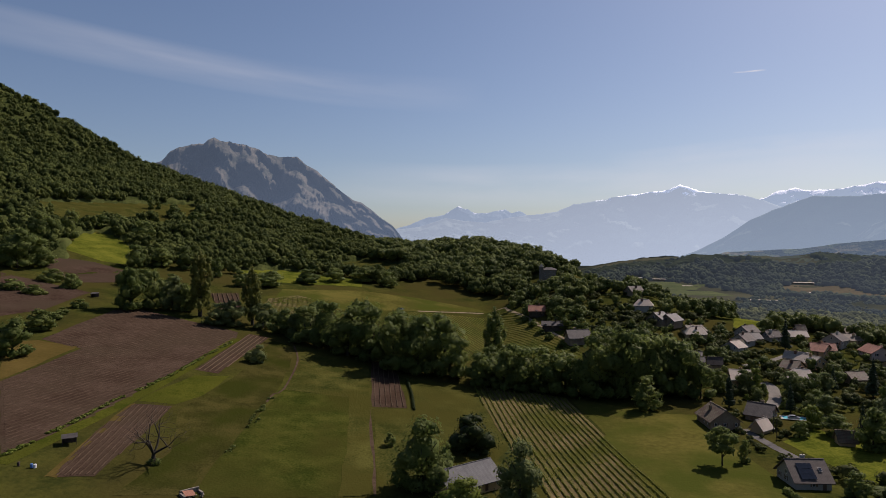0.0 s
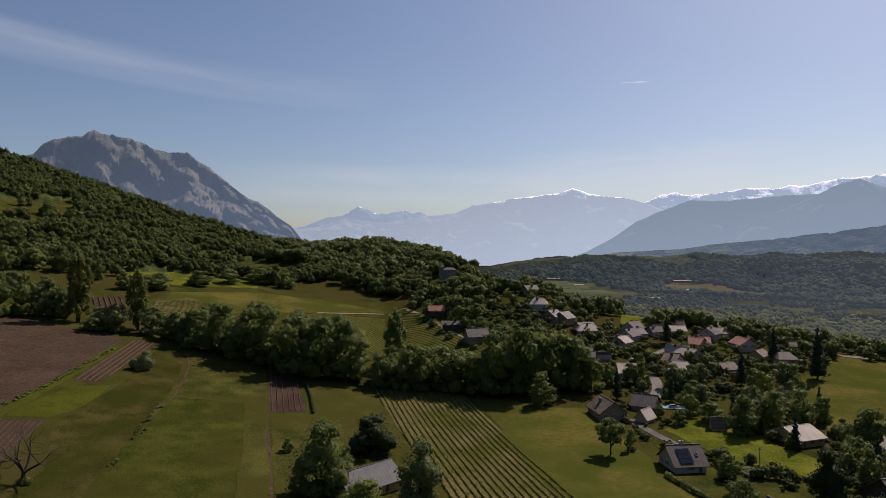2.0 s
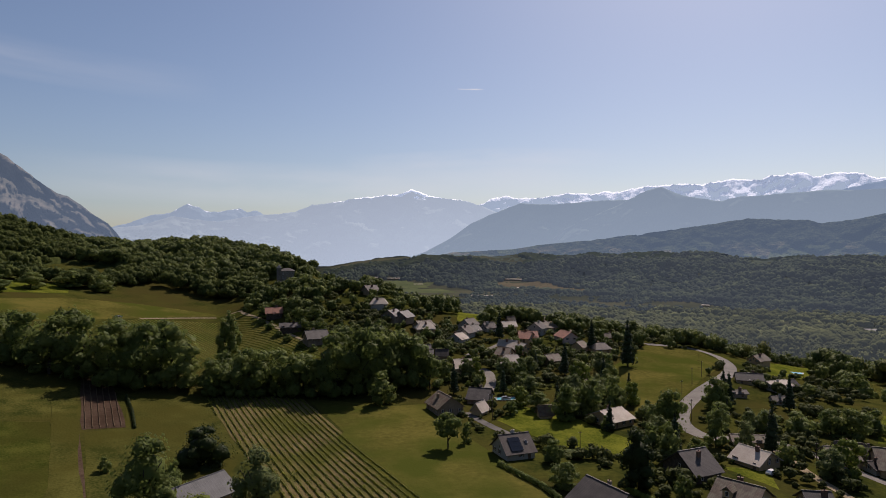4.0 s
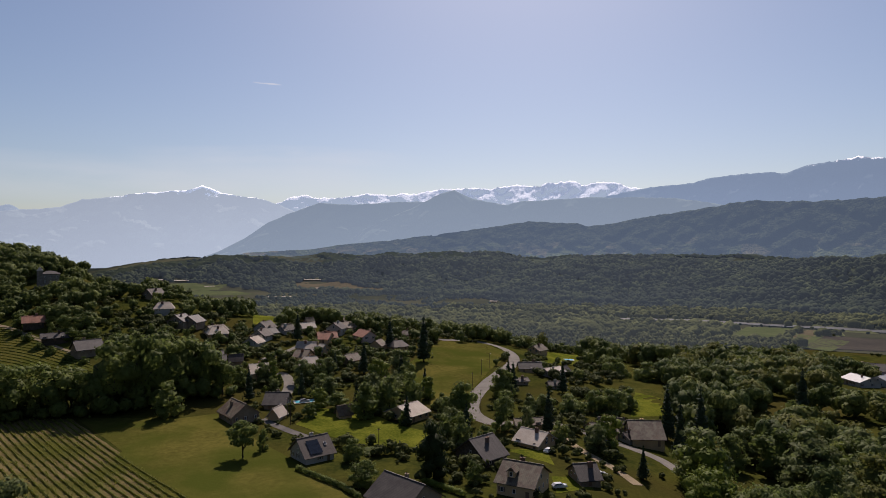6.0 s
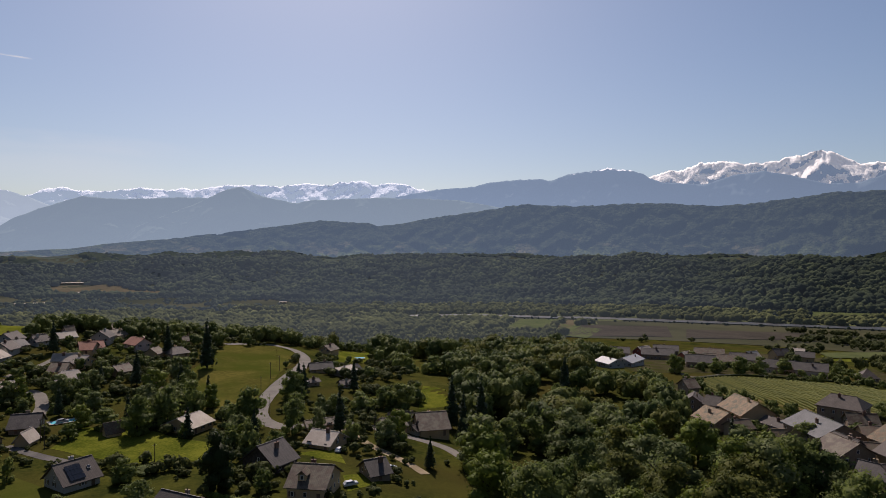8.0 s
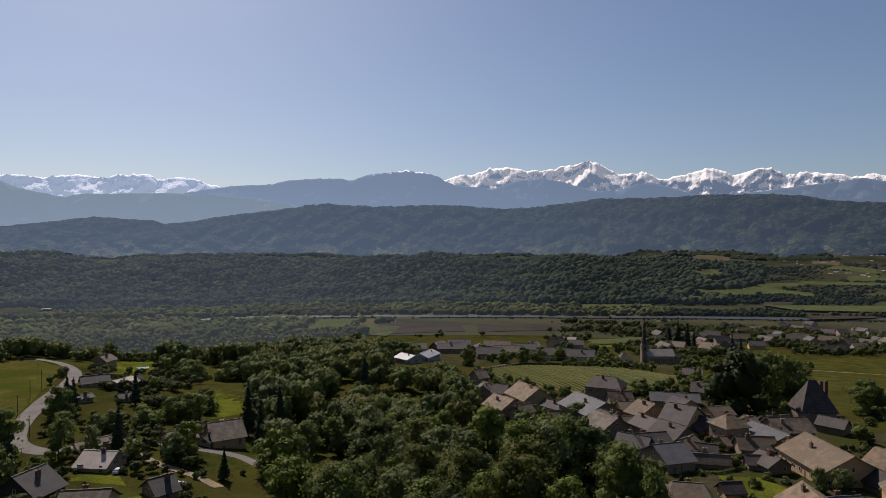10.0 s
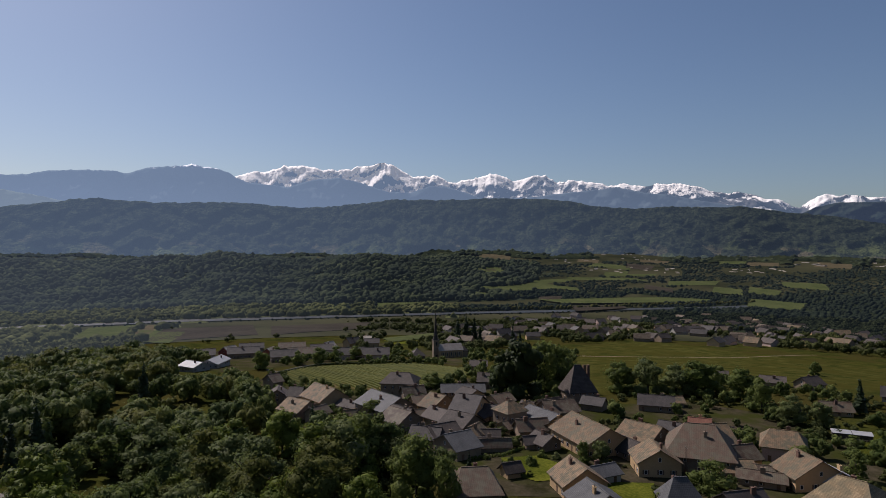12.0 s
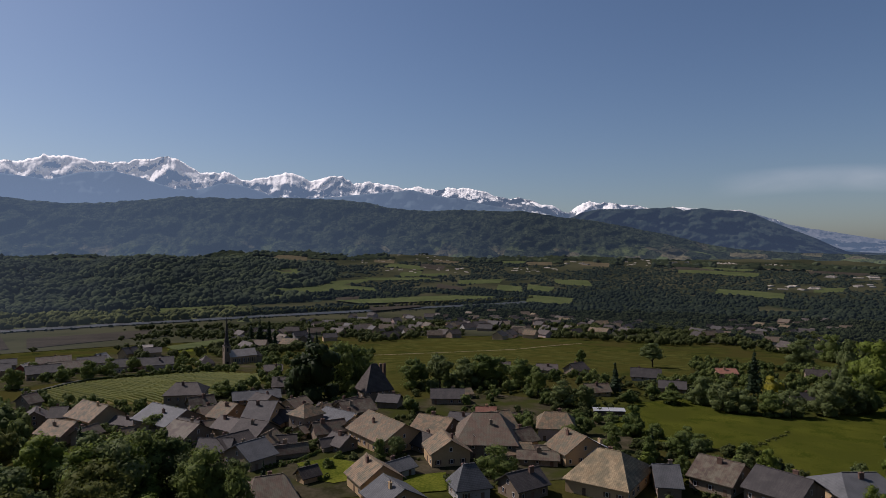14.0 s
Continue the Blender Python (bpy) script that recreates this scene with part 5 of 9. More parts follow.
house(216.7, 387.5, 1, 5.0, 4.5, 2.1, 2.7, roof_brown, wall_white, windows=False, chimneys=0, where="in the hamlet", group="hamlet houses")
house(271.5, 237.9, -39, 12.0, 7.8, 2.1, 2.7, roof_dark, wall_cream, where="in the hamlet", group="hamlet houses")
house(287.4, 227.4, 8, 8.0, 5.6, 2.1, 2.7, roof_dark, wall_white, windows=False, chimneys=0, where="in the hamlet", group="hamlet houses")
house(215.1, 146.1, -46, 9.0, 6.7, 2.1, 2.7, roof_brown, wall_white, where="in the hamlet", group="hamlet houses")
house(136.8, 217.0, -12, 5.0, 4.5, 2.1, 2.7, roof_brown, wall_cream, windows=False, chimneys=0, where="in the hamlet", group="hamlet houses")
house(115.1, 230.9, 34, 6.0, 4.5, 2.1, 2.7, roof_pale, wall_cream, windows=False, chimneys=0, where="in the hamlet", group="hamlet houses")
house(133.8, 446.9, 23, 10.0, 9.0, 2.6, 3.4, roof_slate, wall_grey, where="in the hamlet", group="hamlet houses")
house(129.1, 410.7, -18, 11.0, 10.1, 2.3, 3.4, roof_pale, wall_white, hip=3, where="in the hamlet", group="hamlet houses")
house(130.1, 385.6, 41, 10.0, 10.1, 2.3, 3.4, roof_dark, wall_grey, where="in the hamlet", group="hamlet houses")
house(137.3, 384.7, 40, 10.0, 10.1, 2.3, 3.4, roof_dark, wall_grey, where="in the hamlet", group="hamlet houses")
house(144.1, 364.0, -12, 11.0, 11.2, 2.1, 3.4, roof_pale, wall_cream, hip=3.5, where="in the hamlet", group="hamlet houses")
house(176.8, 371.0, 34, 11.0, 9.0, 2.6, 3.4, roof_slate, wall_white, where="in the hamlet", group="hamlet houses")
house(167.9, 357.0, 35, 9.0, 9.0, 2.0, 3.4, roof_slate, wall_white, where="in the hamlet", group="hamlet houses")
house(157.3, 344.3, 35, 8.0, 9.0, 2.0, 2.8, roof_pale, wall_white, where="in the hamlet", group="hamlet houses")
house(189.4, 367.6, 13, 8.0, 6.7, 2.0, 2.7, roof_slate, wall_white, where="in the hamlet", group="hamlet houses")
house(62.6, 425.9, -8, 10.0, 9.0, 2.0, 3.1, roof_red, wood_dark, where="in the hamlet", group="hamlet houses")
house(66.5, 387.3, -10, 12.0, 6.7, 1.6, 2.0, roof_dark, wood_dark, where="in the hamlet", group="hamlet houses")
house(75.8, 359.6, 8, 12.0, 9.2, 2.2, 3.8, roof_dark, wall_grey, where="in the hamlet", group="hamlet houses")
house(121.9, 314.2, -21, 12.0, 9.0, 3.0, 2.7, roof_dark, wall_white, where="in the hamlet", group="hamlet houses")
house(204.8, 369.5, -9, 9.0, 9.0, 2.0, 2.7, roof_pale, wall_cream, where="in the hamlet", group="hamlet houses")
house(204.1, 343.4, -21, 11.0, 10.1, 2.0, 2.9, roof_red, wall_cream, where="in the hamlet", group="hamlet houses")
house(230.5, 363.6, -2, 10.0, 10.1, 2.6, 2.9, roof_brown, wall_cream, where="in the hamlet", group="hamlet houses")
house(5.8, 173.8, 36, 17.1, 11.4, 2.6, 3.5, roof_zinc, wall_cream, chimneys=0, where="by the vineyard")

# ---- the old village ----
patch("village_yards", "packed earth, gravel and weeds between the village houses", [(363, 76), (424, 71), (367, 56), (323, 6), (325, -16), (345, -48), (313, -60), (296, -74), (295, -93), (274, -108), (277, -139), (252, -161), (215, -163), (178, -153), (151, -138), (160, -77), (171, -18), (219, -3), (234, 22), (281, 43)], earth, up=0.12, clear=False)
patch("school_yards", "grey yards round the long buildings", [(522, 162), (637, 178), (715, 149), (767, 66), (747, -5), (493, -3), (473, 45), (447, 75), (442, 110)], earth, up=0.1, clear=False)
house(312.4, -9.5, -105, 15.9, 14.9, 6.4, 3.7, roof_slate, wall_grey, hip=4, where="in the village", group="village houses")
house(273.7, -2.0, -147, 21.2, 17.6, 3.7, 4.2, roof_zinc, wall_grey, where="in the village", group="village houses")
house(298.4, 25.8, -145, 17.5, 14.9, 4.5, 4.7, roof_tan, wall_cream, where="in the village", group="village houses")
house(287.5, 36.0, -132, 12.9, 13.6, 3.4, 3.7, roof_tan, wall_grey, where="in the village", group="village houses")
house(361.4, 59.5, -49, 6.0, 10.8, 4.0, 3.5, roof_brown, wall_grey, where="in the village", group="village houses")
house(322.1, 41.5, -101, 6.0, 10.8, 3.2, 3.0, roof_slate, wall_grey, where="in the village", group="village houses")
house(324.2, 51.0, -176, 10.5, 10.8, 3.2, 3.5, roof_slate, wall_grey, where="in the village", group="village houses")
house(247.3, -7.7, -143, 11.9, 12.2, 3.5, 3.5, roof_brown, wall_grey, where="in the village", group="village houses")
house(214.5, -0.1, -45, 6.0, 9.5, 4.4, 4.2, roof_tan, wall_pink, where="in the village", group="village houses")
house(215.4, 5.6, -68, 7, 6.7, 4.4, 3.4, roof_brown, wall_pink, hip=2.9, where="in the village", group="village houses")
house(285.6, 12.8, -130, 12.2, 8.1, 2.1, 1.9, roof_slate, wall_grey, where="in the village", group="village houses")
for k in (0.96, 0.92, 0.88, 0.84):                    # nothing tall before the white roofs
    CLEAR += [(459 * k, 129 * k, 12), (478 * k, 120 * k, 14)]
house(458.9, 129.3, -127, 16.0, 13.6, 3.4, 2.6, roof_white, wall_white, where="in the village", group="village houses")
house(478.3, 120.4, -9, 23.5, 13.6, 3.4, 2.8, roof_white, wall_white, where="in the village", group="village houses")
house(583.7, 134.3, -27, 13.8, 12.1, 4.9, 4.5, roof_pale, wall_red, where="in the village", group="village houses")
house(559.1, 94.3, -20, 11.2, 10.8, 4.6, 3.9, roof_pale, wall_red, where="in the village", group="village houses")
house(631.7, 86.0, -82, 25.0, 13.4, 4.6, 4.2, roof_brown, wall_grey, where="in the village", group="village houses")
house(537.7, 64.4, -83, 23.8, 13.4, 4.6, 4.2, roof_brown, wall_pink, where="in the village", group="village houses")
house(573.6, 119.7, -78, 26.2, 13.4, 4.6, 4.2, roof_dark, wall_grey, where="in the village", group="village houses")
house(568.4, 154.4, -75, 22.5, 13.4, 4.6, 4.2, roof_dark, wall_pink, where="in the village", group="village houses")
house(638.7, 125.7, -79, 22.5, 13.4, 4.6, 4.2, roof_dark, wall_grey, where="in the village", group="village houses")
house(505.0, 74.9, -77, 20.0, 13.4, 4.6, 4.2, roof_dark, wall_grey, where="in the village", group="village houses")
house(589.6, 53.6, -85, 20.0, 13.4, 4.6, 4.2, roof_dark, wall_pink, where="in the village", group="village houses")
house(507.5, 22.7, -87, 22.5, 13.4, 4.6, 4.2, roof_dark, wall_pink, where="in the village", group="village houses")
house(497.0, 3.3, -90, 18.8, 13.4, 4.6, 4.2, roof_dark, wall_pink, where="in the village", group="village houses")
house(636.0, 50.9, -40, 11.2, 10.8, 3.7, 4.5, roof_pale, wall_cream, where="in the village", group="village houses")
house(681.3, 30.5, -47, 15.0, 12.1, 4.6, 5.1, roof_slate, wall_cream, where="in the village", group="village houses")
house(797.8, 18.8, -89, 14, 10.1, 3.2, 3, roof_pale, wall_cream, where="in the village", group="village houses")
house(680.4, 9.7, -89, 15.0, 12.1, 4.6, 3.9, roof_dark, wall_cream, where="in the village", group="village houses")
house(500.2, -28.3, -78, 10, 11.2, 2.7, 4.6, roof_slate, wall_grey, hip=5.4, where="in the village", group="village houses")
house(322.3, -53.3, -103, 7.1, 12.2, 3.7, 3.3, roof_slate, wall_grey, where="in the village", group="village houses")
house(395.8, -60.9, -99, 10, 9.0, 3.2, 2.6, roof_slate, wall_grey, where="in the village", group="village houses")
house(301.6, -38.8, -93, 20.0, 9.5, 2.7, 2.6, roof_zinc, wall_grey, where="in the village", group="village houses")
house(268.1, -24.0, -141, 8.2, 14.9, 4.0, 4.0, roof_tan, wall_grey, where="in the village", group="village houses")
house(255.0, -35.5, -119, 10.2, 17.6, 5.0, 4.7, roof_dark, wall_cream, where="in the village", group="village houses")
house(239.1, -48.8, -62, 9, 9.0, 7.2, 3.2, roof_tan, wall_grey, hip=4.2, where="in the village", group="village houses")
house(237.1, -61.6, -154, 16.3, 16.3, 3.7, 3.3, roof_zinc, wall_cream, where="in the village", group="village houses")
house(253.4, -71.4, -78, 13.1, 12.2, 3.7, 3.5, roof_brown, wall_grey, where="in the village", group="village houses")
barn_house = house(211.1, -70.8, -167, 23.0, 17.6, 4.3, 4.7, roof_tan, wall_cream, where="in the village", group="village houses")
house(211.2, -89.7, -143, 12.9, 14.9, 4.0, 3.7, roof_tan, wall_grey, where="in the village", group="village houses")
house(206.9, -109.7, -92, 13.6, 14.9, 4.0, 4.2, roof_tan, wall_grey, where="in the village", group="village houses")
house(191.1, -99.4, -117, 19.2, 23.1, 5.2, 7.0, roof_brown, wall_grey, hip=6, where="in the village", group="village houses")
house(179.8, -102.3, -103, 12.7, 9.5, 2.7, 2.1, roof_tan, wall_grey, where="in the village", group="village houses")
house(184.6, -82.0, 170, 11.4, 12.2, 4.5, 3.7, roof_tan, wall_cream, where="in the village", group="village houses")
house(170.2, -53.7, -175, 11.0, 12.2, 4.0, 4.0, roof_tan, wall_cream, where="in the village", group="village houses")
house(178.1, -63.3, -70, 8, 6.7, 2.7, 1.8, roof_zinc, wall_white, where="in the village", group="village houses")
house(154.8, -53.9, -173, 11.4, 12.2, 3.5, 3.3, roof_zinc, wall_cream, where="in the village", group="village houses")
house(169.6, -25.0, -90, 11.8, 16.3, 3.5, 4.2, roof_brown, wall_grey, hip=3, where="in the village", group="village houses")
house(236.6, -30.1, -138, 11.2, 12.2, 3.5, 3.5, roof_slate, wall_grey, where="in the village", group="village houses")
house(222.9, -21.1, -64, 10.5, 10.8, 3.5, 3.0, roof_slate, wall_grey, where="in the village", group="village houses")
house(207.4, -24.8, -62, 9.5, 13.6, 3.7, 3.5, roof_zinc, wall_grey, where="in the village", group="village houses")
house(215.9, -36.7, -100, 7, 4.5, 1.9, 1, roof_slate, wall_grey, where="in the village", group="village houses")
house(253.1, -13.7, -73, 9, 7.8, 2.7, 2.4, roof_brown, wall_grey, where="in the village", group="village houses")
house(246.4, -23.1, -145, 11, 9.0, 3.7, 3, roof_slate, wall_cream, windows=False, where="in the village", group="village houses")
house(222.7, -32.4, -38, 8, 7.3, 3.2, 2.4, roof_tan, wall_grey, windows=False, where="in the village", group="village houses")
house(253.6, -44.8, -120, 10, 7.8, 2.7, 3, roof_dark, wall_grey, where="in the village", group="village houses")
house(273.2, -51.5, -61, 9, 9.0, 3.7, 2.4, roof_brown, wall_cream, windows=False, where="in the village", group="village houses")
house(227.1, -54.3, -84, 11, 7.3, 3.2, 3, roof_brown, wall_grey, windows=False, where="in the village", group="village houses")
house(211.0, -54.8, -155, 8, 7.8, 2.7, 2.4, roof_slate, wall_grey, where="in the village", group="village houses")
house(251.2, -56.6, -43, 10, 9.0, 3.7, 3, roof_tan, wall_cream, windows=False, where="in the village", group="village houses")
house(265.4, -90.7, -129, 9, 7.3, 3.2, 2.4, roof_dark, wall_grey, windows=False, where="in the village", group="village houses")
house(262.8, -70.3, -65, 11, 7.8, 2.7, 3, roof_brown, wall_grey, where="in the village", group="village houses")
house(276.0, -17.3, -74, 8, 9.0, 3.7, 2.4, roof_brown, wall_cream, windows=False, where="in the village", group="village houses")
house(254.9, -8.7, -142, 10, 7.3, 3.2, 3, roof_slate, wall_grey, windows=False, where="in the village", group="village houses")
house(270.5, 3.9, -29, 9, 7.8, 2.7, 2.4, roof_tan, wall_grey, where="in the village", group="village houses")
house(298.4, 25.4, -105, 11, 9.0, 3.7, 3, roof_dark, wall_cream, windows=False, where="in the village", group="village houses")
house(276.2, 26.7, -44, 8, 7.3, 3.2, 2.4, roof_brown, wall_grey, windows=False, where="in the village", group="village houses")
house(300.6, -14.9, -73, 10, 7.8, 2.7, 3, roof_brown, wall_grey, where="in the village", group="village houses")
house(287.7, -40.3, -148, 9, 9.0, 3.7, 2.4, roof_slate, wall_cream, windows=False, where="in the village", group="village houses")
house(198.0, -101.5, -57, 11, 7.3, 3.2, 3, roof_tan, wall_grey, windows=False, where="in the village", group="village houses")
house(222.9, -105.2, -135, 8, 7.8, 2.7, 2.4, roof_dark, wall_grey, where="in the village", group="village houses")
house(187.3, -109.6, -80, 10, 9.0, 3.7, 3, roof_brown, wall_cream, windows=False, where="in the village", group="village houses")
house(213.0, -118.0, -99, 9, 7.3, 3.2, 2.4, roof_brown, wall_grey, windows=False, where="in the village", group="village houses")
house(201.2, -79.9, -162, 11, 7.8, 2.7, 3, roof_slate, wall_grey, where="in the village", group="village houses")
house(225.4, -64.5, -46, 8, 9.0, 3.7, 2.4, roof_tan, wall_cream, windows=False, where="in the village", group="village houses")
house(220.9, -15.8, -114, 10, 7.3, 3.2, 3, roof_dark, wall_grey, windows=False, where="in the village", group="village houses")
house(171.5, -107.6, -122, 12, 6.7, 2.4, 1.5, roof_brown, wall_grey, where="in the village", group="village houses")
house(195.6, -130.2, -123, 12.5, 14.9, 5.0, 3.7, roof_tan, wall_pink, hip=3, where="in the village", group="village houses")
house(169.8, -120.5, -180, 10.7, 14.9, 4.3, 4.4, roof_tan, wall_cream, where="in the village", group="village houses")
house(168.7, -126.7, 175, 8.4, 9.5, 3.2, 2.3, roof_white, wall_cream, where="in the village", group="village houses")
house(145.6, -114.8, -148, 17.2, 21.7, 4.0, 6.1, roof_ochre, wall_cream, hip=6, where="in the village", group="village houses")
house(137.1, -127.2, -124, 6.0, 13.6, 3.5, 3.5, roof_zinc, wall_grey, where="in the village", group="village houses")
house(133.1, -143.8, -161, 11.7, 14.9, 3.7, 4.0, roof_brown, wall_grey, where="in the village", group="village houses")
house(118.3, -150.1, -168, 13.8, 14.9, 3.7, 4.0, roof_dark, wall_grey, where="in the village", group="village houses")
house(110.5, -168.4, -113, 16.0, 17.6, 3.5, 4.2, roof_zinc, wall_cream, hip=4, where="in the village", group="village houses")
house(150.0, -89.2, -81, 10, 9.0, 3.5, 3, roof_dark, wall_grey, where="in the village", group="village houses")
house(154.6, -75.3, -96, 9, 7.8, 4.0, 4.6, roof_zinc, wall_white, hip=3.6, where="in the village", group="village houses")
house(277.4, -243.4, -131, 15, 10.1, 2.9, 3.6, roof_dark, wall_white, where="by the meadow", group="outlying houses")
house(244.5, -231.2, -133, 12, 9.0, 2.4, 2.6, roof_dark, wall_grey, where="by the meadow", group="outlying houses")
house(317.8, -226.1, -75, 11, 10.1, 2.7, 3.4, roof_slate, wall_grey, where="by the meadow", group="outlying houses")
house(252.0, -190.7, -107, 11, 9.0, 2.4, 2.8, roof_brown, wall_cream, where="by the meadow", group="outlying houses")
house(287.1, -313.4, -118, 11, 9.0, 2.9, 2.2, roof_red, wall_cream, where="by the meadow", group="outlying houses")
house(274.5, -379.0, -134, 14, 10.1, 2.7, 3, roof_slate, wall_grey, where="by the meadow", group="outlying houses")
house(197.9, -263.5, -113, 13, 10.1, 2.4, 3.4, roof_dark, wall_grey, where="by the meadow", group="outlying houses")
house(263.5, -117.5, -114, 14, 10.1, 3.2, 3, roof_dark, wall_grey, where="by the meadow", group="outlying houses")
house(328.4, -212.3, -123, 12, 9.0, 2.4, 2.6, roof_slate, wall_grey, where="by the meadow", group="outlying houses")
house(352.8, -194.7, -119, 10, 9.0, 2.4, 2.6, roof_slate, wall_grey, where="by the meadow", group="outlying houses")
house(228.4, -118.8, -118, 7, 6.7, 2.4, 2.6, roof_red, wall_cream, where="by the meadow", group="outlying houses")
house(183.6, -37.9, -72, 5, 4.5, 2.4, 1.8, roof_slate, wall_cream, windows=False, chimneys=0, where="in the village", group="village houses")
house(209.3, -36.6, -90, 12, 3.4, 2.4, 1.8, roof_brown, wall_grey, windows=False, chimneys=0, where="in the village", group="village houses")
house(221.7, -38.4, -100, 6, 4.5, 2.4, 1.8, roof_slate, wall_grey, windows=False, chimneys=0, where="in the village", group="village houses")
house(211.6, -50.5, -83, 5, 4.5, 2.4, 1.8, roof_slate, wall_grey, windows=False, chimneys=0, where="in the village", group="village houses")
house(234.1, -48.4, -62, 8, 6.7, 2.4, 1.8, roof_brown, wall_cream, windows=False, chimneys=0, where="in the village", group="village houses")
house(252.4, -39.5, -39, 8, 7.8, 2.4, 1.8, roof_dark, wall_grey, windows=False, chimneys=0, where="in the village", group="village houses")
house(220.7, -64.9, -76, 9, 6.7, 2.4, 1.8, roof_slate, wall_grey, windows=False, chimneys=0, where="in the village", group="village houses")
house(278.0, -41.0, -68, 9, 7.8, 2.4, 1.8, roof_brown, wall_grey, windows=False, chimneys=0, where="in the village", group="village houses")
house(264.6, -63.2, -133, 8, 6.7, 2.4, 1.8, roof_slate, wall_grey, windows=False, chimneys=0, where="in the village", group="village houses")
house(176.0, -109.9, -122, 8, 5.6, 2.4, 1.8, roof_brown, wall_cream, windows=False, chimneys=0, where="in the village", group="village houses")
house(268.7, 12.7, -67, 5, 4.5, 2.4, 1.8, roof_tan, wall_grey, windows=False, chimneys=0, where="in the village", group="village houses")
house(269.8, -127.7, -95, 8, 6.7, 2.4, 1.8, roof_tan, wall_grey, windows=False, chimneys=0, where="in the village", group="village houses")

# ---- far houses ----
house(977.5, -87.0, -36, 18.1, 12.7, 4.0, 4.8, roof_brown, wall_white, windows=False, chimneys=0, where="beyond the meadow", group="far houses")
house(927.5, -99.0, -162, 21.2, 15.5, 4.4, 5.9, roof_slate, wall_grey, windows=False, chimneys=0, where="beyond the meadow", group="far houses")
house(952.9, -118.6, -44, 17.4, 14.6, 5.4, 5.8, roof_brown, wall_grey, windows=False, chimneys=0, where="beyond the meadow", group="far houses")
house(896.6, -123.3, -47, 16.4, 13.9, 4.0, 5.9, roof_brown, wall_grey, windows=False, chimneys=0, where="beyond the meadow", group="far houses")
house(931.0, -134.5, -109, 20.5, 13.3, 5.4, 4.4, roof_dark, wall_pink, windows=False, chimneys=0, where="beyond the meadow", group="far houses")
house(937.3, -154.1, -29, 17.0, 15.4, 4.0, 4.9, roof_brown, wall_pink, windows=False, chimneys=0, where="beyond the meadow", group="far houses")
house(949.3, -172.9, -108, 20.3, 12.4, 5.7, 5.3, roof_slate, wall_grey, windows=False, chimneys=0, where="beyond the meadow", group="far houses")
house(869.3, -168.6, -72, 20.0, 13.0, 4.5, 5.6, roof_dark, wall_white, windows=False, chimneys=0, where="beyond the meadow", group="far houses")
house(811.6, -166.5, -37, 17.3, 12.2, 4.6, 4.2, roof_dark, wall_grey, windows=False, chimneys=0, where="beyond the meadow", group="far houses")
house(917.8, -200.9, -85, 22.6, 15.2, 4.7, 5.9, roof_brown, wall_grey, windows=False, chimneys=0, where="beyond the meadow", group="far houses")
house(817.2, -197.2, -94, 17.3, 13.2, 5.0, 4.4, roof_dark, wall_cream, windows=False, chimneys=0, where="beyond the meadow", group="far houses")
house(901.8, -229.5, -145, 21.3, 16.1, 5.0, 4.9, roof_slate, wall_cream, windows=False, chimneys=0, where="beyond the meadow", group="far houses")
house(963.7, -255.3, -106, 16.4, 14.8, 4.2, 4.2, roof_slate, wall_grey, windows=False, chimneys=0, where="beyond the meadow", group="far houses")
house(946.6, -276.2, -109, 19.2, 15.2, 4.7, 6.0, roof_slate, wall_pink, windows=False, chimneys=0, where="beyond the meadow", group="far houses")
house(964.1, -289.3, -107, 18.3, 13.1, 5.7, 5.6, roof_brown, wall_cream, windows=False, chimneys=0, where="beyond the meadow", group="far houses")
house(920.7, -288.7, -170, 16.6, 13.1, 5.7, 4.3, roof_dark, wall_cream, windows=False, chimneys=0, where="beyond the meadow", group="far houses")
house(939.3, -315.5, -110, 22.1, 14.8, 5.5, 5.5, roof_brown, wall_pink, windows=False, chimneys=0, where="beyond the meadow", group="far houses")
house(801.5, -273.1, -67, 22.1, 15.8, 4.5, 5.4, roof_slate, wall_grey, windows=False, chimneys=0, where="beyond the meadow", group="far houses")
house(893.7, -321.6, -46, 20.2, 14.9, 4.4, 5.9, roof_brown, wall_grey, windows=False, chimneys=0, where="beyond the meadow", group="far houses")
house(850.6, -318.5, -88, 15.3, 15.7, 4.1, 5.9, roof_brown, wall_white, windows=False, chimneys=0, where="beyond the meadow", group="far houses")
house(913.7, -351.4, -151, 18.7, 13.7, 4.6, 5.6, roof_slate, wall_cream, windows=False, chimneys=0, where="beyond the meadow", group="far houses")
house(982.0, -389.7, -175, 18.1, 15.2, 4.6, 4.6, roof_slate, wall_white, windows=False, chimneys=0, where="beyond the meadow", group="far houses")
house(955.1, -392.2, -178, 22.0, 15.2, 4.8, 5.0, roof_brown, wall_cream, windows=False, chimneys=0, where="beyond the meadow", group="far houses")
house(799.3, -337.2, -110, 19.8, 12.6, 4.6, 5.5, roof_brown, wall_grey, windows=False, chimneys=0, where="beyond the meadow", group="far houses")
house(808.9, -355.0, -140, 15.7, 14.3, 4.6, 5.6, roof_slate, wall_pink, windows=False, chimneys=0, where="beyond the meadow", group="far houses")
house(932.8, -422.0, -44, 15.6, 15.7, 5.5, 4.8, roof_tan, wall_pink, windows=False, chimneys=0, where="beyond the meadow", group="far houses")
house(794.6, -363.4, -73, 16.5, 13.3, 5.6, 4.9, roof_slate, wall_grey, windows=False, chimneys=0, where="beyond the meadow", group="far houses")
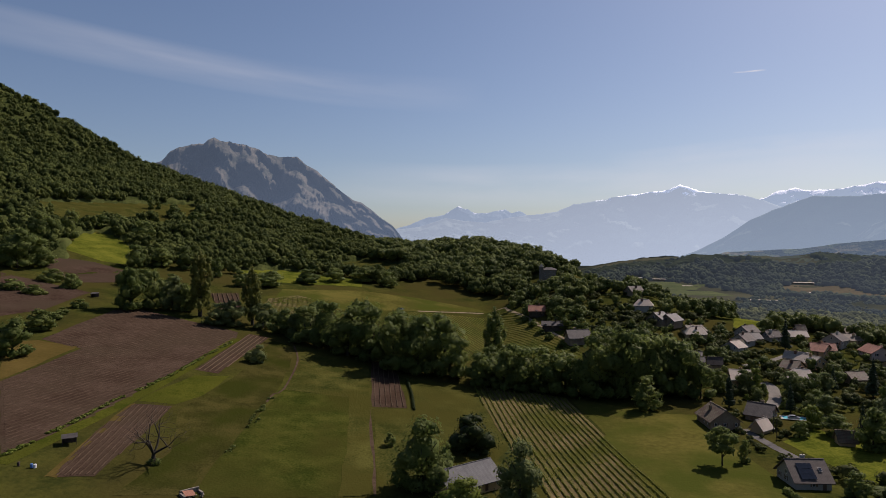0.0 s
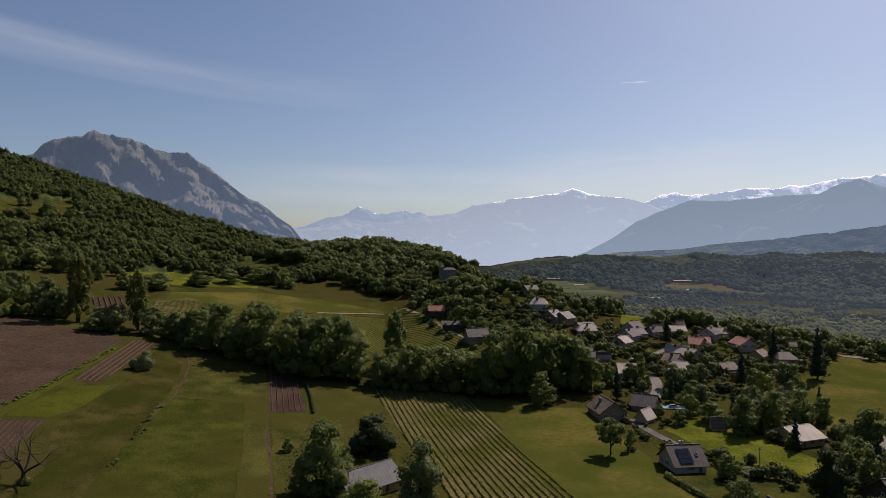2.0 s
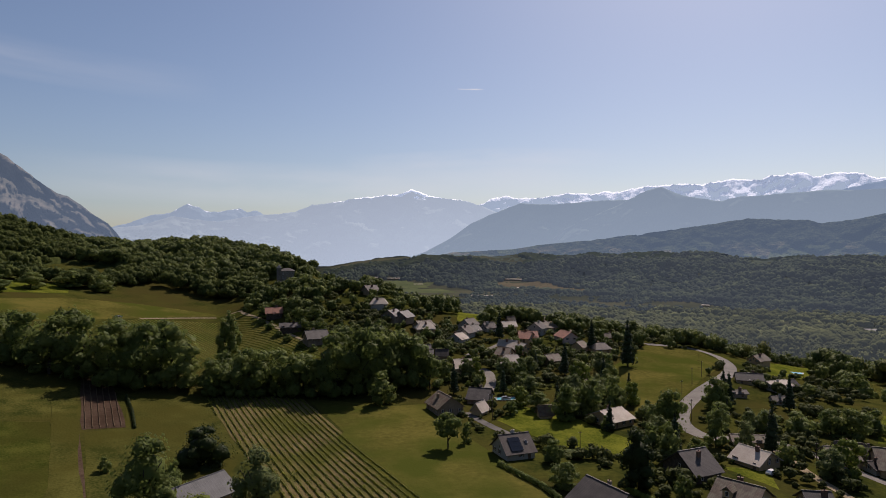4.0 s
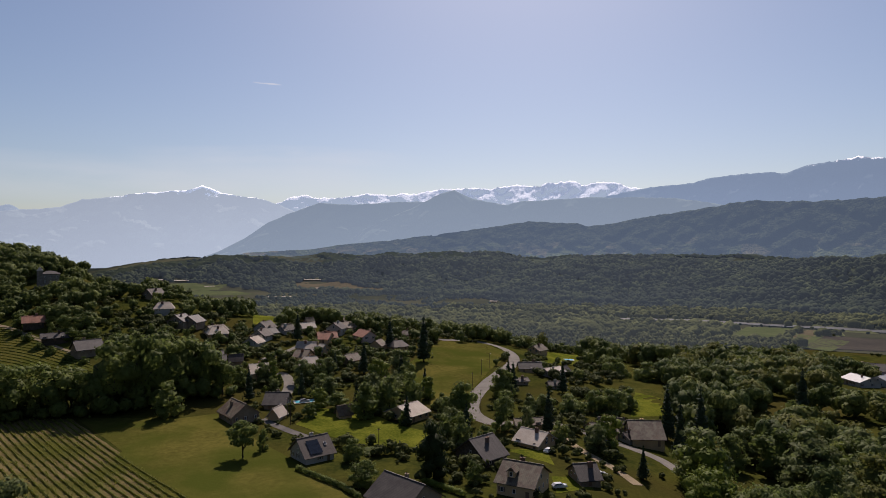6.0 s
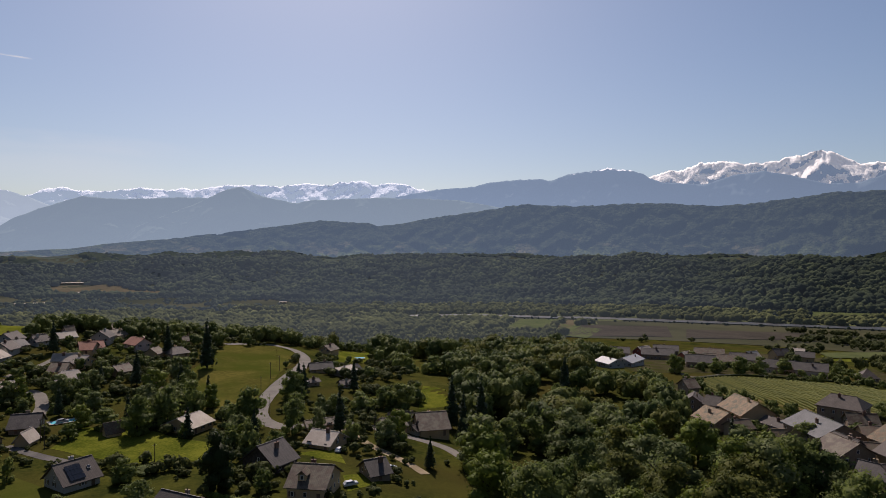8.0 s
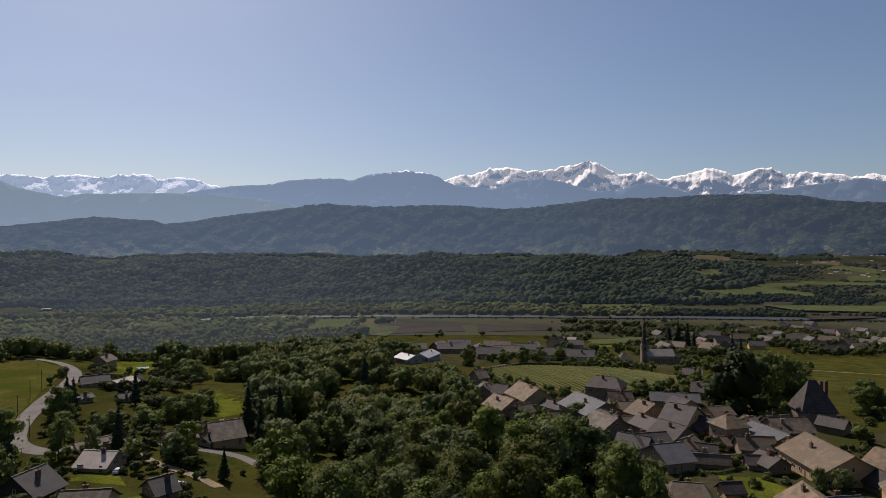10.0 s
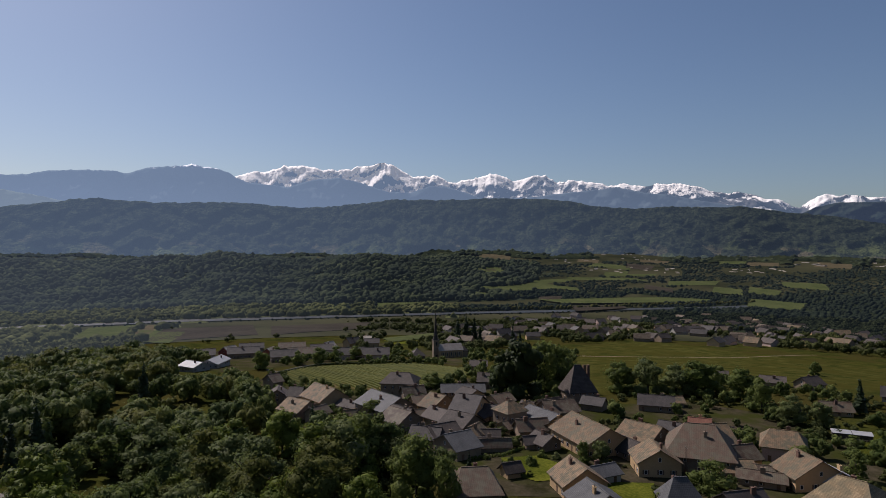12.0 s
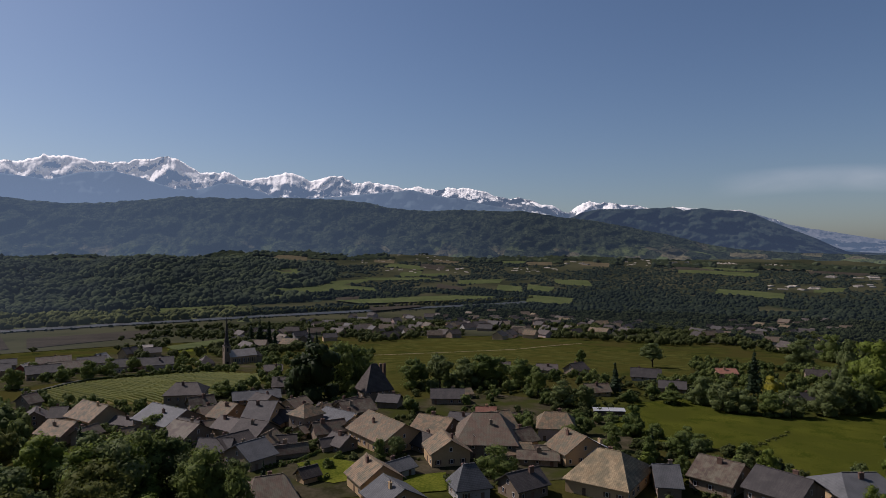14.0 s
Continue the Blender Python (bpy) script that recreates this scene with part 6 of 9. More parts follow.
house(1013.2, -485.8, -59, 16.2, 14.2, 4.5, 5.2, roof_slate, wall_white, windows=False, chimneys=0, where="beyond the meadow", group="far houses")
house(962.7, -465.5, -175, 19.2, 14.2, 5.2, 5.0, roof_slate, wall_pink, windows=False, chimneys=0, where="beyond the meadow", group="far houses")
house(947.1, -479.5, -102, 21.1, 16.1, 5.1, 5.4, roof_dark, wall_pink, windows=False, chimneys=0, where="beyond the meadow", group="far houses")
house(882.6, -458.3, -132, 22.4, 14.2, 4.8, 5.3, roof_dark, wall_grey, windows=False, chimneys=0, where="beyond the meadow", group="far houses")
house(952.0, -509.4, -148, 18.5, 14.5, 5.2, 5.3, roof_dark, wall_white, windows=False, chimneys=0, where="beyond the meadow", group="far houses")
house(948.3, -516.2, -164, 19.9, 12.5, 4.7, 5.9, roof_slate, wall_grey, windows=False, chimneys=0, where="beyond the meadow", group="far houses")
house(964.7, -535.8, -77, 15.2, 12.2, 5.8, 5.6, roof_brown, wall_white, windows=False, chimneys=0, where="beyond the meadow", group="far houses")
house(766.4, -435.0, -52, 20.2, 16.1, 4.0, 5.9, roof_slate, wall_pink, windows=False, chimneys=0, where="beyond the meadow", group="far houses")
house(829.1, -486.7, -133, 19.9, 15.5, 4.4, 5.9, roof_brown, wall_white, windows=False, chimneys=0, where="beyond the meadow", group="far houses")
house(841.2, -507.7, -51, 17.4, 13.1, 4.5, 5.3, roof_tan, wall_pink, windows=False, chimneys=0, where="beyond the meadow", group="far houses")
house(967.3, -598.2, -128, 18.5, 14.5, 4.4, 5.8, roof_brown, wall_grey, windows=False, chimneys=0, where="beyond the meadow", group="far houses")
house(939.8, -588.5, -104, 15.2, 14.2, 4.8, 5.9, roof_dark, wall_grey, windows=False, chimneys=0, where="beyond the meadow", group="far houses")
house(826.3, -533.9, -184, 18.9, 14.6, 4.8, 5.3, roof_slate, wall_cream, windows=False, chimneys=0, where="beyond the meadow", group="far houses")
house(745.3, -408.5, -55, 16.2, 15.4, 5.2, 5.2, roof_dark, wall_cream, windows=False, chimneys=0, where="beyond the meadow", group="far houses")
house(966.9, -548.2, -181, 15.7, 12.2, 4.5, 4.3, roof_slate, wall_grey, windows=False, chimneys=0, where="beyond the meadow", group="far houses")
house(814.2, -475.7, -91, 16.4, 12.6, 4.7, 4.3, roof_brown, wall_grey, windows=False, chimneys=0, where="beyond the meadow", group="far houses")
house(784.9, -472.3, -123, 19.4, 14.2, 4.2, 5.8, roof_brown, wall_pink, windows=False, chimneys=0, where="beyond the meadow", group="far houses")
house(746.5, -456.3, -145, 17.0, 13.7, 5.2, 5.8, roof_tan, wall_cream, windows=False, chimneys=0, where="beyond the meadow", group="far houses")
house(1008.1, -636.5, -170, 22.0, 12.2, 5.8, 4.3, roof_brown, wall_cream, windows=False, chimneys=0, where="beyond the meadow", group="far houses")
house(820.5, -529.8, -53, 18.7, 15.0, 4.2, 5.6, roof_slate, wall_pink, windows=False, chimneys=0, where="beyond the meadow", group="far houses")
house(939.4, -624.0, -144, 19.2, 13.0, 4.8, 5.8, roof_slate, wall_pink, windows=False, chimneys=0, where="beyond the meadow", group="far houses")
house(991.9, -679.6, -151, 20.0, 13.2, 5.7, 5.4, roof_tan, wall_grey, windows=False, chimneys=0, where="beyond the meadow", group="far houses")
house(968.3, -683.2, -190, 16.9, 13.3, 4.0, 6.0, roof_dark, wall_pink, windows=False, chimneys=0, where="beyond the meadow", group="far houses")
house(867.4, -629.7, -112, 15.6, 14.9, 4.8, 5.2, roof_slate, wall_cream, windows=False, chimneys=0, where="beyond the meadow", group="far houses")
house(968.8, -709.8, -59, 21.2, 15.7, 5.2, 4.3, roof_brown, wall_cream, windows=False, chimneys=0, where="beyond the meadow", group="far houses")
house(907.1, -679.3, -196, 17.2, 16.0, 5.7, 6.0, roof_slate, wall_white, windows=False, chimneys=0, where="beyond the meadow", group="far houses")
house(894.9, -688.5, -109, 20.8, 13.4, 5.9, 5.8, roof_tan, wall_cream, windows=False, chimneys=0, where="beyond the meadow", group="far houses")
house(811.3, -638.7, -158, 15.5, 14.2, 4.8, 5.2, roof_slate, wall_pink, windows=False, chimneys=0, where="beyond the meadow", group="far houses")
house(901.8, -728.9, -72, 18.7, 13.8, 5.8, 4.7, roof_slate, wall_pink, windows=False, chimneys=0, where="beyond the meadow", group="far houses")
house(770.0, -637.0, -160, 17.0, 14.2, 4.0, 4.6, roof_slate, wall_white, windows=False, chimneys=0, where="beyond the meadow", group="far houses")
house(860.9, -732.7, -69, 22.4, 15.2, 5.1, 5.4, roof_dark, wall_white, windows=False, chimneys=0, where="beyond the meadow", group="far houses")
house(718.1, -722.8, -182, 15.9, 13.4, 4.8, 6.0, roof_slate, wall_cream, windows=False, chimneys=0, where="beyond the meadow", group="far houses")
house(658.2, -667.3, -194, 17.3, 14.4, 5.2, 5.9, roof_slate, wall_cream, windows=False, chimneys=0, where="beyond the meadow", group="far houses")
house(674.9, -704.3, -103, 20.3, 13.2, 5.0, 5.3, roof_brown, wall_grey, windows=False, chimneys=0, where="beyond the meadow", group="far houses")
house(765.6, -816.9, -75, 20.9, 12.2, 4.0, 4.4, roof_brown, wall_grey, windows=False, chimneys=0, where="beyond the meadow", group="far houses")
house(689.7, -746.6, -140, 21.7, 12.5, 4.3, 4.3, roof_brown, wall_pink, windows=False, chimneys=0, where="beyond the meadow", group="far houses")
house(730.7, -803.8, -187, 20.8, 15.5, 5.4, 4.2, roof_slate, wall_grey, windows=False, chimneys=0, where="beyond the meadow", group="far houses")
house(700.0, -781.0, -109, 16.5, 14.6, 4.5, 4.8, roof_slate, wall_white, windows=False, chimneys=0, where="beyond the meadow", group="far houses")
house(752.1, -864.2, -112, 19.2, 12.2, 4.1, 4.7, roof_dark, wall_pink, windows=False, chimneys=0, where="beyond the meadow", group="far houses")
house(688.5, -730.9, -121, 21.3, 15.4, 4.2, 6.0, roof_dark, wall_grey, windows=False, chimneys=0, where="beyond the meadow", group="far houses")
house(743.1, -794.2, -177, 18.6, 15.0, 5.7, 5.4, roof_dark, wall_grey, windows=False, chimneys=0, where="beyond the meadow", group="far houses")
house(894.5, -994.2, -91, 15.6, 12.7, 5.2, 4.2, roof_slate, wall_grey, windows=False, chimneys=0, where="beyond the meadow", group="far houses")
house(729.1, -831.9, -203, 15.2, 13.8, 5.5, 4.3, roof_slate, wall_grey, windows=False, chimneys=0, where="beyond the meadow", group="far houses")
house(724.1, -841.5, -92, 19.2, 13.6, 5.4, 5.9, roof_slate, wall_grey, windows=False, chimneys=0, where="beyond the meadow", group="far houses")
house(823.4, -982.6, -182, 19.2, 14.3, 4.6, 5.8, roof_tan, wall_cream, windows=False, chimneys=0, where="beyond the meadow", group="far houses")
house(745.9, -909.8, -94, 16.5, 12.7, 4.9, 4.3, roof_brown, wall_grey, windows=False, chimneys=0, where="beyond the meadow", group="far houses")
house(852.0, -1083.5, -175, 22.4, 15.4, 5.1, 5.2, roof_brown, wall_grey, windows=False, chimneys=0, where="beyond the meadow", group="far houses")
house(686.4, -888.0, -78, 16.6, 13.9, 4.4, 5.4, roof_slate, wall_grey, windows=False, chimneys=0, where="beyond the meadow", group="far houses")
house(844.2, -1129.9, -185, 17.7, 14.5, 5.7, 4.8, roof_slate, wall_cream, windows=False, chimneys=0, where="beyond the meadow", group="far houses")
house(697.4, -954.6, -190, 15.2, 13.0, 5.2, 4.4, roof_slate, wall_cream, windows=False, chimneys=0, where="beyond the meadow", group="far houses")
house(836.5, -1178.2, -202, 15.1, 13.3, 4.8, 4.9, roof_slate, wall_grey, windows=False, chimneys=0, where="beyond the meadow", group="far houses")
house(725.3, -1040.2, -154, 19.0, 14.3, 5.2, 4.2, roof_slate, wall_cream, windows=False, chimneys=0, where="beyond the meadow", group="far houses")
house(735.0, -1086.5, -135, 19.1, 14.8, 4.1, 5.2, roof_brown, wall_cream, windows=False, chimneys=0, where="beyond the meadow", group="far houses")
house(653.8, -773.3, -127, 15.3, 13.2, 5.1, 5.5, roof_slate, wall_grey, windows=False, chimneys=0, where="beyond the meadow", group="far houses")
house(590.4, -729.4, -135, 19.9, 12.7, 4.8, 5.3, roof_brown, wall_white, windows=False, chimneys=0, where="beyond the meadow", group="far houses")
house(511.3, -654.5, -189, 19.5, 14.5, 5.2, 5.9, roof_slate, wall_grey, windows=False, chimneys=0, where="beyond the meadow", group="far houses")
house(438.7, -602.1, -94, 20.5, 14.3, 5.1, 4.6, roof_slate, wall_grey, windows=False, chimneys=0, where="beyond the meadow", group="far houses")
house(579.7, -806.6, -78, 22.1, 14.6, 4.3, 4.9, roof_dark, wall_cream, windows=False, chimneys=0, where="beyond the meadow", group="far houses")
house(841.4, -85.9, -38, 22.5, 15.6, 5.2, 4.4, roof_dark, wall_pink, windows=False, chimneys=0, where="beyond the meadow", group="far houses")
house(660.0, -77.0, -161, 22.5, 13.8, 4.8, 4.7, roof_slate, wall_cream, windows=False, chimneys=0, where="beyond the meadow", group="far houses")
house(711.7, -94.9, -116, 16.2, 14.9, 4.0, 4.6, roof_brown, wall_grey, windows=False, chimneys=0, where="beyond the meadow", group="far houses")
house(798.1, -124.7, -120, 17.7, 12.5, 4.6, 4.4, roof_brown, wall_pink, windows=False, chimneys=0, where="beyond the meadow", group="far houses")
house(809.2, -136.4, -157, 16.2, 13.8, 4.9, 5.5, roof_brown, wall_white, windows=False, chimneys=0, where="beyond the meadow", group="far houses")
house(695.4, -124.9, -127, 17.8, 15.7, 4.7, 4.8, roof_tan, wall_cream, windows=False, chimneys=0, where="beyond the meadow", group="far houses")
house(1075.2, -481.0, -46, 17.9, 14.2, 4.0, 5.0, roof_dark, wall_white, windows=False, chimneys=0, where="beyond the meadow", group="far houses")
house(989.9, -453.7, -62, 22.2, 13.3, 4.5, 4.2, roof_slate, wall_white, windows=False, chimneys=0, where="beyond the meadow", group="far houses")
house(951.8, -449.5, -111, 16.8, 14.3, 5.7, 4.9, roof_slate, wall_cream, windows=False, chimneys=0, where="beyond the meadow", group="far houses")
house(914.6, -443.3, -81, 21.6, 13.8, 4.6, 5.8, roof_slate, wall_white, windows=False, chimneys=0, where="beyond the meadow", group="far houses")
house(1111.3, -551.9, -118, 19.2, 15.8, 5.7, 6.0, roof_brown, wall_white, windows=False, chimneys=0, where="beyond the meadow", group="far houses")
house(909.2, -470.6, -77, 20.8, 13.4, 4.8, 5.5, roof_brown, wall_pink, windows=False, chimneys=0, where="beyond the meadow", group="far houses")
house(967.0, -506.4, -54, 16.5, 14.6, 4.2, 4.1, roof_brown, wall_grey, windows=False, chimneys=0, where="beyond the meadow", group="far houses")
house(1131.0, -606.7, -125, 16.9, 13.4, 4.5, 4.7, roof_slate, wall_grey, windows=False, chimneys=0, where="beyond the meadow", group="far houses")
house(947.3, -528.9, -123, 15.3, 12.5, 5.4, 4.6, roof_brown, wall_cream, windows=False, chimneys=0, where="beyond the meadow", group="far houses")
house(1087.1, -619.6, -56, 16.5, 15.6, 4.8, 4.4, roof_brown, wall_pink, windows=False, chimneys=0, where="beyond the meadow", group="far houses")
house(1051.8, -612.2, -98, 18.2, 12.6, 5.4, 5.9, roof_slate, wall_cream, windows=False, chimneys=0, where="beyond the meadow", group="far houses")
house(1047.3, -628.6, -82, 15.5, 16.0, 5.7, 4.2, roof_brown, wall_white, windows=False, chimneys=0, where="beyond the meadow", group="far houses")
house(1095.3, -675.1, -92, 20.8, 13.6, 5.8, 5.5, roof_brown, wall_white, windows=False, chimneys=0, where="beyond the meadow", group="far houses")
house(896.5, -566.2, -177, 20.5, 13.8, 5.6, 5.9, roof_slate, wall_cream, windows=False, chimneys=0, where="beyond the meadow", group="far houses")
house(976.6, -625.1, -114, 21.8, 14.3, 5.7, 4.8, roof_slate, wall_grey, windows=False, chimneys=0, where="beyond the meadow", group="far houses")
house(1088.5, -714.9, -63, 18.2, 14.4, 5.7, 4.7, roof_brown, wall_white, windows=False, chimneys=0, where="beyond the meadow", group="far houses")
house(1049.6, -708.8, -176, 22.4, 12.7, 5.5, 5.4, roof_slate, wall_white, windows=False, chimneys=0, where="beyond the meadow", group="far houses")
house(1064.6, -736.3, -101, 20.8, 15.4, 4.0, 5.0, roof_slate, wall_cream, windows=False, chimneys=0, where="beyond the meadow", group="far houses")
house(708.4, -720.3, -168, 21.1, 13.0, 5.5, 5.2, roof_dark, wall_cream, windows=False, chimneys=0, where="beyond the meadow", group="far houses")
house(792.0, -827.7, -73, 21.3, 15.0, 5.0, 5.5, roof_slate, wall_white, windows=False, chimneys=0, where="beyond the meadow", group="far houses")
house(760.9, -836.1, -77, 16.9, 15.8, 4.2, 5.5, roof_slate, wall_pink, windows=False, chimneys=0, where="beyond the meadow", group="far houses")
house(788.7, -896.0, -105, 19.8, 15.4, 5.0, 4.9, roof_dark, wall_grey, windows=False, chimneys=0, where="beyond the meadow", group="far houses")
house(672.4, -788.5, -188, 20.9, 12.4, 4.8, 4.6, roof_slate, wall_grey, windows=False, chimneys=0, where="beyond the meadow", group="far houses")
house(682.3, -820.0, -198, 22.2, 14.2, 4.8, 5.9, roof_dark, wall_cream, windows=False, chimneys=0, where="beyond the meadow", group="far houses")
house(725.6, -895.5, -186, 16.2, 14.2, 4.2, 4.8, roof_dark, wall_white, windows=False, chimneys=0, where="beyond the meadow", group="far houses")
house(768.6, -977.9, -174, 16.4, 13.9, 5.2, 4.7, roof_tan, wall_white, windows=False, chimneys=0, where="beyond the meadow", group="far houses")
house(811.4, -1065.1, -98, 20.3, 12.4, 5.7, 4.4, roof_brown, wall_pink, windows=False, chimneys=0, where="beyond the meadow", group="far houses")
house(694.2, -930.5, -157, 22.8, 12.4, 4.6, 5.4, roof_dark, wall_white, windows=False, chimneys=0, where="beyond the meadow", group="far houses")
house(1208.3, -239.3, -33, 17.8, 13.7, 4.1, 5.0, roof_slate, wall_pink, windows=False, chimneys=0, where="beyond the meadow", group="far houses")
house(1203.2, -257.0, -44, 17.7, 15.4, 4.2, 4.7, roof_slate, wall_white, windows=False, chimneys=0, where="beyond the meadow", group="far houses")
house(1083.8, -240.7, -68, 19.5, 12.2, 5.2, 4.6, roof_brown, wall_pink, windows=False, chimneys=0, where="beyond the meadow", group="far houses")
house(1142.8, -273.7, -116, 20.7, 15.8, 4.0, 4.3, roof_dark, wall_pink, windows=False, chimneys=0, where="beyond the meadow", group="far houses")
house(1031.5, -267.0, -74, 19.9, 14.6, 4.4, 5.5, roof_tan, wall_white, windows=False, chimneys=0, where="beyond the meadow", group="far houses")
house(1014.5, -276.2, -150, 15.5, 13.2, 4.5, 5.2, roof_dark, wall_cream, windows=False, chimneys=0, where="beyond the meadow", group="far houses")
house(1280.4, -357.2, -40, 17.2, 14.5, 4.7, 5.5, roof_tan, wall_pink, windows=False, chimneys=0, where="beyond the meadow", group="far houses")
house(1162.7, -344.2, -136, 19.9, 12.7, 5.6, 5.0, roof_dark, wall_grey, windows=False, chimneys=0, where="beyond the meadow", group="far houses")
house(1286.1, -400.9, -150, 18.6, 14.5, 5.4, 5.0, roof_slate, wall_pink, windows=False, chimneys=0, where="beyond the meadow", group="far houses")
house(1151.8, -369.8, -101, 17.4, 12.4, 5.5, 4.9, roof_dark, wall_white, windows=False, chimneys=0, where="beyond the meadow", group="far houses")
house(1091.6, -365.4, -116, 17.9, 16.1, 5.8, 4.9, roof_slate, wall_pink, windows=False, chimneys=0, where="beyond the meadow", group="far houses")
house(1097.7, -386.6, -74, 16.5, 15.6, 5.7, 5.6, roof_dark, wall_pink, windows=False, chimneys=0, where="beyond the meadow", group="far houses")
house(1234.1, -458.4, -95, 14.4, 14.2, 4.2, 4.6, roof_slate, wall_grey, windows=False, chimneys=0, where="beyond the meadow", group="far houses")
house(1185.6, -449.9, -158, 20.4, 12.4, 4.8, 4.9, roof_dark, wall_grey, windows=False, chimneys=0, where="beyond the meadow", group="far houses")
house(1131.0, -441.4, -84, 14.4, 15.8, 5.2, 5.0, roof_slate, wall_white, windows=False, chimneys=0, where="beyond the meadow", group="far houses")
house(1190.9, -491.1, -117, 19.9, 15.4, 5.6, 5.9, roof_slate, wall_white, windows=False, chimneys=0, where="beyond the meadow", group="far houses")
house(1214.2, -521.0, -179, 20.8, 13.8, 5.1, 4.3, roof_slate, wall_white, windows=False, chimneys=0, where="beyond the meadow", group="far houses")
house(1182.0, -519.9, -81, 17.3, 13.1, 4.5, 4.9, roof_brown, wall_cream, windows=False, chimneys=0, where="beyond the meadow", group="far houses")
house(960.6, -433.7, -96, 14.8, 12.5, 4.4, 5.6, roof_brown, wall_cream, windows=False, chimneys=0, where="beyond the meadow", group="far houses")
house(1065.4, -499.1, -65, 15.9, 12.2, 5.7, 5.3, roof_slate, wall_grey, windows=False, chimneys=0, where="beyond the meadow", group="far houses")
house(1222.7, -595.9, -165, 18.6, 13.4, 5.1, 4.9, roof_brown, wall_grey, windows=False, chimneys=0, where="beyond the meadow", group="far houses")
house(1100.2, -554.0, -48, 20.5, 14.8, 4.0, 4.1, roof_slate, wall_grey, windows=False, chimneys=0, where="beyond the meadow", group="far houses")
house(1009.4, -521.1, -112, 16.2, 14.9, 5.2, 4.2, roof_brown, wall_pink, windows=False, chimneys=0, where="beyond the meadow", group="far houses")
house(1245.6, -661.7, -119, 16.6, 14.2, 4.9, 5.8, roof_brown, wall_cream, windows=False, chimneys=0, where="beyond the meadow", group="far houses")
house(1074.7, -583.6, -138, 17.8, 13.7, 4.4, 5.8, roof_slate, wall_cream, windows=False, chimneys=0, where="beyond the meadow", group="far houses")
house(960.1, -533.1, -87, 15.2, 13.8, 4.6, 5.8, roof_dark, wall_white, windows=False, chimneys=0, where="beyond the meadow", group="far houses")
house(1102.3, -633.0, -96, 14.4, 15.6, 5.2, 5.4, roof_slate, wall_cream, windows=False, chimneys=0, where="beyond the meadow", group="far houses")
house(996.9, -589.6, -52, 16.5, 12.5, 5.8, 5.2, roof_slate, wall_white, windows=False, chimneys=0, where="beyond the meadow", group="far houses")
house(1177.8, -706.5, -112, 19.1, 13.2, 4.4, 5.6, roof_brown, wall_pink, windows=False, chimneys=0, where="beyond the meadow", group="far houses")
house(1129.3, -698.1, -182, 15.7, 15.6, 4.6, 5.9, roof_tan, wall_pink, windows=False, chimneys=0, where="beyond the meadow", group="far houses")
house(753.5, -483.3, -166, 18.9, 15.7, 4.4, 4.8, roof_slate, wall_pink, windows=False, chimneys=0, where="beyond the meadow", group="far houses")
house(794.7, -522.3, -162, 21.8, 13.4, 4.1, 4.8, roof_dark, wall_white, windows=False, chimneys=0, where="beyond the meadow", group="far houses")
house(809.8, -562.7, -187, 19.4, 14.5, 4.4, 6.0, roof_slate, wall_grey, windows=False, chimneys=0, where="beyond the meadow", group="far houses")
house(758.9, -538.4, -77, 19.1, 12.2, 5.1, 4.6, roof_slate, wall_cream, windows=False, chimneys=0, where="beyond the meadow", group="far houses")
house(871.8, -634.7, -192, 22.4, 12.5, 5.5, 4.7, roof_slate, wall_white, windows=False, chimneys=0, where="beyond the meadow", group="far houses")
house(780.3, -589.3, -166, 18.1, 16.0, 3.9, 4.8, roof_tan, wall_grey, windows=False, chimneys=0, where="beyond the meadow", group="far houses")
house(753.3, -584.2, -162, 16.2, 12.6, 5.7, 4.6, roof_tan, wall_grey, windows=False, chimneys=0, where="beyond the meadow", group="far houses")
house(850.8, -681.8, -115, 15.6, 13.2, 5.4, 5.3, roof_brown, wall_grey, windows=False, chimneys=0, where="beyond the meadow", group="far houses")
house(824.3, -685.2, -63, 19.1, 15.2, 5.2, 4.8, roof_dark, wall_pink, windows=False, chimneys=0, where="beyond the meadow", group="far houses")
house(914.1, -783.3, -67, 18.2, 14.5, 5.7, 5.3, roof_brown, wall_white, windows=False, chimneys=0, where="beyond the meadow", group="far houses")
house(899, 1784, -38, 71, 25, 4, 1.5, roof_pale, wall_grey, windows=False, chimneys=0, where="on the valley bottom", name="shed", group="valley sheds")
house(1105, 1977, -21, 60, 21, 4, 1.5, roof_pale, wall_grey, windows=False, chimneys=0, where="on the valley bottom", name="shed", group="valley sheds")
house(1156, 1974, -42, 69, 24, 4, 1.5, roof_pale, wall_grey, windows=False, chimneys=0, where="on the valley bottom", name="shed", group="valley sheds")
house(1132, 1831, -23, 57, 20, 4, 1.5, roof_pale, wall_grey, windows=False, chimneys=0, where="on the valley bottom", name="shed", group="valley sheds")
house(1229, 2175, -41, 66, 23, 4, 1.5, roof_pale, wall_grey, windows=False, chimneys=0, where="on the valley bottom", name="shed", group="valley sheds")
house(1248, 2164, -22, 53, 19, 4, 1.5, roof_pale, wall_grey, windows=False, chimneys=0, where="on the valley bottom", name="shed", group="valley sheds")
house(737, 2442, -28, 68, 24, 4, 1.5, roof_pale, wall_grey, windows=False, chimneys=0, where="on the valley bottom", name="shed", group="valley sheds")
house(812, 2411, -10, 59, 21, 4, 1.5, roof_pale, wall_grey, windows=False, chimneys=0, where="on the valley bottom", name="shed", group="valley sheds")
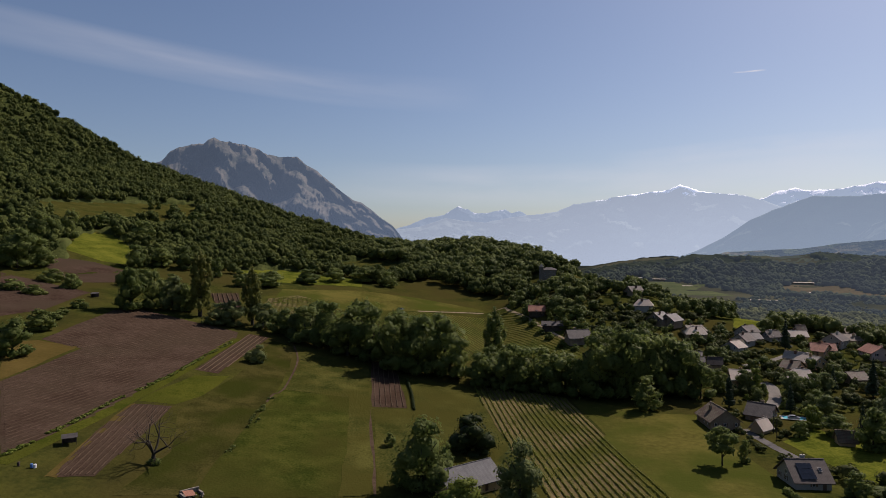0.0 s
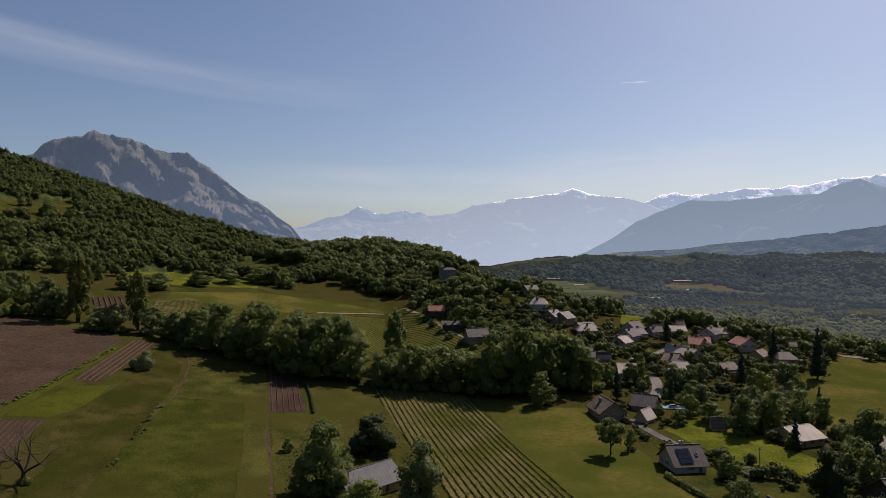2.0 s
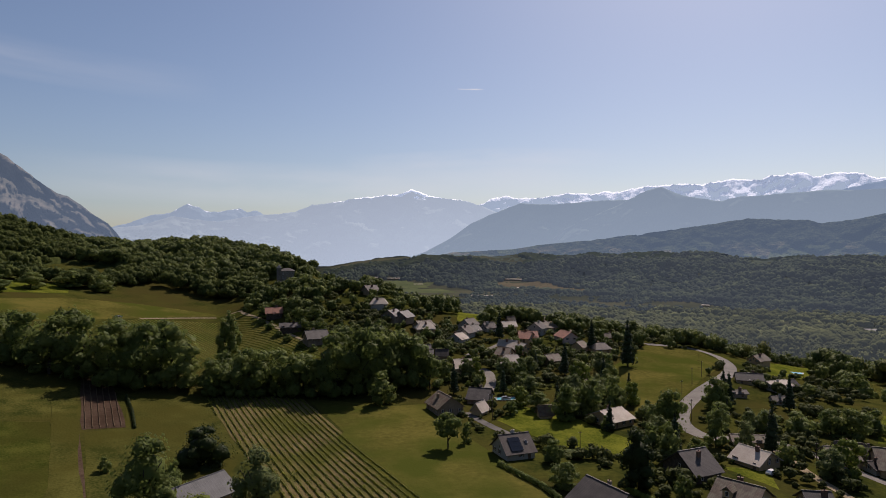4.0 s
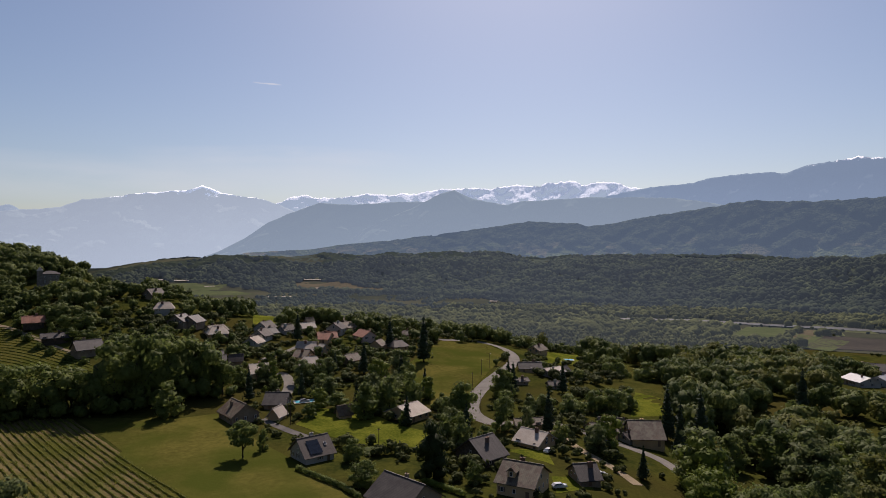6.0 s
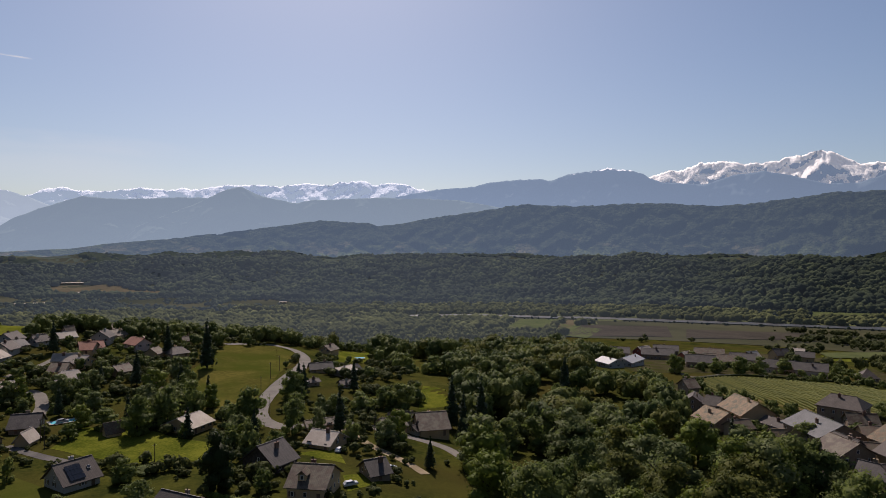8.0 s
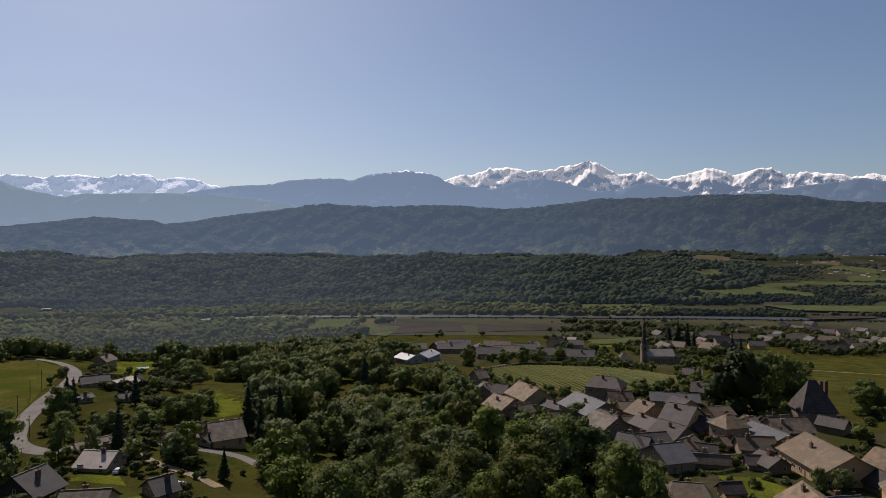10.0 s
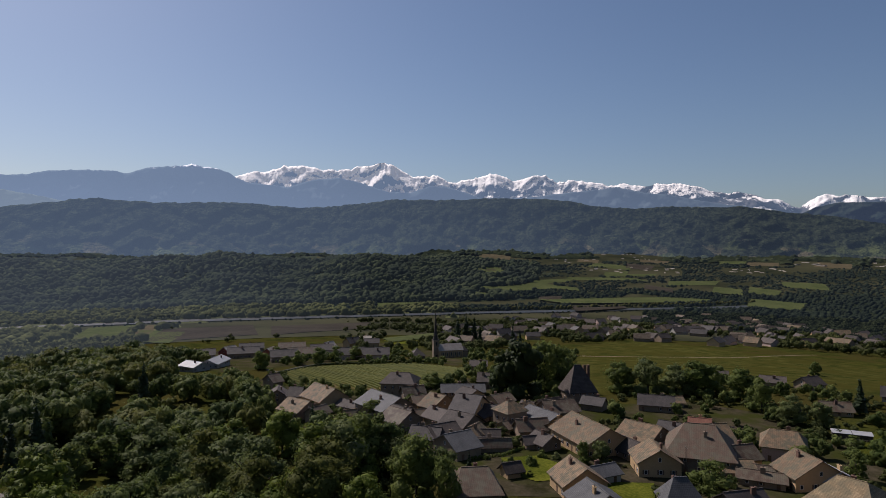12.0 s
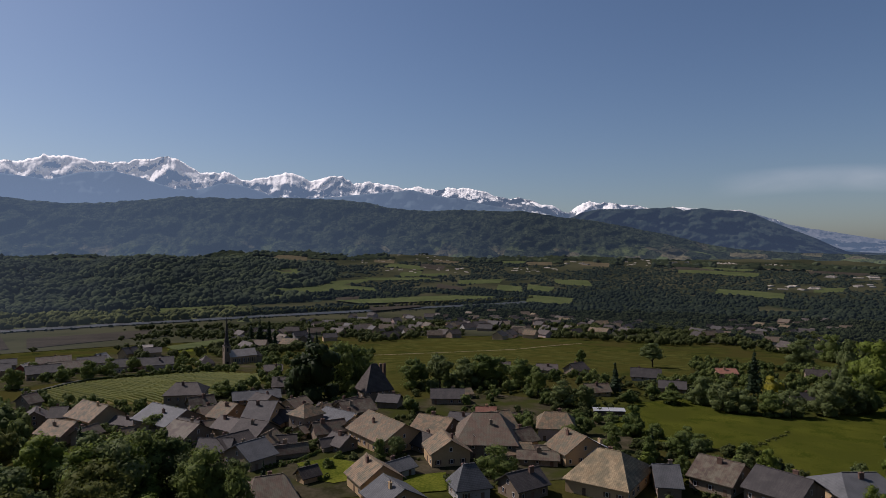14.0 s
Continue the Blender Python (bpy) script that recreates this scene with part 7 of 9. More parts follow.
house(1269, 1244, -57, 19, 12, 4, 1.5, roof_pale, wall_grey, windows=False, chimneys=0, where="on the valley bottom", name="shed", group="valley sheds")
house(877, 2292, -12, 35, 12, 4, 1.5, roof_pale, wall_grey, windows=False, chimneys=0, where="on the valley bottom", name="shed", group="valley sheds")

# ---- trees that stand out ----
tree("oval", -70.1, 331.2, 19.3, 24.6, where="in the row across the fields")
tree("round", -59.0, 326.7, 24.6, 23.1, where="in the row across the fields")
tree("oval", -47.2, 315.5, 25.1, 25.1, where="in the row across the fields")
tree("oval", -35.5, 311.0, 27.5, 23.1, where="in the row across the fields")
tree("oval", -23.7, 301.1, 27.5, 25.6, where="in the row across the fields")
tree("round", -11.6, 297.3, 28.7, 26.4, where="in the row across the fields")
tree("oval", 3.5, 300.5, 28.2, 26.6, where="in the row across the fields")
tree("round", -68.9, 347.2, 19.4, 21.5, where="in the row across the fields")
tree("round", -42.4, 332.8, 26.6, 23.6, where="in the row across the fields")
tree("oval", -19.9, 324.9, 25.9, 25.9, where="in the row across the fields")
tree("round", -4.0, 321.5, 26.5, 25.7, where="in the row across the fields")
tree("poplar", 26.3, 322.9, 31.2, 13.5, where="beside the vineyard")
tree("poplar", -135.2, 355.1, 37.5, 15, leaf=leaf_olive, where="below the woods")
tree("poplar", -105.2, 352.0, 32.7, 12, leaf=leaf_olive, where="below the woods")
tree("round", 17.0, 290.5, 16.2, 15.4, where="along the hedgerow")
tree("round", 27.1, 288.2, 19.2, 18.4, where="along the hedgerow")
tree("round", 37.0, 286.1, 20.5, 20.0, where="along the hedgerow")
tree("round", 47.7, 282.0, 18.7, 19.8, where="along the hedgerow")
tree("round", 57.8, 276.5, 17.6, 16.4, where="along the hedgerow")
tree("round", 67.1, 274.4, 28.4, 25.0, where="along the hedgerow")
tree("round", 77.9, 274.1, 30.3, 26.2, where="along the hedgerow")
tree("round", 91.1, 277.4, 26.5, 23.6, where="along the hedgerow")
tree("round", 103.6, 277.8, 24.6, 20.6, where="along the hedgerow")
tree("round", 110.6, 274.0, 17.0, 16.3, where="along the hedgerow")
tree("round", 22.4, 301.2, 17.1, 19.2, where="along the hedgerow")
tree("round", 33.3, 298.1, 19.5, 20.3, where="along the hedgerow")
tree("round", 44.5, 294.1, 18.8, 20.7, where="along the hedgerow")
tree("round", 55.0, 287.3, 17.3, 20.1, where="along the hedgerow")
tree("round", 75.1, 284.8, 29.5, 24.2, where="along the hedgerow")
tree("round", 87.6, 285.9, 28.4, 26.1, where="along the hedgerow")
tree("round", 100.7, 285.8, 25.3, 24.3, where="along the hedgerow")
tree("oval", 81.9, 256.2, 14.3, 12.7, where="at the edge of the meadow")
tree("round", -168.9, 345.4, 23.8, 18.3, where="along the hedgerow")
tree("round", -161.9, 354.3, 22.6, 17.3, where="along the hedgerow")
tree("round", -152.1, 358.6, 19.7, 17.5, leaf=leaf_pale, where="along the hedgerow")
tree("round", -145.1, 360.9, 16.6, 14.4, where="along the hedgerow")
tree("round", -120.9, 342.3, 12.1, 18.2, leaf=leaf_pale, where="along the hedgerow")
tree("round", -112.3, 343.6, 14.6, 15.2, leaf=leaf_pale, where="along the hedgerow")
tree("round", -98.3, 347.9, 14.5, 18.5, leaf=leaf_pale, where="along the hedgerow")
tree("round", -85.7, 340.9, 14.2, 18.1, where="along the hedgerow")
tree("round", -76.9, 335.3, 13.4, 14.8, leaf=leaf_pale, where="along the hedgerow")
tree("round", -5.9, 171.9, 19.5, 19.5, where="beside the slate-roofed house")
tree("bush", 9.5, 205.3, 13.5, 18.2, leaf=leaf_dark, where="at the corner of the vineyard")
tree("oval", 19.7, 163.8, 16.5, 13.9, leaf=leaf_pale, where="beside the slate-roofed house")
tree("bush", 5.1, 158.4, 9.9, 15.4, leaf=leaf_lime, where="in front of the slate-roofed house")
tree("open", 85.2, 194.7, 12.2, 12.0, where="alone in the meadow")
tree("bush", -17.1, 205.8, 5.1, 4.7, where="by the plot")
tree("bush", 1.0, 193.5, 6.9, 5.2, where="by the house")
tree("round", -166.1, 246.2, 15.7, 16.4)
tree("round", -180.4, 285.3, 10.1, 15.2)
tree("bush", -83.2, 285.6, 8.6, 11.7, leaf=leaf_pale, where="in the meadow")
tree("bush", -220.3, 377.4, 10.0, 13.4)
tree("round", 169.0, 182.2, 16.2, 14.0, where="between the houses")
tree("round", 166.8, 189.6, 9.3, 11.1, where="between the houses")
tree("round", 141.7, 210.2, 14.8, 13.5, where="between the houses")
tree("round", 155.3, 211.6, 15.3, 11.6, where="between the houses")
tree("round", 169.8, 216.9, 14.7, 12.2, where="between the houses")
tree("round", 139.3, 225.4, 8.2, 11.7, where="between the houses")
tree("round", 172.5, 164.7, 13.5, 9.6, where="between the houses")
tree("round", 121.7, 282.4, 10.6, 10.6, where="between the houses")
tree("round", 100.4, 148.8, 7.3, 9.9, where="between the houses")
tree("round", 110.2, 169.9, 7.5, 7.9, where="between the houses")
tree("round", 125.4, 224.3, 6.1, 6.8, where="between the houses")
tree("round", 93.5, 198.1, 7.6, 4.6, where="between the houses")
tree("round", 125.0, 130.2, 7.1, 6.3, where="between the houses")
tree("round", 119.4, 172.1, 1.9, 9.3, where="between the houses")
tree("oval", 119.8, 141.6, 16.9, 11.5, leaf=leaf_dark, where="between the houses")
tree("conifer", 222.0, 204.8, 15.8, 6.8, where="between the houses")
tree("conifer", 186.6, 154.1, 16.6, 5.8, where="between the houses")
tree("conifer", 248.6, 196.7, 16.3, 7.0, where="between the houses")
tree("conifer", 187.2, 348.9, 17.4, 8.3, where="between the houses")
tree("conifer", 228.1, 278.5, 25.5, 6.4, where="between the houses")
tree("conifer", 231.4, 315.2, 19.0, 7.6, where="between the houses")
tree("conifer", 184.5, 273.6, 17.5, 7.6, where="between the houses")
tree("conifer", 231.3, 131.4, 21.5, 9.5, where="between the houses")
tree("conifer", 220.9, 120.2, 19.2, 6.1, where="between the houses")
tree("conifer", 176.9, 108.5, 10.2, 5.1, where="between the houses")
tree("round", 355.0, 170.8, 15.4, 21.6, leaf=leaf_pale, where="on the bank")
tree("bush", 398.6, 169.1, 16.5, 23.1, where="on the bank")
tree("bush", 341.2, 205.8, 13.0, 19.5, where="on the bank")
tree("bush", 338.8, 226.4, 13.6, 20.4, where="on the bank")
tree("bush", 234.7, 167.8, 10.9, 14.6, where="on the bank")
tree("bush", 221.3, 170.7, 9.5, 14.3, where="on the bank")
tree("round", 209.4, 174.4, 8.2, 11.7, where="on the bank")
tree("bush", 203.4, 176.8, 8.2, 9.3, leaf=leaf_pale, where="on the bank")
tree("round", 239.5, 162.7, 12.1, 14.5, where="on the bank")
tree("bush", 257.9, 166.5, 11.4, 12.7, where="on the bank")
tree("round", 165.7, 82.2, 15.4, 17.8, leaf=leaf_lime, where="at the edge of the woods")
tree("round", 290.7, -65.5, 27.7, 26.4, leaf=leaf_dark, where="beside the manor roof")
tree("round", 292.6, -56.5, 21.1, 15.8, leaf=leaf_dark, where="beside the manor roof")
tree("round", 305.8, -79.5, 25.7, 23.4, where="beside the manor roof")
tree("round", 307.3, -89.4, 22.0, 16.9, where="beside the manor roof")
tree("round", 299.8, -114.7, 15.6, 16.8, where="on the village edge")
tree("round", 294.7, -127.3, 17.7, 19.4, leaf=leaf_pale, where="on the village edge")
tree("round", 292.1, -140.2, 14.9, 18.2, leaf=leaf_pale, where="on the village edge")
tree("round", 290.5, -149.0, 17.1, 22.1, where="on the village edge")
tree("round", 294.6, -161.6, 14.1, 15.8, where="on the village edge")
tree("round", 279.9, -165.2, 14.8, 16.2, where="on the village edge")
tree("round", 257.1, -161.3, 15.0, 15.0, where="on the village edge")
tree("round", 237.2, -161.5, 11.6, 13.9, leaf=leaf_pale, where="on the village edge")
tree("round", 231.8, -169.2, 10.3, 10.5, leaf=leaf_pale, where="on the village edge")
tree("round", 164.9, -89.3, 9.3, 13.9, where="among the village houses")
tree("bush", 156.6, -74.7, 6.5, 11.9, leaf=leaf_pale, where="among the village houses")
tree("round", 234.1, 13.8, 11.5, 10.1, leaf=leaf_lime, where="in a village garden")
tree("conifer", 242.2, 25.4, 14.9, 3.3, where="in a village garden")
tree("conifer", 250.4, -200.8, 15.5, 8.5, where="by the meadow")
tree("round", 189.6, -160.6, 10.4, 9.5, where="in the orchard")
tree("bush", 207.1, -163.7, 4.1, 8.2)
tree("round", 267.5, 2.9, 7.7, 11.7, where="in a village garden")
tree("round", 321.5, -25.8, 8.5, 12.5)
tree("bush", 212.5, -151.6, 5.2, 8.4)
tree("round", 194.2, -306.1, 29.8, 29.2, leaf=leaf_lime, where="at the edge of the meadow")
tree("conifer", 219.9, -258.7, 22.7, 9.2, where="by the houses")
tree("bush", 218.5, -269.6, 10.9, 11.5, leaf=leaf_yellow, where="by the houses")
tree("round", 202.9, -220.3, 13.6, 14.6, leaf=leaf_pale, where="along the meadow")
tree("round", 196.4, -226.1, 10.1, 12.0, leaf=leaf_pale, where="along the meadow")
tree("round", 217.5, -222.3, 12.8, 15.3, leaf=leaf_pale, where="along the meadow")
tree("round", 188.1, -231.1, 10.1, 11.7, where="along the meadow")
tree("round", 184.9, -238.8, 11.3, 13.1, leaf=leaf_pale, where="along the meadow")
tree("round", 181.0, -254.1, 15.6, 15.6, leaf=leaf_pale, where="along the meadow")
tree("round", 180.3, -267.4, 16.1, 16.9, leaf=leaf_pale, where="along the meadow")
tree("round", 179.4, -277.0, 17.1, 14.6, where="along the meadow")
tree("round", 222.3, -210.3, 6.4, 12.7, where="along the meadow")
tree("round", 230.1, -238.7, 8.7, 12.0, where="along the meadow")
tree("round", 231.8, -343.7, 27.9, 18.6, leaf=leaf_pale, where="along the meadow")
tree("round", 363.0, -482.1, 23.3, 28.0, leaf=leaf_pale, where="along the meadow")
tree("round", 404.2, -575.2, 26.6, 31.9, where="along the meadow")
tree("bush", 163.7, -157.3, 7.5, 11.3, where="in the orchard")
tree("bush", 163.7, -167.2, 5.8, 9.6, where="in the orchard")
tree("bush", 180.5, -162.7, 6.1, 8.2, where="in the orchard")
tree("bush", 170.8, -167.9, 6.9, 9.1, where="in the orchard")
tree("bush", 187.3, -155.6, 7.3, 8.3, where="in the orchard")
tree("bush", 173.2, -151.3, 3.9, 5.8, where="in the orchard")
tree("bush", 193.0, -152.5, 4.2, 7.6, where="in the orchard")
tree("bush", 192.4, -37.1, 2.4, 2.1, where="in a village garden")
tree("bush", 181.9, -41.1, 2.0, 2.3, where="in a village garden")
tree("bush", 182.5, -43.2, 2.3, 2.3, where="in a village garden")
tree("bush", 192.6, -46.0, 3.8, 4.5, where="in a village garden")
tree("bush", 200.5, -51.5, 2.9, 4.0, where="in a village garden")
tree("bush", 198.4, -55.6, 2.7, 3.6, leaf=leaf_pale, where="in a village garden")
tree("bush", 196.8, -40.7, 2.5, 2.8, leaf=leaf_pale, where="in a village garden")
tree("bush", 200.8, -33.3, 2.2, 3.2, where="in a village garden")
tree("bush", 228.0, -68.1, 4.1, 5.4, leaf=leaf_pale, where="in a village garden")
tree("bush", 179.9, -54.6, 2.0, 2.3, where="in a village garden")
tree("round", 462.3, 58.4, 10.6, 10.6, where="by the long buildings")
tree("round", 469.8, 45.1, 12.4, 13.1, where="by the long buildings")
tree("round", 483.4, 33.1, 12.2, 12.9, where="by the long buildings")
tree("round", 500.6, 20.1, 11.2, 12.0, where="by the long buildings")
tree("round", 524.0, -3.9, 9.4, 10.2, where="by the long buildings")
tree("round", 527.8, -12.7, 9.5, 10.4, where="by the long buildings")
tree("round", 447.0, 82.4, 13.3, 13.3, where="by the long buildings")
tree("round", 558.0, 88.7, 10.1, 11.0, where="by the long buildings")
tree("round", 167.7, -9.3, 18.2, 15.3, where="among the village houses")
tree("round", 159.7, -16.4, 14.4, 11.2, where="among the village houses")
tree("conifer", 327.0, 116.2, 24.6, 9.6, where="in the wooded ravine")
tree("conifer", 233.5, 118.8, 23.7, 9.5, where="by the farm")
tree("open", 351.4, -314.4, 17.9, 19.9, leaf=leaf_pale, where="in the wide meadow")
tree("round", 405.8, -292.9, 9.5, 9.5, where="in the wide meadow")
tree("bush", -200.0, 409.0, 12.9, 16.1, where="below the hillside woods")
tree("bush", -238.0, 388.0, 8.9, 18.1, where="below the hillside woods")
tree("round", -170.0, 482.0, 15.4, 10.9, where="below the hillside woods")
tree("round", -226.0, 468.0, 17.5, 16.6, where="below the hillside woods")
tree("round", -215.0, 487.0, 15.1, 18.9, where="below the hillside woods")
tree("round", -199.0, 495.0, 16.1, 20.8, where="below the hillside woods")
tree("round", -146.0, 460.0, 12.0, 14.5, where="below the hillside woods")
tree("round", -129.0, 474.0, 12.2, 26.1, where="below the hillside woods")
tree("round", -109.0, 514.0, 12.1, 23.3, where="below the hillside woods")
tree("round", -92.0, 539.0, 12.6, 20.3, where="below the hillside woods")
tree("round", -292.0, 500.0, 23.5, 16.4, where="below the hillside woods")
tree("round", -302.0, 480.0, 21.1, 21.1, where="below the hillside woods")
tree("round", -269.0, 403.0, 25.8, 25.8, where="below the hillside woods")
tree("round", -263.0, 417.0, 19.2, 21.8, where="below the hillside woods")
tree("oval", -346.0, 561.0, 11.7, 8.2, where="below the hillside woods")
tree("oval", -321.0, 702.0, 13.7, 9.6, where="below the hillside woods")
tree("oval", -318.0, 712.0, 12.4, 8.3, where="below the hillside woods")
tree("bush", -191.0, 335.0, 5.5, 10.3, where="below the hillside woods")
tree("bush", -190.0, 318.0, 3.9, 7.9, where="below the hillside woods")
tree("bush", -187.0, 306.0, 4.4, 9.5, where="below the hillside woods")
tree("round", -187.0, 401.0, 14.1, 17.3, where="below the hillside woods")
tree("bush", -182.0, 429.0, 9.1, 12.4, where="below the hillside woods")
tree("round", -71.0, 559.0, 14.0, 22.9, where="below the hillside woods")
tree("round", -47.0, 554.0, 13.8, 19.7, where="below the hillside woods")
tree("round", -300.0, 560.0, 12.4, 19.1, where="below the hillside woods")
tree("round", -291.0, 578.0, 11.5, 19.5, where="below the hillside woods")
tree("round", -288.0, 686.0, 15.8, 22.4, where="below the hillside woods")
tree("round", -258.0, 663.0, 16.4, 21.4, where="below the hillside woods")
tree("round", -258.0, 550.0, 18.3, 23.7, where="below the hillside woods")
tree("bush", -239.0, 354.0, 6.8, 15.1, where="below the hillside woods")
tree("bush", -225.0, 351.0, 5.9, 14.8, where="below the hillside woods")
tree("bush", 54, 421, 4.8, 6.6, where="round the upper hamlet houses")
tree("round", 70, 418, 6.4, 8.8, where="round the upper hamlet houses")
tree("bush", 57, 404, 5.6, 7.7, where="round the upper hamlet houses")
tree("bush", 59, 383, 4.0, 5.5, where="round the upper hamlet houses")
tree("round", 74, 384, 7.2, 9.9, where="round the upper hamlet houses")
tree("bush", 62, 372, 4.8, 6.6, where="round the upper hamlet houses")
tree("bush", 66, 356, 4.0, 5.5, where="round the upper hamlet houses")
tree("bush", 84, 348, 5.6, 7.7, where="round the upper hamlet houses")
tree("bush", 72, 347, 4.0, 5.5, where="round the upper hamlet houses")
tree("round", 90, 362, 8.8, 12.1, where="round the upper hamlet houses")
tree("round", 80, 372, 9.6, 13.2, where="round the upper hamlet houses")
tree("round", 74, 400, 9.6, 13.2, where="round the upper hamlet houses")
tree("round", 58, 436, 8.8, 12.1, where="round the upper hamlet houses")
tree("round", 70, 434, 9.6, 13.2, where="round the upper hamlet houses")
tree("bush", 86, 338, 4.8, 6.6, where="round the upper hamlet houses")
tree("round", 82, 395, 10.4, 14.3, where="round the upper hamlet houses")
tree("conifer", 746, -90, 29.3, where="behind the church")
tree("conifer", 739, -99, 33.0, where="behind the church")
tree("conifer", 733, -108, 30.2, where="behind the church")
tree("conifer", 693, -108, 21.1, where="behind the church")
tree("conifer", 632, -132, 22.9, where="behind the church")
tree("conifer", 622, -137, 20.3, where="behind the church")

# ---- vines ----
def vine_rows(poly, along, gap, tall, wide, leaf, sprays, single=True, label="", group="", each=1.0, ridge=None):
    """Rows of vines across a field: leafy walls with gaps, one object a row, or all in one where they are too many."""
    d = Vector((math.cos(radians(along)), math.sin(radians(along))))
    side = Vector((-d.y, d.x))
    offs = [Vector(p) @ side for p in poly]
    alls = []
    for k in np.arange(min(offs) + gap * 0.6, max(offs) - gap * 0.4, gap):
        cuts = []
        for p, q in zip(poly, poly[1:] + poly[:1]):
            a, b = Vector(p) @ side - k, Vector(q) @ side - k
            if a * b < 0:
                cuts.append((Vector(p) + (Vector(q) - Vector(p)) * (a / (a - b))) @ d)
        cuts.sort()
        for s0, s1 in zip(cuts[::2], cuts[1::2]):
            s0, s1 = s0 + 1.2, s1 - 1.2
            if s1 - s0 < 4:
                continue
            n = int((s1 - s0) / each) + 1
            t = np.linspace(s0, s1, n)
            wob = rng.normal(size=n) * 0.06
            cx, cy = d.x * t + side.x * (k + wob), d.y * t + side.y * (k + wob)
            cz = height(cx, cy)
            top = tall * (0.75 + 0.4 * rng.random(n))
            w = wide * (0.6 + 0.6 * rng.random(n)) / 2
            sec = []
            for f, h in ((-1, -0.1), (-1.05, 0.55), (-0.4, 1.0), (0.4, 1.0), (1.05, 0.55), (1, -0.1)):
                sec.append(np.stack([cx + side.x * w * f, cy + side.y * w * f, cz + top * h], -1))
            v = np.stack(sec, 1).reshape(-1, 3)
            f = grid_faces(n, 6)
            f = np.concatenate([f[:, [0, 1, 2]], f[:, [0, 2, 3]]])
            if sprays:
                m = int((s1 - s0) * sprays)
                j = rng.integers(0, n, m)
                c = np.stack([cx[j], cy[j], cz[j] + top[j] * (0.3 + 0.8 * rng.random(m))], -1) + rng.normal(size=(m, 3)) * np.array([0.3, 0.3, 0.08])
                a, b = rng.normal(size=(m, 3)) * 0.2, rng.normal(size=(m, 3)) * 0.2
                lv = np.stack([c - a, c + b, c + a], 1).reshape(-1, 3)
                v, f = joined((v, f), (lv, np.arange(3 * m).reshape(-1, 3)))
            alls.append((v, f))
    if single:
        for v, f in alls:
            tagged(part("vine_hedge", mesh_of("vine_hedge", v, f, leaf), None), label, "vines", group)
    else:
        tagged(part("vine_rows", mesh_of("vine_rows", *joined(*alls), leaf), None), label, "vine row", kind="stuff")


vine_rows([(13, 292), (35, 287), (53, 275), (66, 118), (33, 122)], -85.6, 2.1, 0.6, 0.36, vine_leaf, 6, True, "leafy green vine row on bare soil", "vineyard rows", 1.0)
vine_rows([(-33, 440), (-18, 460), (49, 476), (76, 334), (29, 340), (-1, 382)], -68.6, 2.6, 0.35, 0.5, vine_leaf, 0, False, "leafy vine rows of the far vineyard", "", 2.5)
vine_rows([(412, 68), (443, 57), (445, 24), (440, -22), (401, -54), (345, -47), (323, -22), (327, 6), (354, 40)], -156.5, 2.6, 1.1, 0.8, vine_leaf, 0, False, "leafy vine rows beside the village", "", 2.5)
vine_rows([(-102, 262), (-101, 332), (-90, 330), (-92, 261)], 89.6, 2.2, 0.4, 0.3, vine_wood, 0, False, "bare vine stocks in a small plot", "", 1.2)
vine_rows([(-35, 311), (-27, 244), (-14, 247), (-23, 309)], 96.6, 2.2, 0.4, 0.3, vine_wood, 0, False, "bare vine stocks in a tilled plot", "", 1.2)
vine_rows([(-117, 169), (-153, 220), (-152, 268), (-172, 273), (-176, 341), (-170, 352), (-107, 333), (-103, 316), (-107, 249), (-111, 198)], 74.5, 2.0, 0.22, 0.7, furrow, 0, False, "low bare rows across the ploughed field", "", 1.5)
vine_rows([(-98, 160), (-104, 191), (-105, 217), (-93, 219), (-89, 163)], 97.5, 1.6, 0.15, 0.6, furrow, 0, False, "low furrows in the tilled strip", "", 1.5)
vine_rows([(-153, 420), (-139, 434), (-120, 380), (-131, 373)], 112, 3.0, 0.7, 0.5, vine_wood, 0, False, "bare vine stocks beyond the poplars", "", 1.5)
vine_rows([(-118, 432), (-104, 456), (-90, 452), (-72, 424), (-78, 392), (-114, 400)], -15.9, 3.0, 0.3, 0.5, vine_leaf, 0, False, "young vine rows below the woods", "", 2.0)

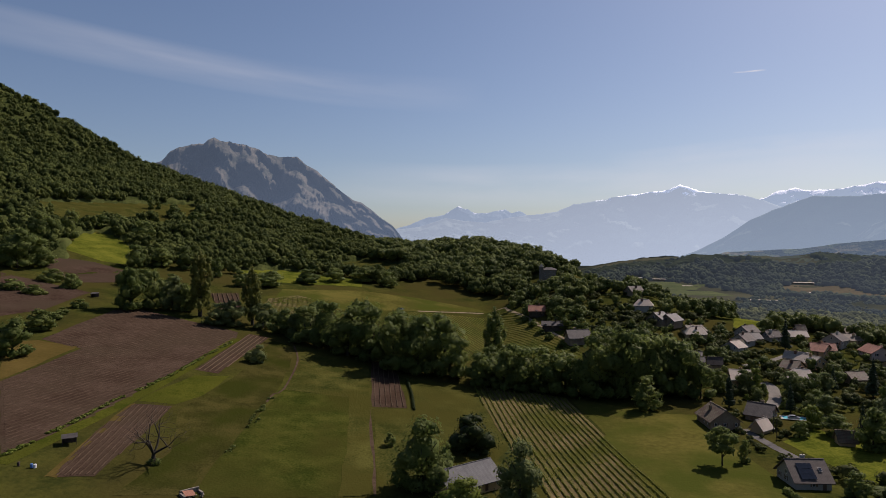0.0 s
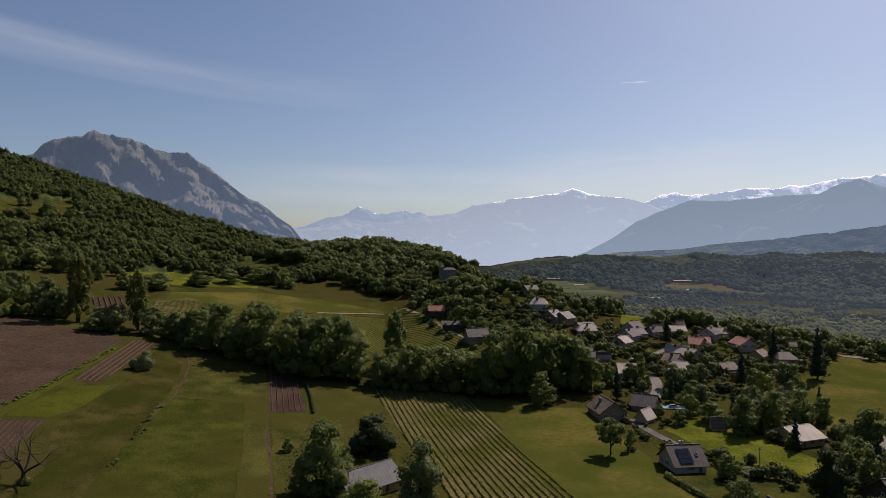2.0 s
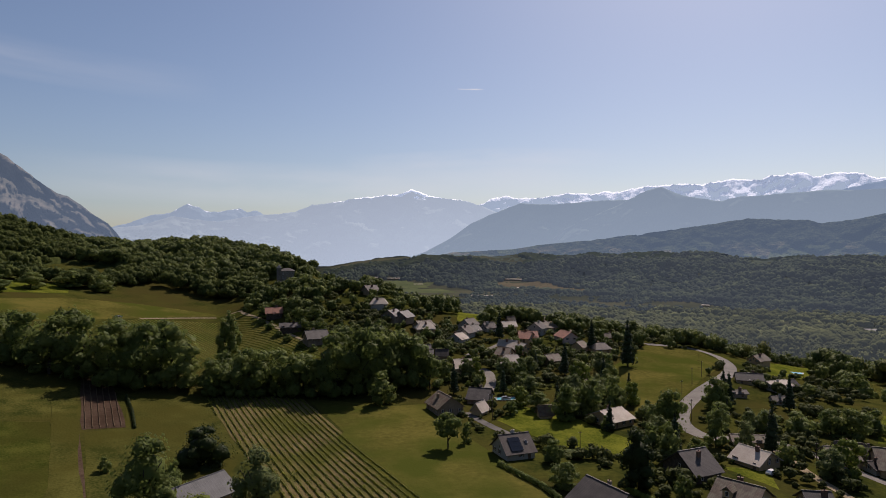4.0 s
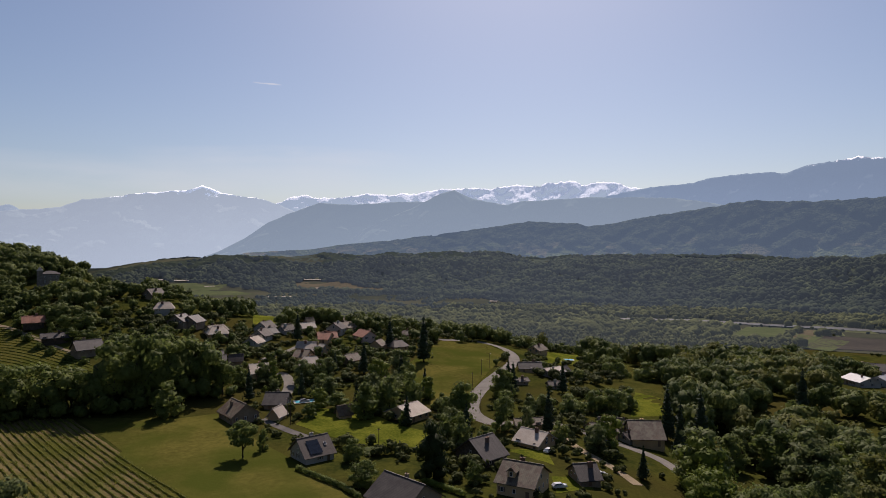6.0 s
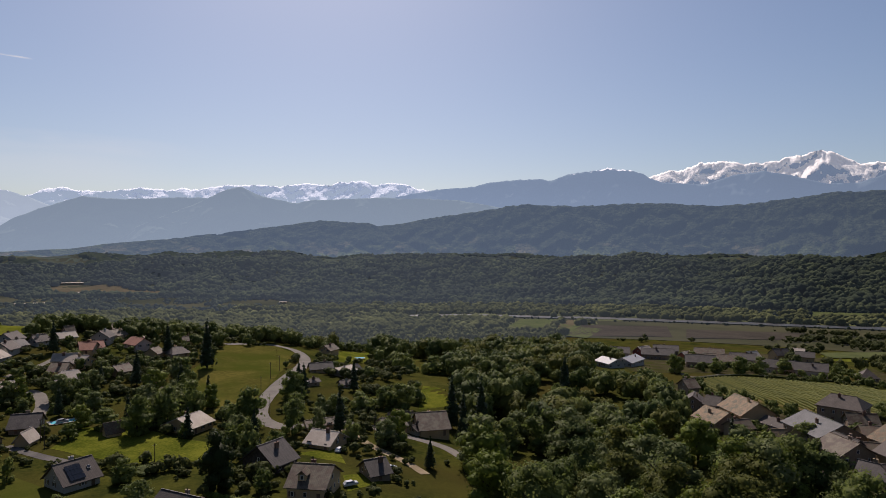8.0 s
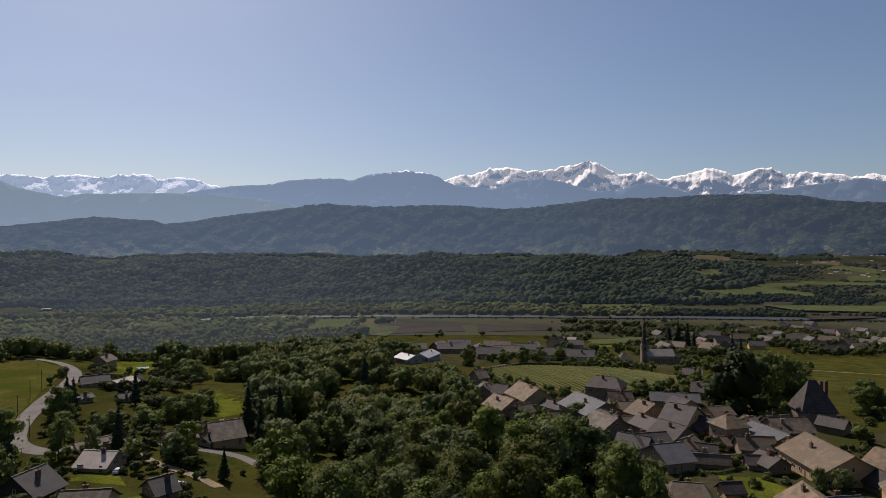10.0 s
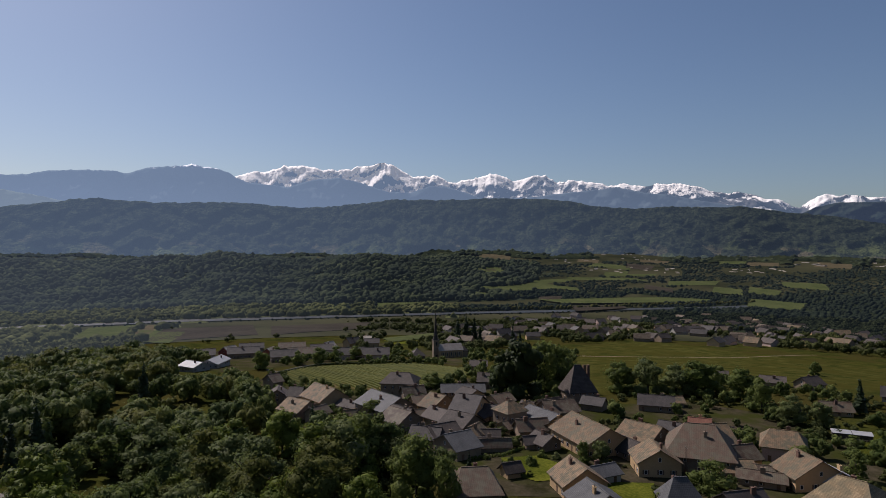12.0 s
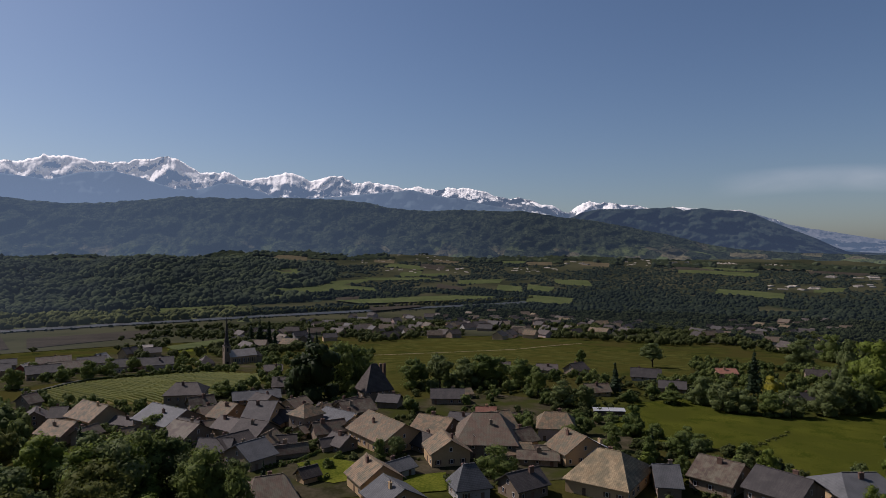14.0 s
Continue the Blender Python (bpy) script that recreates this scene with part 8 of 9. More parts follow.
# ---- church with its spire ----
def church(x, y, turn):
    ob = new("church")
    ob.matrix_basis = Matrix.LocRotScale(on_ground(x, y, -0.3), Euler((0, 0, radians(turn))), None)
    bm = bmesh.new()
    a, b, e, r = 10, 5, 7, 4.4
    ends = []
    for px in (-a, a):
        ends.append([bm.verts.new(p) for p in ((px, -b, -2), (px, b, -2), (px, b, e), (px, 0, e + r - 0.15), (px, -b, e))])
    bm.faces.new(ends[0])
    bm.faces.new(list(reversed(ends[1])))
    for i in range(5):
        j = (i + 1) % 5
        bm.faces.new([ends[0][j], ends[0][i], ends[1][i], ends[1][j]])
    part("nave", bm, wall_cream, ob)
    part("nave_roof", roof_mesh(2 * a, 2 * b, r, 0.5, 0), roof_pale, ob, "", pose(0, 0, e + 0.12))
    part("choir", boxed(-a - 5, -a + 0.2, -3.5, 3.5, -2, 5.4), wall_grey, ob)
    part("choir_roof", roof_mesh(5.6, 7, 3.2, 0.4, 2.6), roof_slate, ob, "", pose(-a - 2.4, 0, 5.5))
    for s in (-1, 1):
        for k in range(6):
            px = -a + 1.6 + k * 3.3
            part("buttress", boxed(px - 0.35, px + 0.35, s * b - 0.1 if s > 0 else -b - 0.9, b + 0.9 if s > 0 else -b + 0.1, -2, 5.2), wall_grey, ob)
            if k < 5:
                w = part("window", boxed(-0.5, 0.5, -0.02, 0.06, -1.6, 1.6), frame_white, ob, "", pose(px + 1.65, s * b, 3.6, 0, 0, 0 if s > 0 else 180))
                part("pane", boxed(-0.38, 0.38, 0.0, 0.08, -1.45, 1.45), glass_dark, w)
    tower = part("tower", boxed(-2.3, 2.3, -2.3, 2.3, -2, 15), wall_grey, ob, "", pose(a + 1.5, 0, 0))
    part("cornice", boxed(-2.6, 2.6, -2.6, 2.6, 14.6, 15.1), stone, tower)
    for t in (0, 90, 180, 270):
        m = Matrix.Rotation(radians(t), 4, 'Z') @ Matrix.Translation((0, 2.3, 12))
        part("belfry_opening", boxed(-0.6, 0.6, -0.05, 0.05, -1.4, 1.4), glass_dark, tower, "dark louvred belfry opening", m)
    bm = bmesh.new()
    rings = []
    for rad, z in ((2.5, 15.1), (1.75, 17), (0.95, 26), (0.12, 37)):
        rings.append([bm.verts.new((rad * math.cos(k * math.pi / 4 + 0.39), rad * math.sin(k * math.pi / 4 + 0.39), z)) for k in range(8)])
    for r0, r1 in zip(rings, rings[1:]):
        for k in range(8):
            bm.faces.new([r0[k], r0[(k + 1) % 8], r1[(k + 1) % 8], r1[k]])
    bm.faces.new(rings[-1])
    part("spire", bm, roof_slate, tower, "slender slate spire")
    part("door", boxed(-0.9, 0.9, 2.25, 2.36, 0, 3), wood_dark, tower)
    CLEAR.append((x, y, 16))
    return tagged(ob, "grey stone village church with a slender slate spire", "church")


def castle(x, y, turn):
    ob = new("castle_tower")
    ob.matrix_basis = Matrix.LocRotScale(on_ground(x, y, -0.5), Euler((0, 0, radians(turn))), None)
    part("keep", boxed(-8, 5, -4.5, 4.5, -3, 10), stone, ob)
    part("keep_roof", roof_mesh(13, 9, 2.2, 0.3, 4), roof_dark, ob, "", pose(-1.5, 0, 10.1))
    turret = part("turret", boxed(-10.5, -6.5, -5.2, -1.2, -3, 13), stone, ob)
    part("turret_roof", roof_mesh(4, 4, 2.6, 0.3, 2.25), roof_pale, turret, "bright grey pointed roof", pose(-8.5, -3.2, 13.1))
    for px in (-5, -1, 3):
        for z in (4, 7.5):
            w = part("window", boxed(-0.45, 0.45, -0.02, 0.05, -0.8, 0.8), frame_white, ob, "", pose(px, -4.5, z, 0, 0, 180))
            part("pane", boxed(-0.34, 0.34, 0, 0.07, -0.68, 0.68), glass_dark, w)
    part("terrace_wall", boxed(-12, 10, -12, -11.2, -6, 0.8), stone, ob)
    CLEAR.append((x, y, 20))
    CLEAR.append((x * 0.95, y * 0.95, 24))
    return tagged(ob, "old square stone castle tower with a turret", "castle")


def parked_car(x, y, turn, where):
    ob = new("car")
    ob.matrix_basis = Matrix.LocRotScale(on_ground(x, y, 0.22), Euler((0, 0, radians(turn))), None)
    bm = bmesh.new()
    prof = [(-2.1, 0.3), (-2.1, 0.8), (-1.9, 0.95), (-1.5, 1.42), (0.4, 1.45), (1.1, 0.98), (2.0, 0.85), (2.15, 0.55), (2.1, 0.3)]
    sides = [[bm.verts.new((px, s * (0.85 if pz < 1 else 0.68), pz)) for px, pz in prof] for s in (-1, 1)]
    bm.faces.new(sides[0])
    bm.faces.new(list(reversed(sides[1])))
    for i in range(len(prof)):
        j = (i + 1) % len(prof)
        bm.faces.new([sides[0][j], sides[0][i], sides[1][i], sides[1][j]])
    part("body", bm, car_paint, ob)
    bm = bmesh.new()
    q = [bm.verts.new(p) for p in ((0.46, -0.64, 1.43), (0.46, 0.64, 1.43), (1.08, 0.72, 1.02), (1.08, -0.72, 1.02))]
    bm.faces.new(q)
    ext = bmesh.ops.extrude_face_region(bm, geom=bm.faces[:])
    bmesh.ops.translate(bm, vec=(0.02, 0, 0.03), verts=[v for v in ext["geom"] if isinstance(v, bmesh.types.BMVert)])
    part("windscreen", bm, glass_dark, ob)
    for s in (-1, 1):
        bm = bmesh.new()
        vs = [bm.verts.new(p) for p in ((-1.6, s * 0.83, 1.0), (0.8, s * 0.83, 1.0), (0.3, s * 0.72, 1.38), (-1.35, s * 0.72, 1.38))]
        bm.faces.new(vs)
        ext = bmesh.ops.extrude_face_region(bm, geom=bm.faces[:])
        bmesh.ops.translate(bm, vec=(0, s * 0.02, 0), verts=[v for v in ext["geom"] if isinstance(v, bmesh.types.BMVert)])
        part("side_window", bm, glass_dark, ob)
        for px in (-1.35, 1.35):
            wheel = part("wheel", mesh_of("wheel", *limb((px, s * 0.7, 0.32), (px, s * 0.88, 0.32), 0.32, 0.32, 14)), rubber, ob)
            part("rim", mesh_of("rim", *limb((px, s * 0.7, 0.32), (px, s * 0.89, 0.32), 0.2, 0.2, 10)), metal_grey, wheel)
    return tagged(ob, "small parked car " + where, "car", "parked cars")


def pole(x, y, tall=8.5):
    ob = new("utility_pole")
    ob.matrix_basis = Matrix.Translation(on_ground(x, y, -0.2))
    part("post", mesh_of("post", *limb((0, 0, 0), (0, 0, tall), 0.14, 0.09, 8), wood_dark, True), None, ob)
    part("crossarm", boxed(-0.7, 0.7, -0.06, 0.06, tall - 0.6, tall - 0.48), wood_dark, ob)
    for s in (-0.6, 0, 0.6):
        part("insulator", mesh_of("insulator", *limb((s, 0, tall - 0.48), (s, 0, tall - 0.3), 0.05, 0.03, 6), plastic_white), None, ob)
    return tagged(ob, "slim wooden utility pole with a crossarm", "pole", "utility poles")


def bare_tree(x, y, tall):
    """A leafless old tree: a short leaning trunk with wide crooked limbs that fork again and again."""
    g = random.Random(5)
    pieces = []

    def grow(p, d, length, r, level):
        for _ in range(2):                # each limb bends once
            q = p + d * length * 0.5
            pieces.append(limb(p, q, r, r * 0.82, 6 if level < 2 else 4))
            p, r = q, r * 0.82
            d = (d + Vector((g.gauss(0, 0.22), g.gauss(0, 0.22), g.gauss(0.06, 0.2)))).normalized()
        if level < 6:
            for _ in range(3 if level < 3 else 2):
                turn = Vector((g.gauss(0, 0.75), g.gauss(0, 0.75), g.gauss(0.1, 0.55)))
                grow(p, (d + turn).normalized(), length * g.uniform(0.62, 0.84), r * 0.66, level + 1)

    ob = new("bare_tree")
    ob.matrix_basis = Matrix.Translation(on_ground(x, y, -0.1))
    fork = Vector((0.25, 0.1, tall * 0.17))
    for k in range(5):
        a = k * 1.257 + g.uniform(-0.3, 0.3)
        grow(fork, Vector((math.cos(a) * 0.85, math.sin(a) * 0.85, (0.5, 1.3, 0.7, 1.6, 1.0)[k])).normalized(), tall * g.uniform(0.23, 0.3), tall * 0.021, 1)
    ivy = [(0.3, 0.2, 0.9, 1.9, 1.7, 1.0), (-0.8, 0.5, 0.6, 1.1, 1.1, 0.8), (1.4, -0.4, 0.6, 1.2, 1.0, 0.7)]
    part("ivy", mesh_of("ivy", *joined(core(ivy, 1, 0.8, 0.25), leaf_cloud(ivy, 260, 0.2)), leaf_oak), None, ob, "dark green brambles round the foot")
    part("trunk", mesh_of("trunk", *limb((0, 0, -0.2), fork, tall * 0.042, tall * 0.03, 8), bark, True), None, ob)
    part("branch_crown", mesh_of("branch_crown", *joined(*pieces), bark, False), None, ob)
    return tagged(ob, "gnarled leafless old tree in the meadow", "tree")


def field_hut(x, y, turn):
    ob = new("field_hut")
    ob.matrix_basis = Matrix.LocRotScale(on_ground(x, y, -0.1), Euler((0, 0, radians(turn))), None)
    for sx in (-1.7, 1.7):
        for sy in (-1.2, 1.2):
            part("post", boxed(sx - 0.06, sx + 0.06, sy - 0.06, sy + 0.06, 0, 2.1 if sy < 0 else 2.5), wood_dark, ob)
    part("back_wall", boxed(-1.75, 1.75, 1.15, 1.25, 0, 2.4), wood_dark, ob)
    part("side_wall", boxed(-1.78, -1.7, -1.2, 1.2, 0, 2.1), wood_dark, ob)
    bm = boxed(-2, 2, -1.6, 1.6, 0, 0.06)
    part("roof", bm, roof_dark, ob, "dark sheet roof", pose(0, 0, 2.38, 9))
    return tagged(ob, "open dark timber field hut with a sheet roof", "hut")


def drum(x, y, mat, label):
    ob = part("drum", mesh_of("drum", *limb((0, 0, 0), (0, 0, 0.95), 0.34, 0.34, 14), mat, False), None, None, label)
    bm = bmesh.new()
    bmesh.ops.create_cone(bm, cap_ends=True, segments=14, radius1=0.36, radius2=0.33, depth=0.08)
    part("lid", bm, mat, ob, "", pose(0, 0, 0.97))
    ob.matrix_basis = Matrix.Translation(on_ground(x, y, 0))
    return tagged(ob, label, "drum", "water drums")


def hedge(line, tall, wide, label, leaf=None, gaps=0.0):
    """A garden hedge along a line, or with gaps a broken line of weeds and tussocks."""
    pieces = []
    for (x0, y0), (x1, y1) in zip(line, line[1:]):
        n = max(2, int(math.hypot(x1 - x0, y1 - y0) / 1.1))
        for i in range(n):
            f = i / n
            if gaps and float(vnoise(np.array(i * 0.31 + x0), np.array(y0), 5)) < gaps:
                continue
            stray = gaps * rng.normal(size=3)
            x, y = x0 + (x1 - x0) * f + stray[0], y0 + (y1 - y0) * f + stray[1]
            z, grown = float(height(x, y)), 1 + 0.6 * max(-0.8, stray[2])
            lobe = [(x, y, z + tall * grown * 0.45, wide * grown * 0.62, wide * grown * 0.62, tall * grown * (0.5 + 0.12 * rng.random()))]
            pieces += [core(lobe, 1, 0.9, 0.2), leaf_cloud(lobe, 40, 0.2)]
    return tagged(part("hedge", mesh_of("hedge", *joined(*pieces), leaf or leaf_oak), None), label, "hedge")


def pool(x, y, turn):
    ob = new("swimming_pool")
    ob.matrix_basis = Matrix.LocRotScale(on_ground(x, y, 0.25), Euler((0, 0, radians(turn))), None)
    bm = bmesh.new()
    for b in ((-5, 5, -2.9, -2.2, 0, 0.15), (-5, 5, 2.2, 2.9, 0, 0.15)):
        part("coping", boxed(*b), wall_white, ob)
    for b in ((-5, -4.2, -2.19, 2.19, 0, 0.15), (4.2, 5, -2.19, 2.19, 0, 0.15)):
        part("coping", boxed(*b), wall_white, ob)
    part("water", boxed(-4.19, 4.19, -2.19, 2.19, 0, 0.08), pool_water, ob, "turquoise pool water")
    bm.free()
    CLEAR.append((x, y, 6))
    return tagged(ob, "small turquoise garden swimming pool with pale coping", "pool")


def stable(x, y, turn):
    ob = new("field_stable")
    ob.matrix_basis = Matrix.LocRotScale(on_ground(x, y, -0.1), Euler((0, 0, radians(turn))), None)
    for k in (-1, 1):
        part("box_stall", boxed(k * 3.2 - 3.1, k * 3.2 + 3.1, -1.8, 1.8, 0, 2.2), wood_dark, ob)
        part("roof", boxed(k * 3.3 - 3.2, k * 3.3 + 3.2, -2.2, 2.2, 0, 0.1), roof_white, ob, "bright white sheet roof", pose(0, 0, 2.45, 6))
    for k in range(7):
        part("fence_post", boxed(-7 + k * 2.2, -6.88 + k * 2.2, -3.6, -3.48, 0, 1.2), wood_pale, ob)
    part("rail", boxed(-7, 6.4, -3.47, -3.42, 0.9, 1.05), wood_pale, ob)
    return tagged(ob, "low dark timber stable with white sheet roofs", "stable")


def ruin(x, y, turn):
    """A tumbled stone hut: a heap of broken walls with loose stones."""
    ob = new("ruined_hut")
    ob.matrix_basis = Matrix.LocRotScale(on_ground(x, y, -0.2), Euler((0, 0, radians(turn))), None)
    part("wall", boxed(-2.4, 2.4, 1.5, 2.0, 0, 1.5), stone, ob)
    part("wall", boxed(-2.6, -2.1, -1.6, 1.5, 0, 1.1), stone, ob)
    part("wall", boxed(2.0, 2.5, -1.0, 1.5, 0, 0.8), stone, ob)
    g = random.Random(3)
    v0, f0 = ico(1)
    rock = mesh_of("rubble", v0 * (1 + 0.2 * rng.normal(size=(len(v0), 1))), f0, stone)
    for _ in range(40):
        s = g.uniform(0.15, 0.4)
        part("stone", rock, None, ob, "", Matrix.LocRotScale((g.uniform(-2.6, 2.6), g.uniform(-2.2, 1.8), s * 0.6 + (0.3 if g.random() < 0.3 else 0)), Euler((g.random(), g.random(), g.random() * 6)), (s, s * 0.8, s * 0.7)))
    part("sheet", boxed(-2.0, 0.6, -1.2, 1.4, 0, 0.06), roof_red, ob, "rusty fallen roof sheet", pose(0, 0, 0.9, 14, 6))
    return tagged(ob, "ruined stone hut with a rusty fallen roof", "ruin")


def manor(x, y, turn):
    ob = house(x, y, turn, 13, 12, 5.5, 10.5, roof_slate, wall_grey, hip=5.6, over=0.6, chimneys=0, name="manor", where="among the trees")
    for px in (4.2, 6.1):
        part("chimney", boxed(px - 0.6, px + 0.6, 1.2, 2.4, 8, 15.5), brick_red, ob, "tall brick chimney stack")
    return tagged(ob, "tall manor with a steep dark slate roof", "manor")


def far_villages():
    """Hamlets and works across the valley: small pale houses and long sheds, too far to tell apart, on open ground of their own."""
    g = random.Random(11)
    walls, roofs = bmesh.new(), bmesh.new()
    for az0, az1, r0, r1, n, size in FAR_VILLAGES:
        CLEAR.append([tuple(map(float, polar(a, r))) for a, r in ((az0 - .15, r0 - 75), (az1 + .15, r0 - 75), (az1 + .15, r1 + 12), (az0 - .15, r1 + 12))])
        for _ in range(n):
            x, y = polar(g.uniform(az0, az1), g.uniform(r0, r1))
            z, w = float(height(x, y)), size * g.uniform(0.8, 1.25)
            d, e, rise = 4.2 if size < 12 else 8, (3.2 if size < 12 else 6) * g.uniform(0.9, 1.2), 3.0 if size < 12 else 1.2
            m = pose(x, y, z, 0, 0, g.uniform(0, 180))
            box(walls, -w, w, -d, d, -3, e)
            walls.verts.ensure_lookup_table()
            bmesh.ops.transform(walls, matrix=m, verts=walls.verts[-8:])
            for side in (-1, 1):
                vs = [roofs.verts.new(m @ Vector(p)) for p in ((-w - .4, side * (d + .5), e - .2), (w + .4, side * (d + .5), e - .2), (w + .4, 0, e + rise), (-w - .4, 0, e + rise))]
                roofs.faces.new(vs)
            for end in (-w, w):
                vs = [walls.verts.new(m @ Vector(p)) for p in ((end, -d, e), (end, d, e), (end, 0, e + rise - .1))]
                walls.faces.new(vs)
    ob = tagged(new("distant_houses"), "pale houses and long sheds of distant villages", "houses", kind="stuff")
    part("walls", walls, wall_white, ob)
    part("roofs", roofs, roof_pale, ob, "pale grey roofs")


# bearings, distances, how many, half their length
FAR_VILLAGES = (
    (136.9, 139.1, 2900, 2950, 16, 6), (129.6, 131.6, 2741, 2865, 9, 6), (133.4, 134.8, 2875, 2948, 2, 22),
    (140.2, 142.2, 2900, 2950, 6, 6), (144.2, 145.3, 2526, 2599, 4, 16), (146.7, 148.1, 2533, 2643, 5, 14),
    (140.7, 144.2, 2121, 2263, 9, 14), (146.3, 148.1, 2284, 2388, 4, 16), (108.4, 111.4, 2359, 2452, 8, 6),
    (111.9, 116.0, 2397, 2543, 12, 6), (119.5, 122.2, 2453, 2571, 12, 7), (122.7, 124.2, 2497, 2596, 5, 7),
    (104.4, 109.4, 2652, 2772, 9, 7), (109.4, 114.4, 2772, 2942, 8, 6), (124.5, 126.8, 2713, 2846, 4, 14),
    (130.3, 131.6, 2900, 2950, 3, 6), (108.9, 112.4, 2900, 2950, 4, 6))
far_villages()


# ---- thin cloud and a vapour trail high over the mountains ----
def veil(name, label, az0, az1, t0, t1, slant, strength, seed, stretch, wave=0.006):
    """A streak of thin high cloud, as a far curved sheet whose cover is broken by noise."""
    az, t = np.linspace(az0, az1, 60), np.linspace(0, 1, 14)
    A2, T2 = np.meshgrid(az, t, indexing="ij")
    far = 4960
    x, y = polar(A2, far)
    f = (A2 - az0) / (az1 - az0)
    z = EYE + far * (t0 + (t1 - t0) * T2 + slant * f + wave * np.sin(f * 5 + seed))
    me = mesh_of(name, np.stack([x, y, z], -1).reshape(-1, 3), grid_faces(60, 14), None, True)
    uv = me.uv_layers.new(name="sheet")
    flat = np.stack([f, T2], -1).reshape(-1, 2)
    loops = np.zeros(len(me.loops), int)
    me.loops.foreach_get("vertex_index", loops)
    uv.data.foreach_set("uv", flat[loops].ravel())
    m = bpy.data.materials.new(name)
    m.use_nodes = True
    n, l = m.node_tree.nodes, m.node_tree.links
    n.remove(n["Principled BSDF"])
    glow, clear, mix = n.new("ShaderNodeEmission"), n.new("ShaderNodeBsdfTransparent"), n.new("ShaderNodeMixShader")
    glow.inputs["Color"].default_value, glow.inputs["Strength"].default_value = (0.95, 0.93, 0.92, 1), 0.72
    at, mp, tex, sep = n.new("ShaderNodeUVMap"), n.new("ShaderNodeMapping"), n.new("ShaderNodeTexNoise"), n.new("ShaderNodeSeparateXYZ")
    at.uv_map = "sheet"
    mp.inputs["Scale"].default_value = (*stretch, 1)
    mp.inputs["Location"].default_value = (seed, seed * 2, 0)
    l.new(at.outputs[0], mp.inputs[0])
    l.new(mp.outputs[0], tex.inputs["Vector"])
    tex.inputs["Scale"].default_value, tex.inputs["Detail"].default_value = 1.0, 4
    l.new(at.outputs[0], sep.inputs[0])
    fade = None
    for axis in ("X", "Y"):               # soft ends and edges: 4 u (1 - u)
        inv, mul, four = (n.new("ShaderNodeMath") for _ in range(3))
        inv.operation, mul.operation, four.operation = 'SUBTRACT', 'MULTIPLY', 'POWER'
        inv.inputs[0].default_value = 1
        l.new(sep.outputs[axis], inv.inputs[1])
        l.new(sep.outputs[axis], mul.inputs[0])
        l.new(inv.outputs[0], mul.inputs[1])
        four.inputs[1].default_value = 1.0
        l.new(mul.outputs[0], four.inputs[0])
        if fade is None:
            fade = four
        else:
            both = n.new("ShaderNodeMath")
            both.operation = 'MULTIPLY'
            l.new(fade.outputs[0], both.inputs[0])
            l.new(four.outputs[0], both.inputs[1])
            fade = both
    rng_, out = n.new("ShaderNodeMapRange"), n.new("ShaderNodeMath")
    rng_.inputs["From Min"].default_value, rng_.inputs["From Max"].default_value = 0.25, 0.75
    l.new(tex.outputs["Fac"], rng_.inputs["Value"])
    amount = n.new("ShaderNodeMath")
    amount.operation, out.operation = 'MULTIPLY', 'MULTIPLY'
    l.new(rng_.outputs["Result"], amount.inputs[0])
    l.new(fade.outputs[0], amount.inputs[1])
    l.new(amount.outputs[0], out.inputs[0])
    out.inputs[1].default_value = 16 * strength
    out.use_clamp = True
    l.new(out.outputs[0], mix.inputs["Fac"])
    l.new(clear.outputs[0], mix.inputs[1])
    l.new(glow.outputs[0], mix.inputs[2])
    l.new(mix.outputs[0], n["Material Output"].inputs["Surface"])
    me.materials.append(m)
    ob = part(name, me, None)
    ob.visible_shadow = False
    return tagged(ob, label, "cloud", kind="structure")


veil("backdrop_cirrus", "thin white streak of high cloud", -42, 4, 0.262, 0.322, -0.05, 0.3, 1, (2.0, 1.4))
veil("backdrop_haze_band", "pale low band of thin cloud over the mountains", -12, 38, 0.07, 0.14, 0.0, 0.5, 3, (3.0, 1.2))
veil("backdrop_cirrus_low", "faint low streak of thin cloud", 14, 40, 0.125, 0.155, 0.0, 0.3, 5, (4.0, 1.0))
veil("backdrop_cirrus_end", "faint streak of thin cloud over the far mountains", 136, 156, 0.07, 0.11, 0.0, 0.3, 6, (3.0, 1.0))
veil("vapour_trail", "short white vapour trail", 24.4, 26.9, 0.2505, 0.2535, -0.0015, 1.4, 8, (1.0, 0.5), 0.0)


def solar_panels(home, side, x0, rows, cols, eave, rise, wide):
    """Dark photovoltaic panels on one slope of a roof, each a part."""
    pitch = math.degrees(math.atan2(rise, wide / 2))
    for i in range(rows):
        for j in range(cols):
            d = 0.9 + i * 1.72
            y = side * (wide / 2 - d * math.cos(radians(pitch)))
            z = eave + 0.32 + d * math.sin(radians(pitch))
            part("solar_panel", boxed(-0.5, 0.5, -0.82, 0.82, 0, 0.05), panel_blue, home, "dark blue solar panel", pose(x0 + j * 1.05, y, z, -side * pitch))


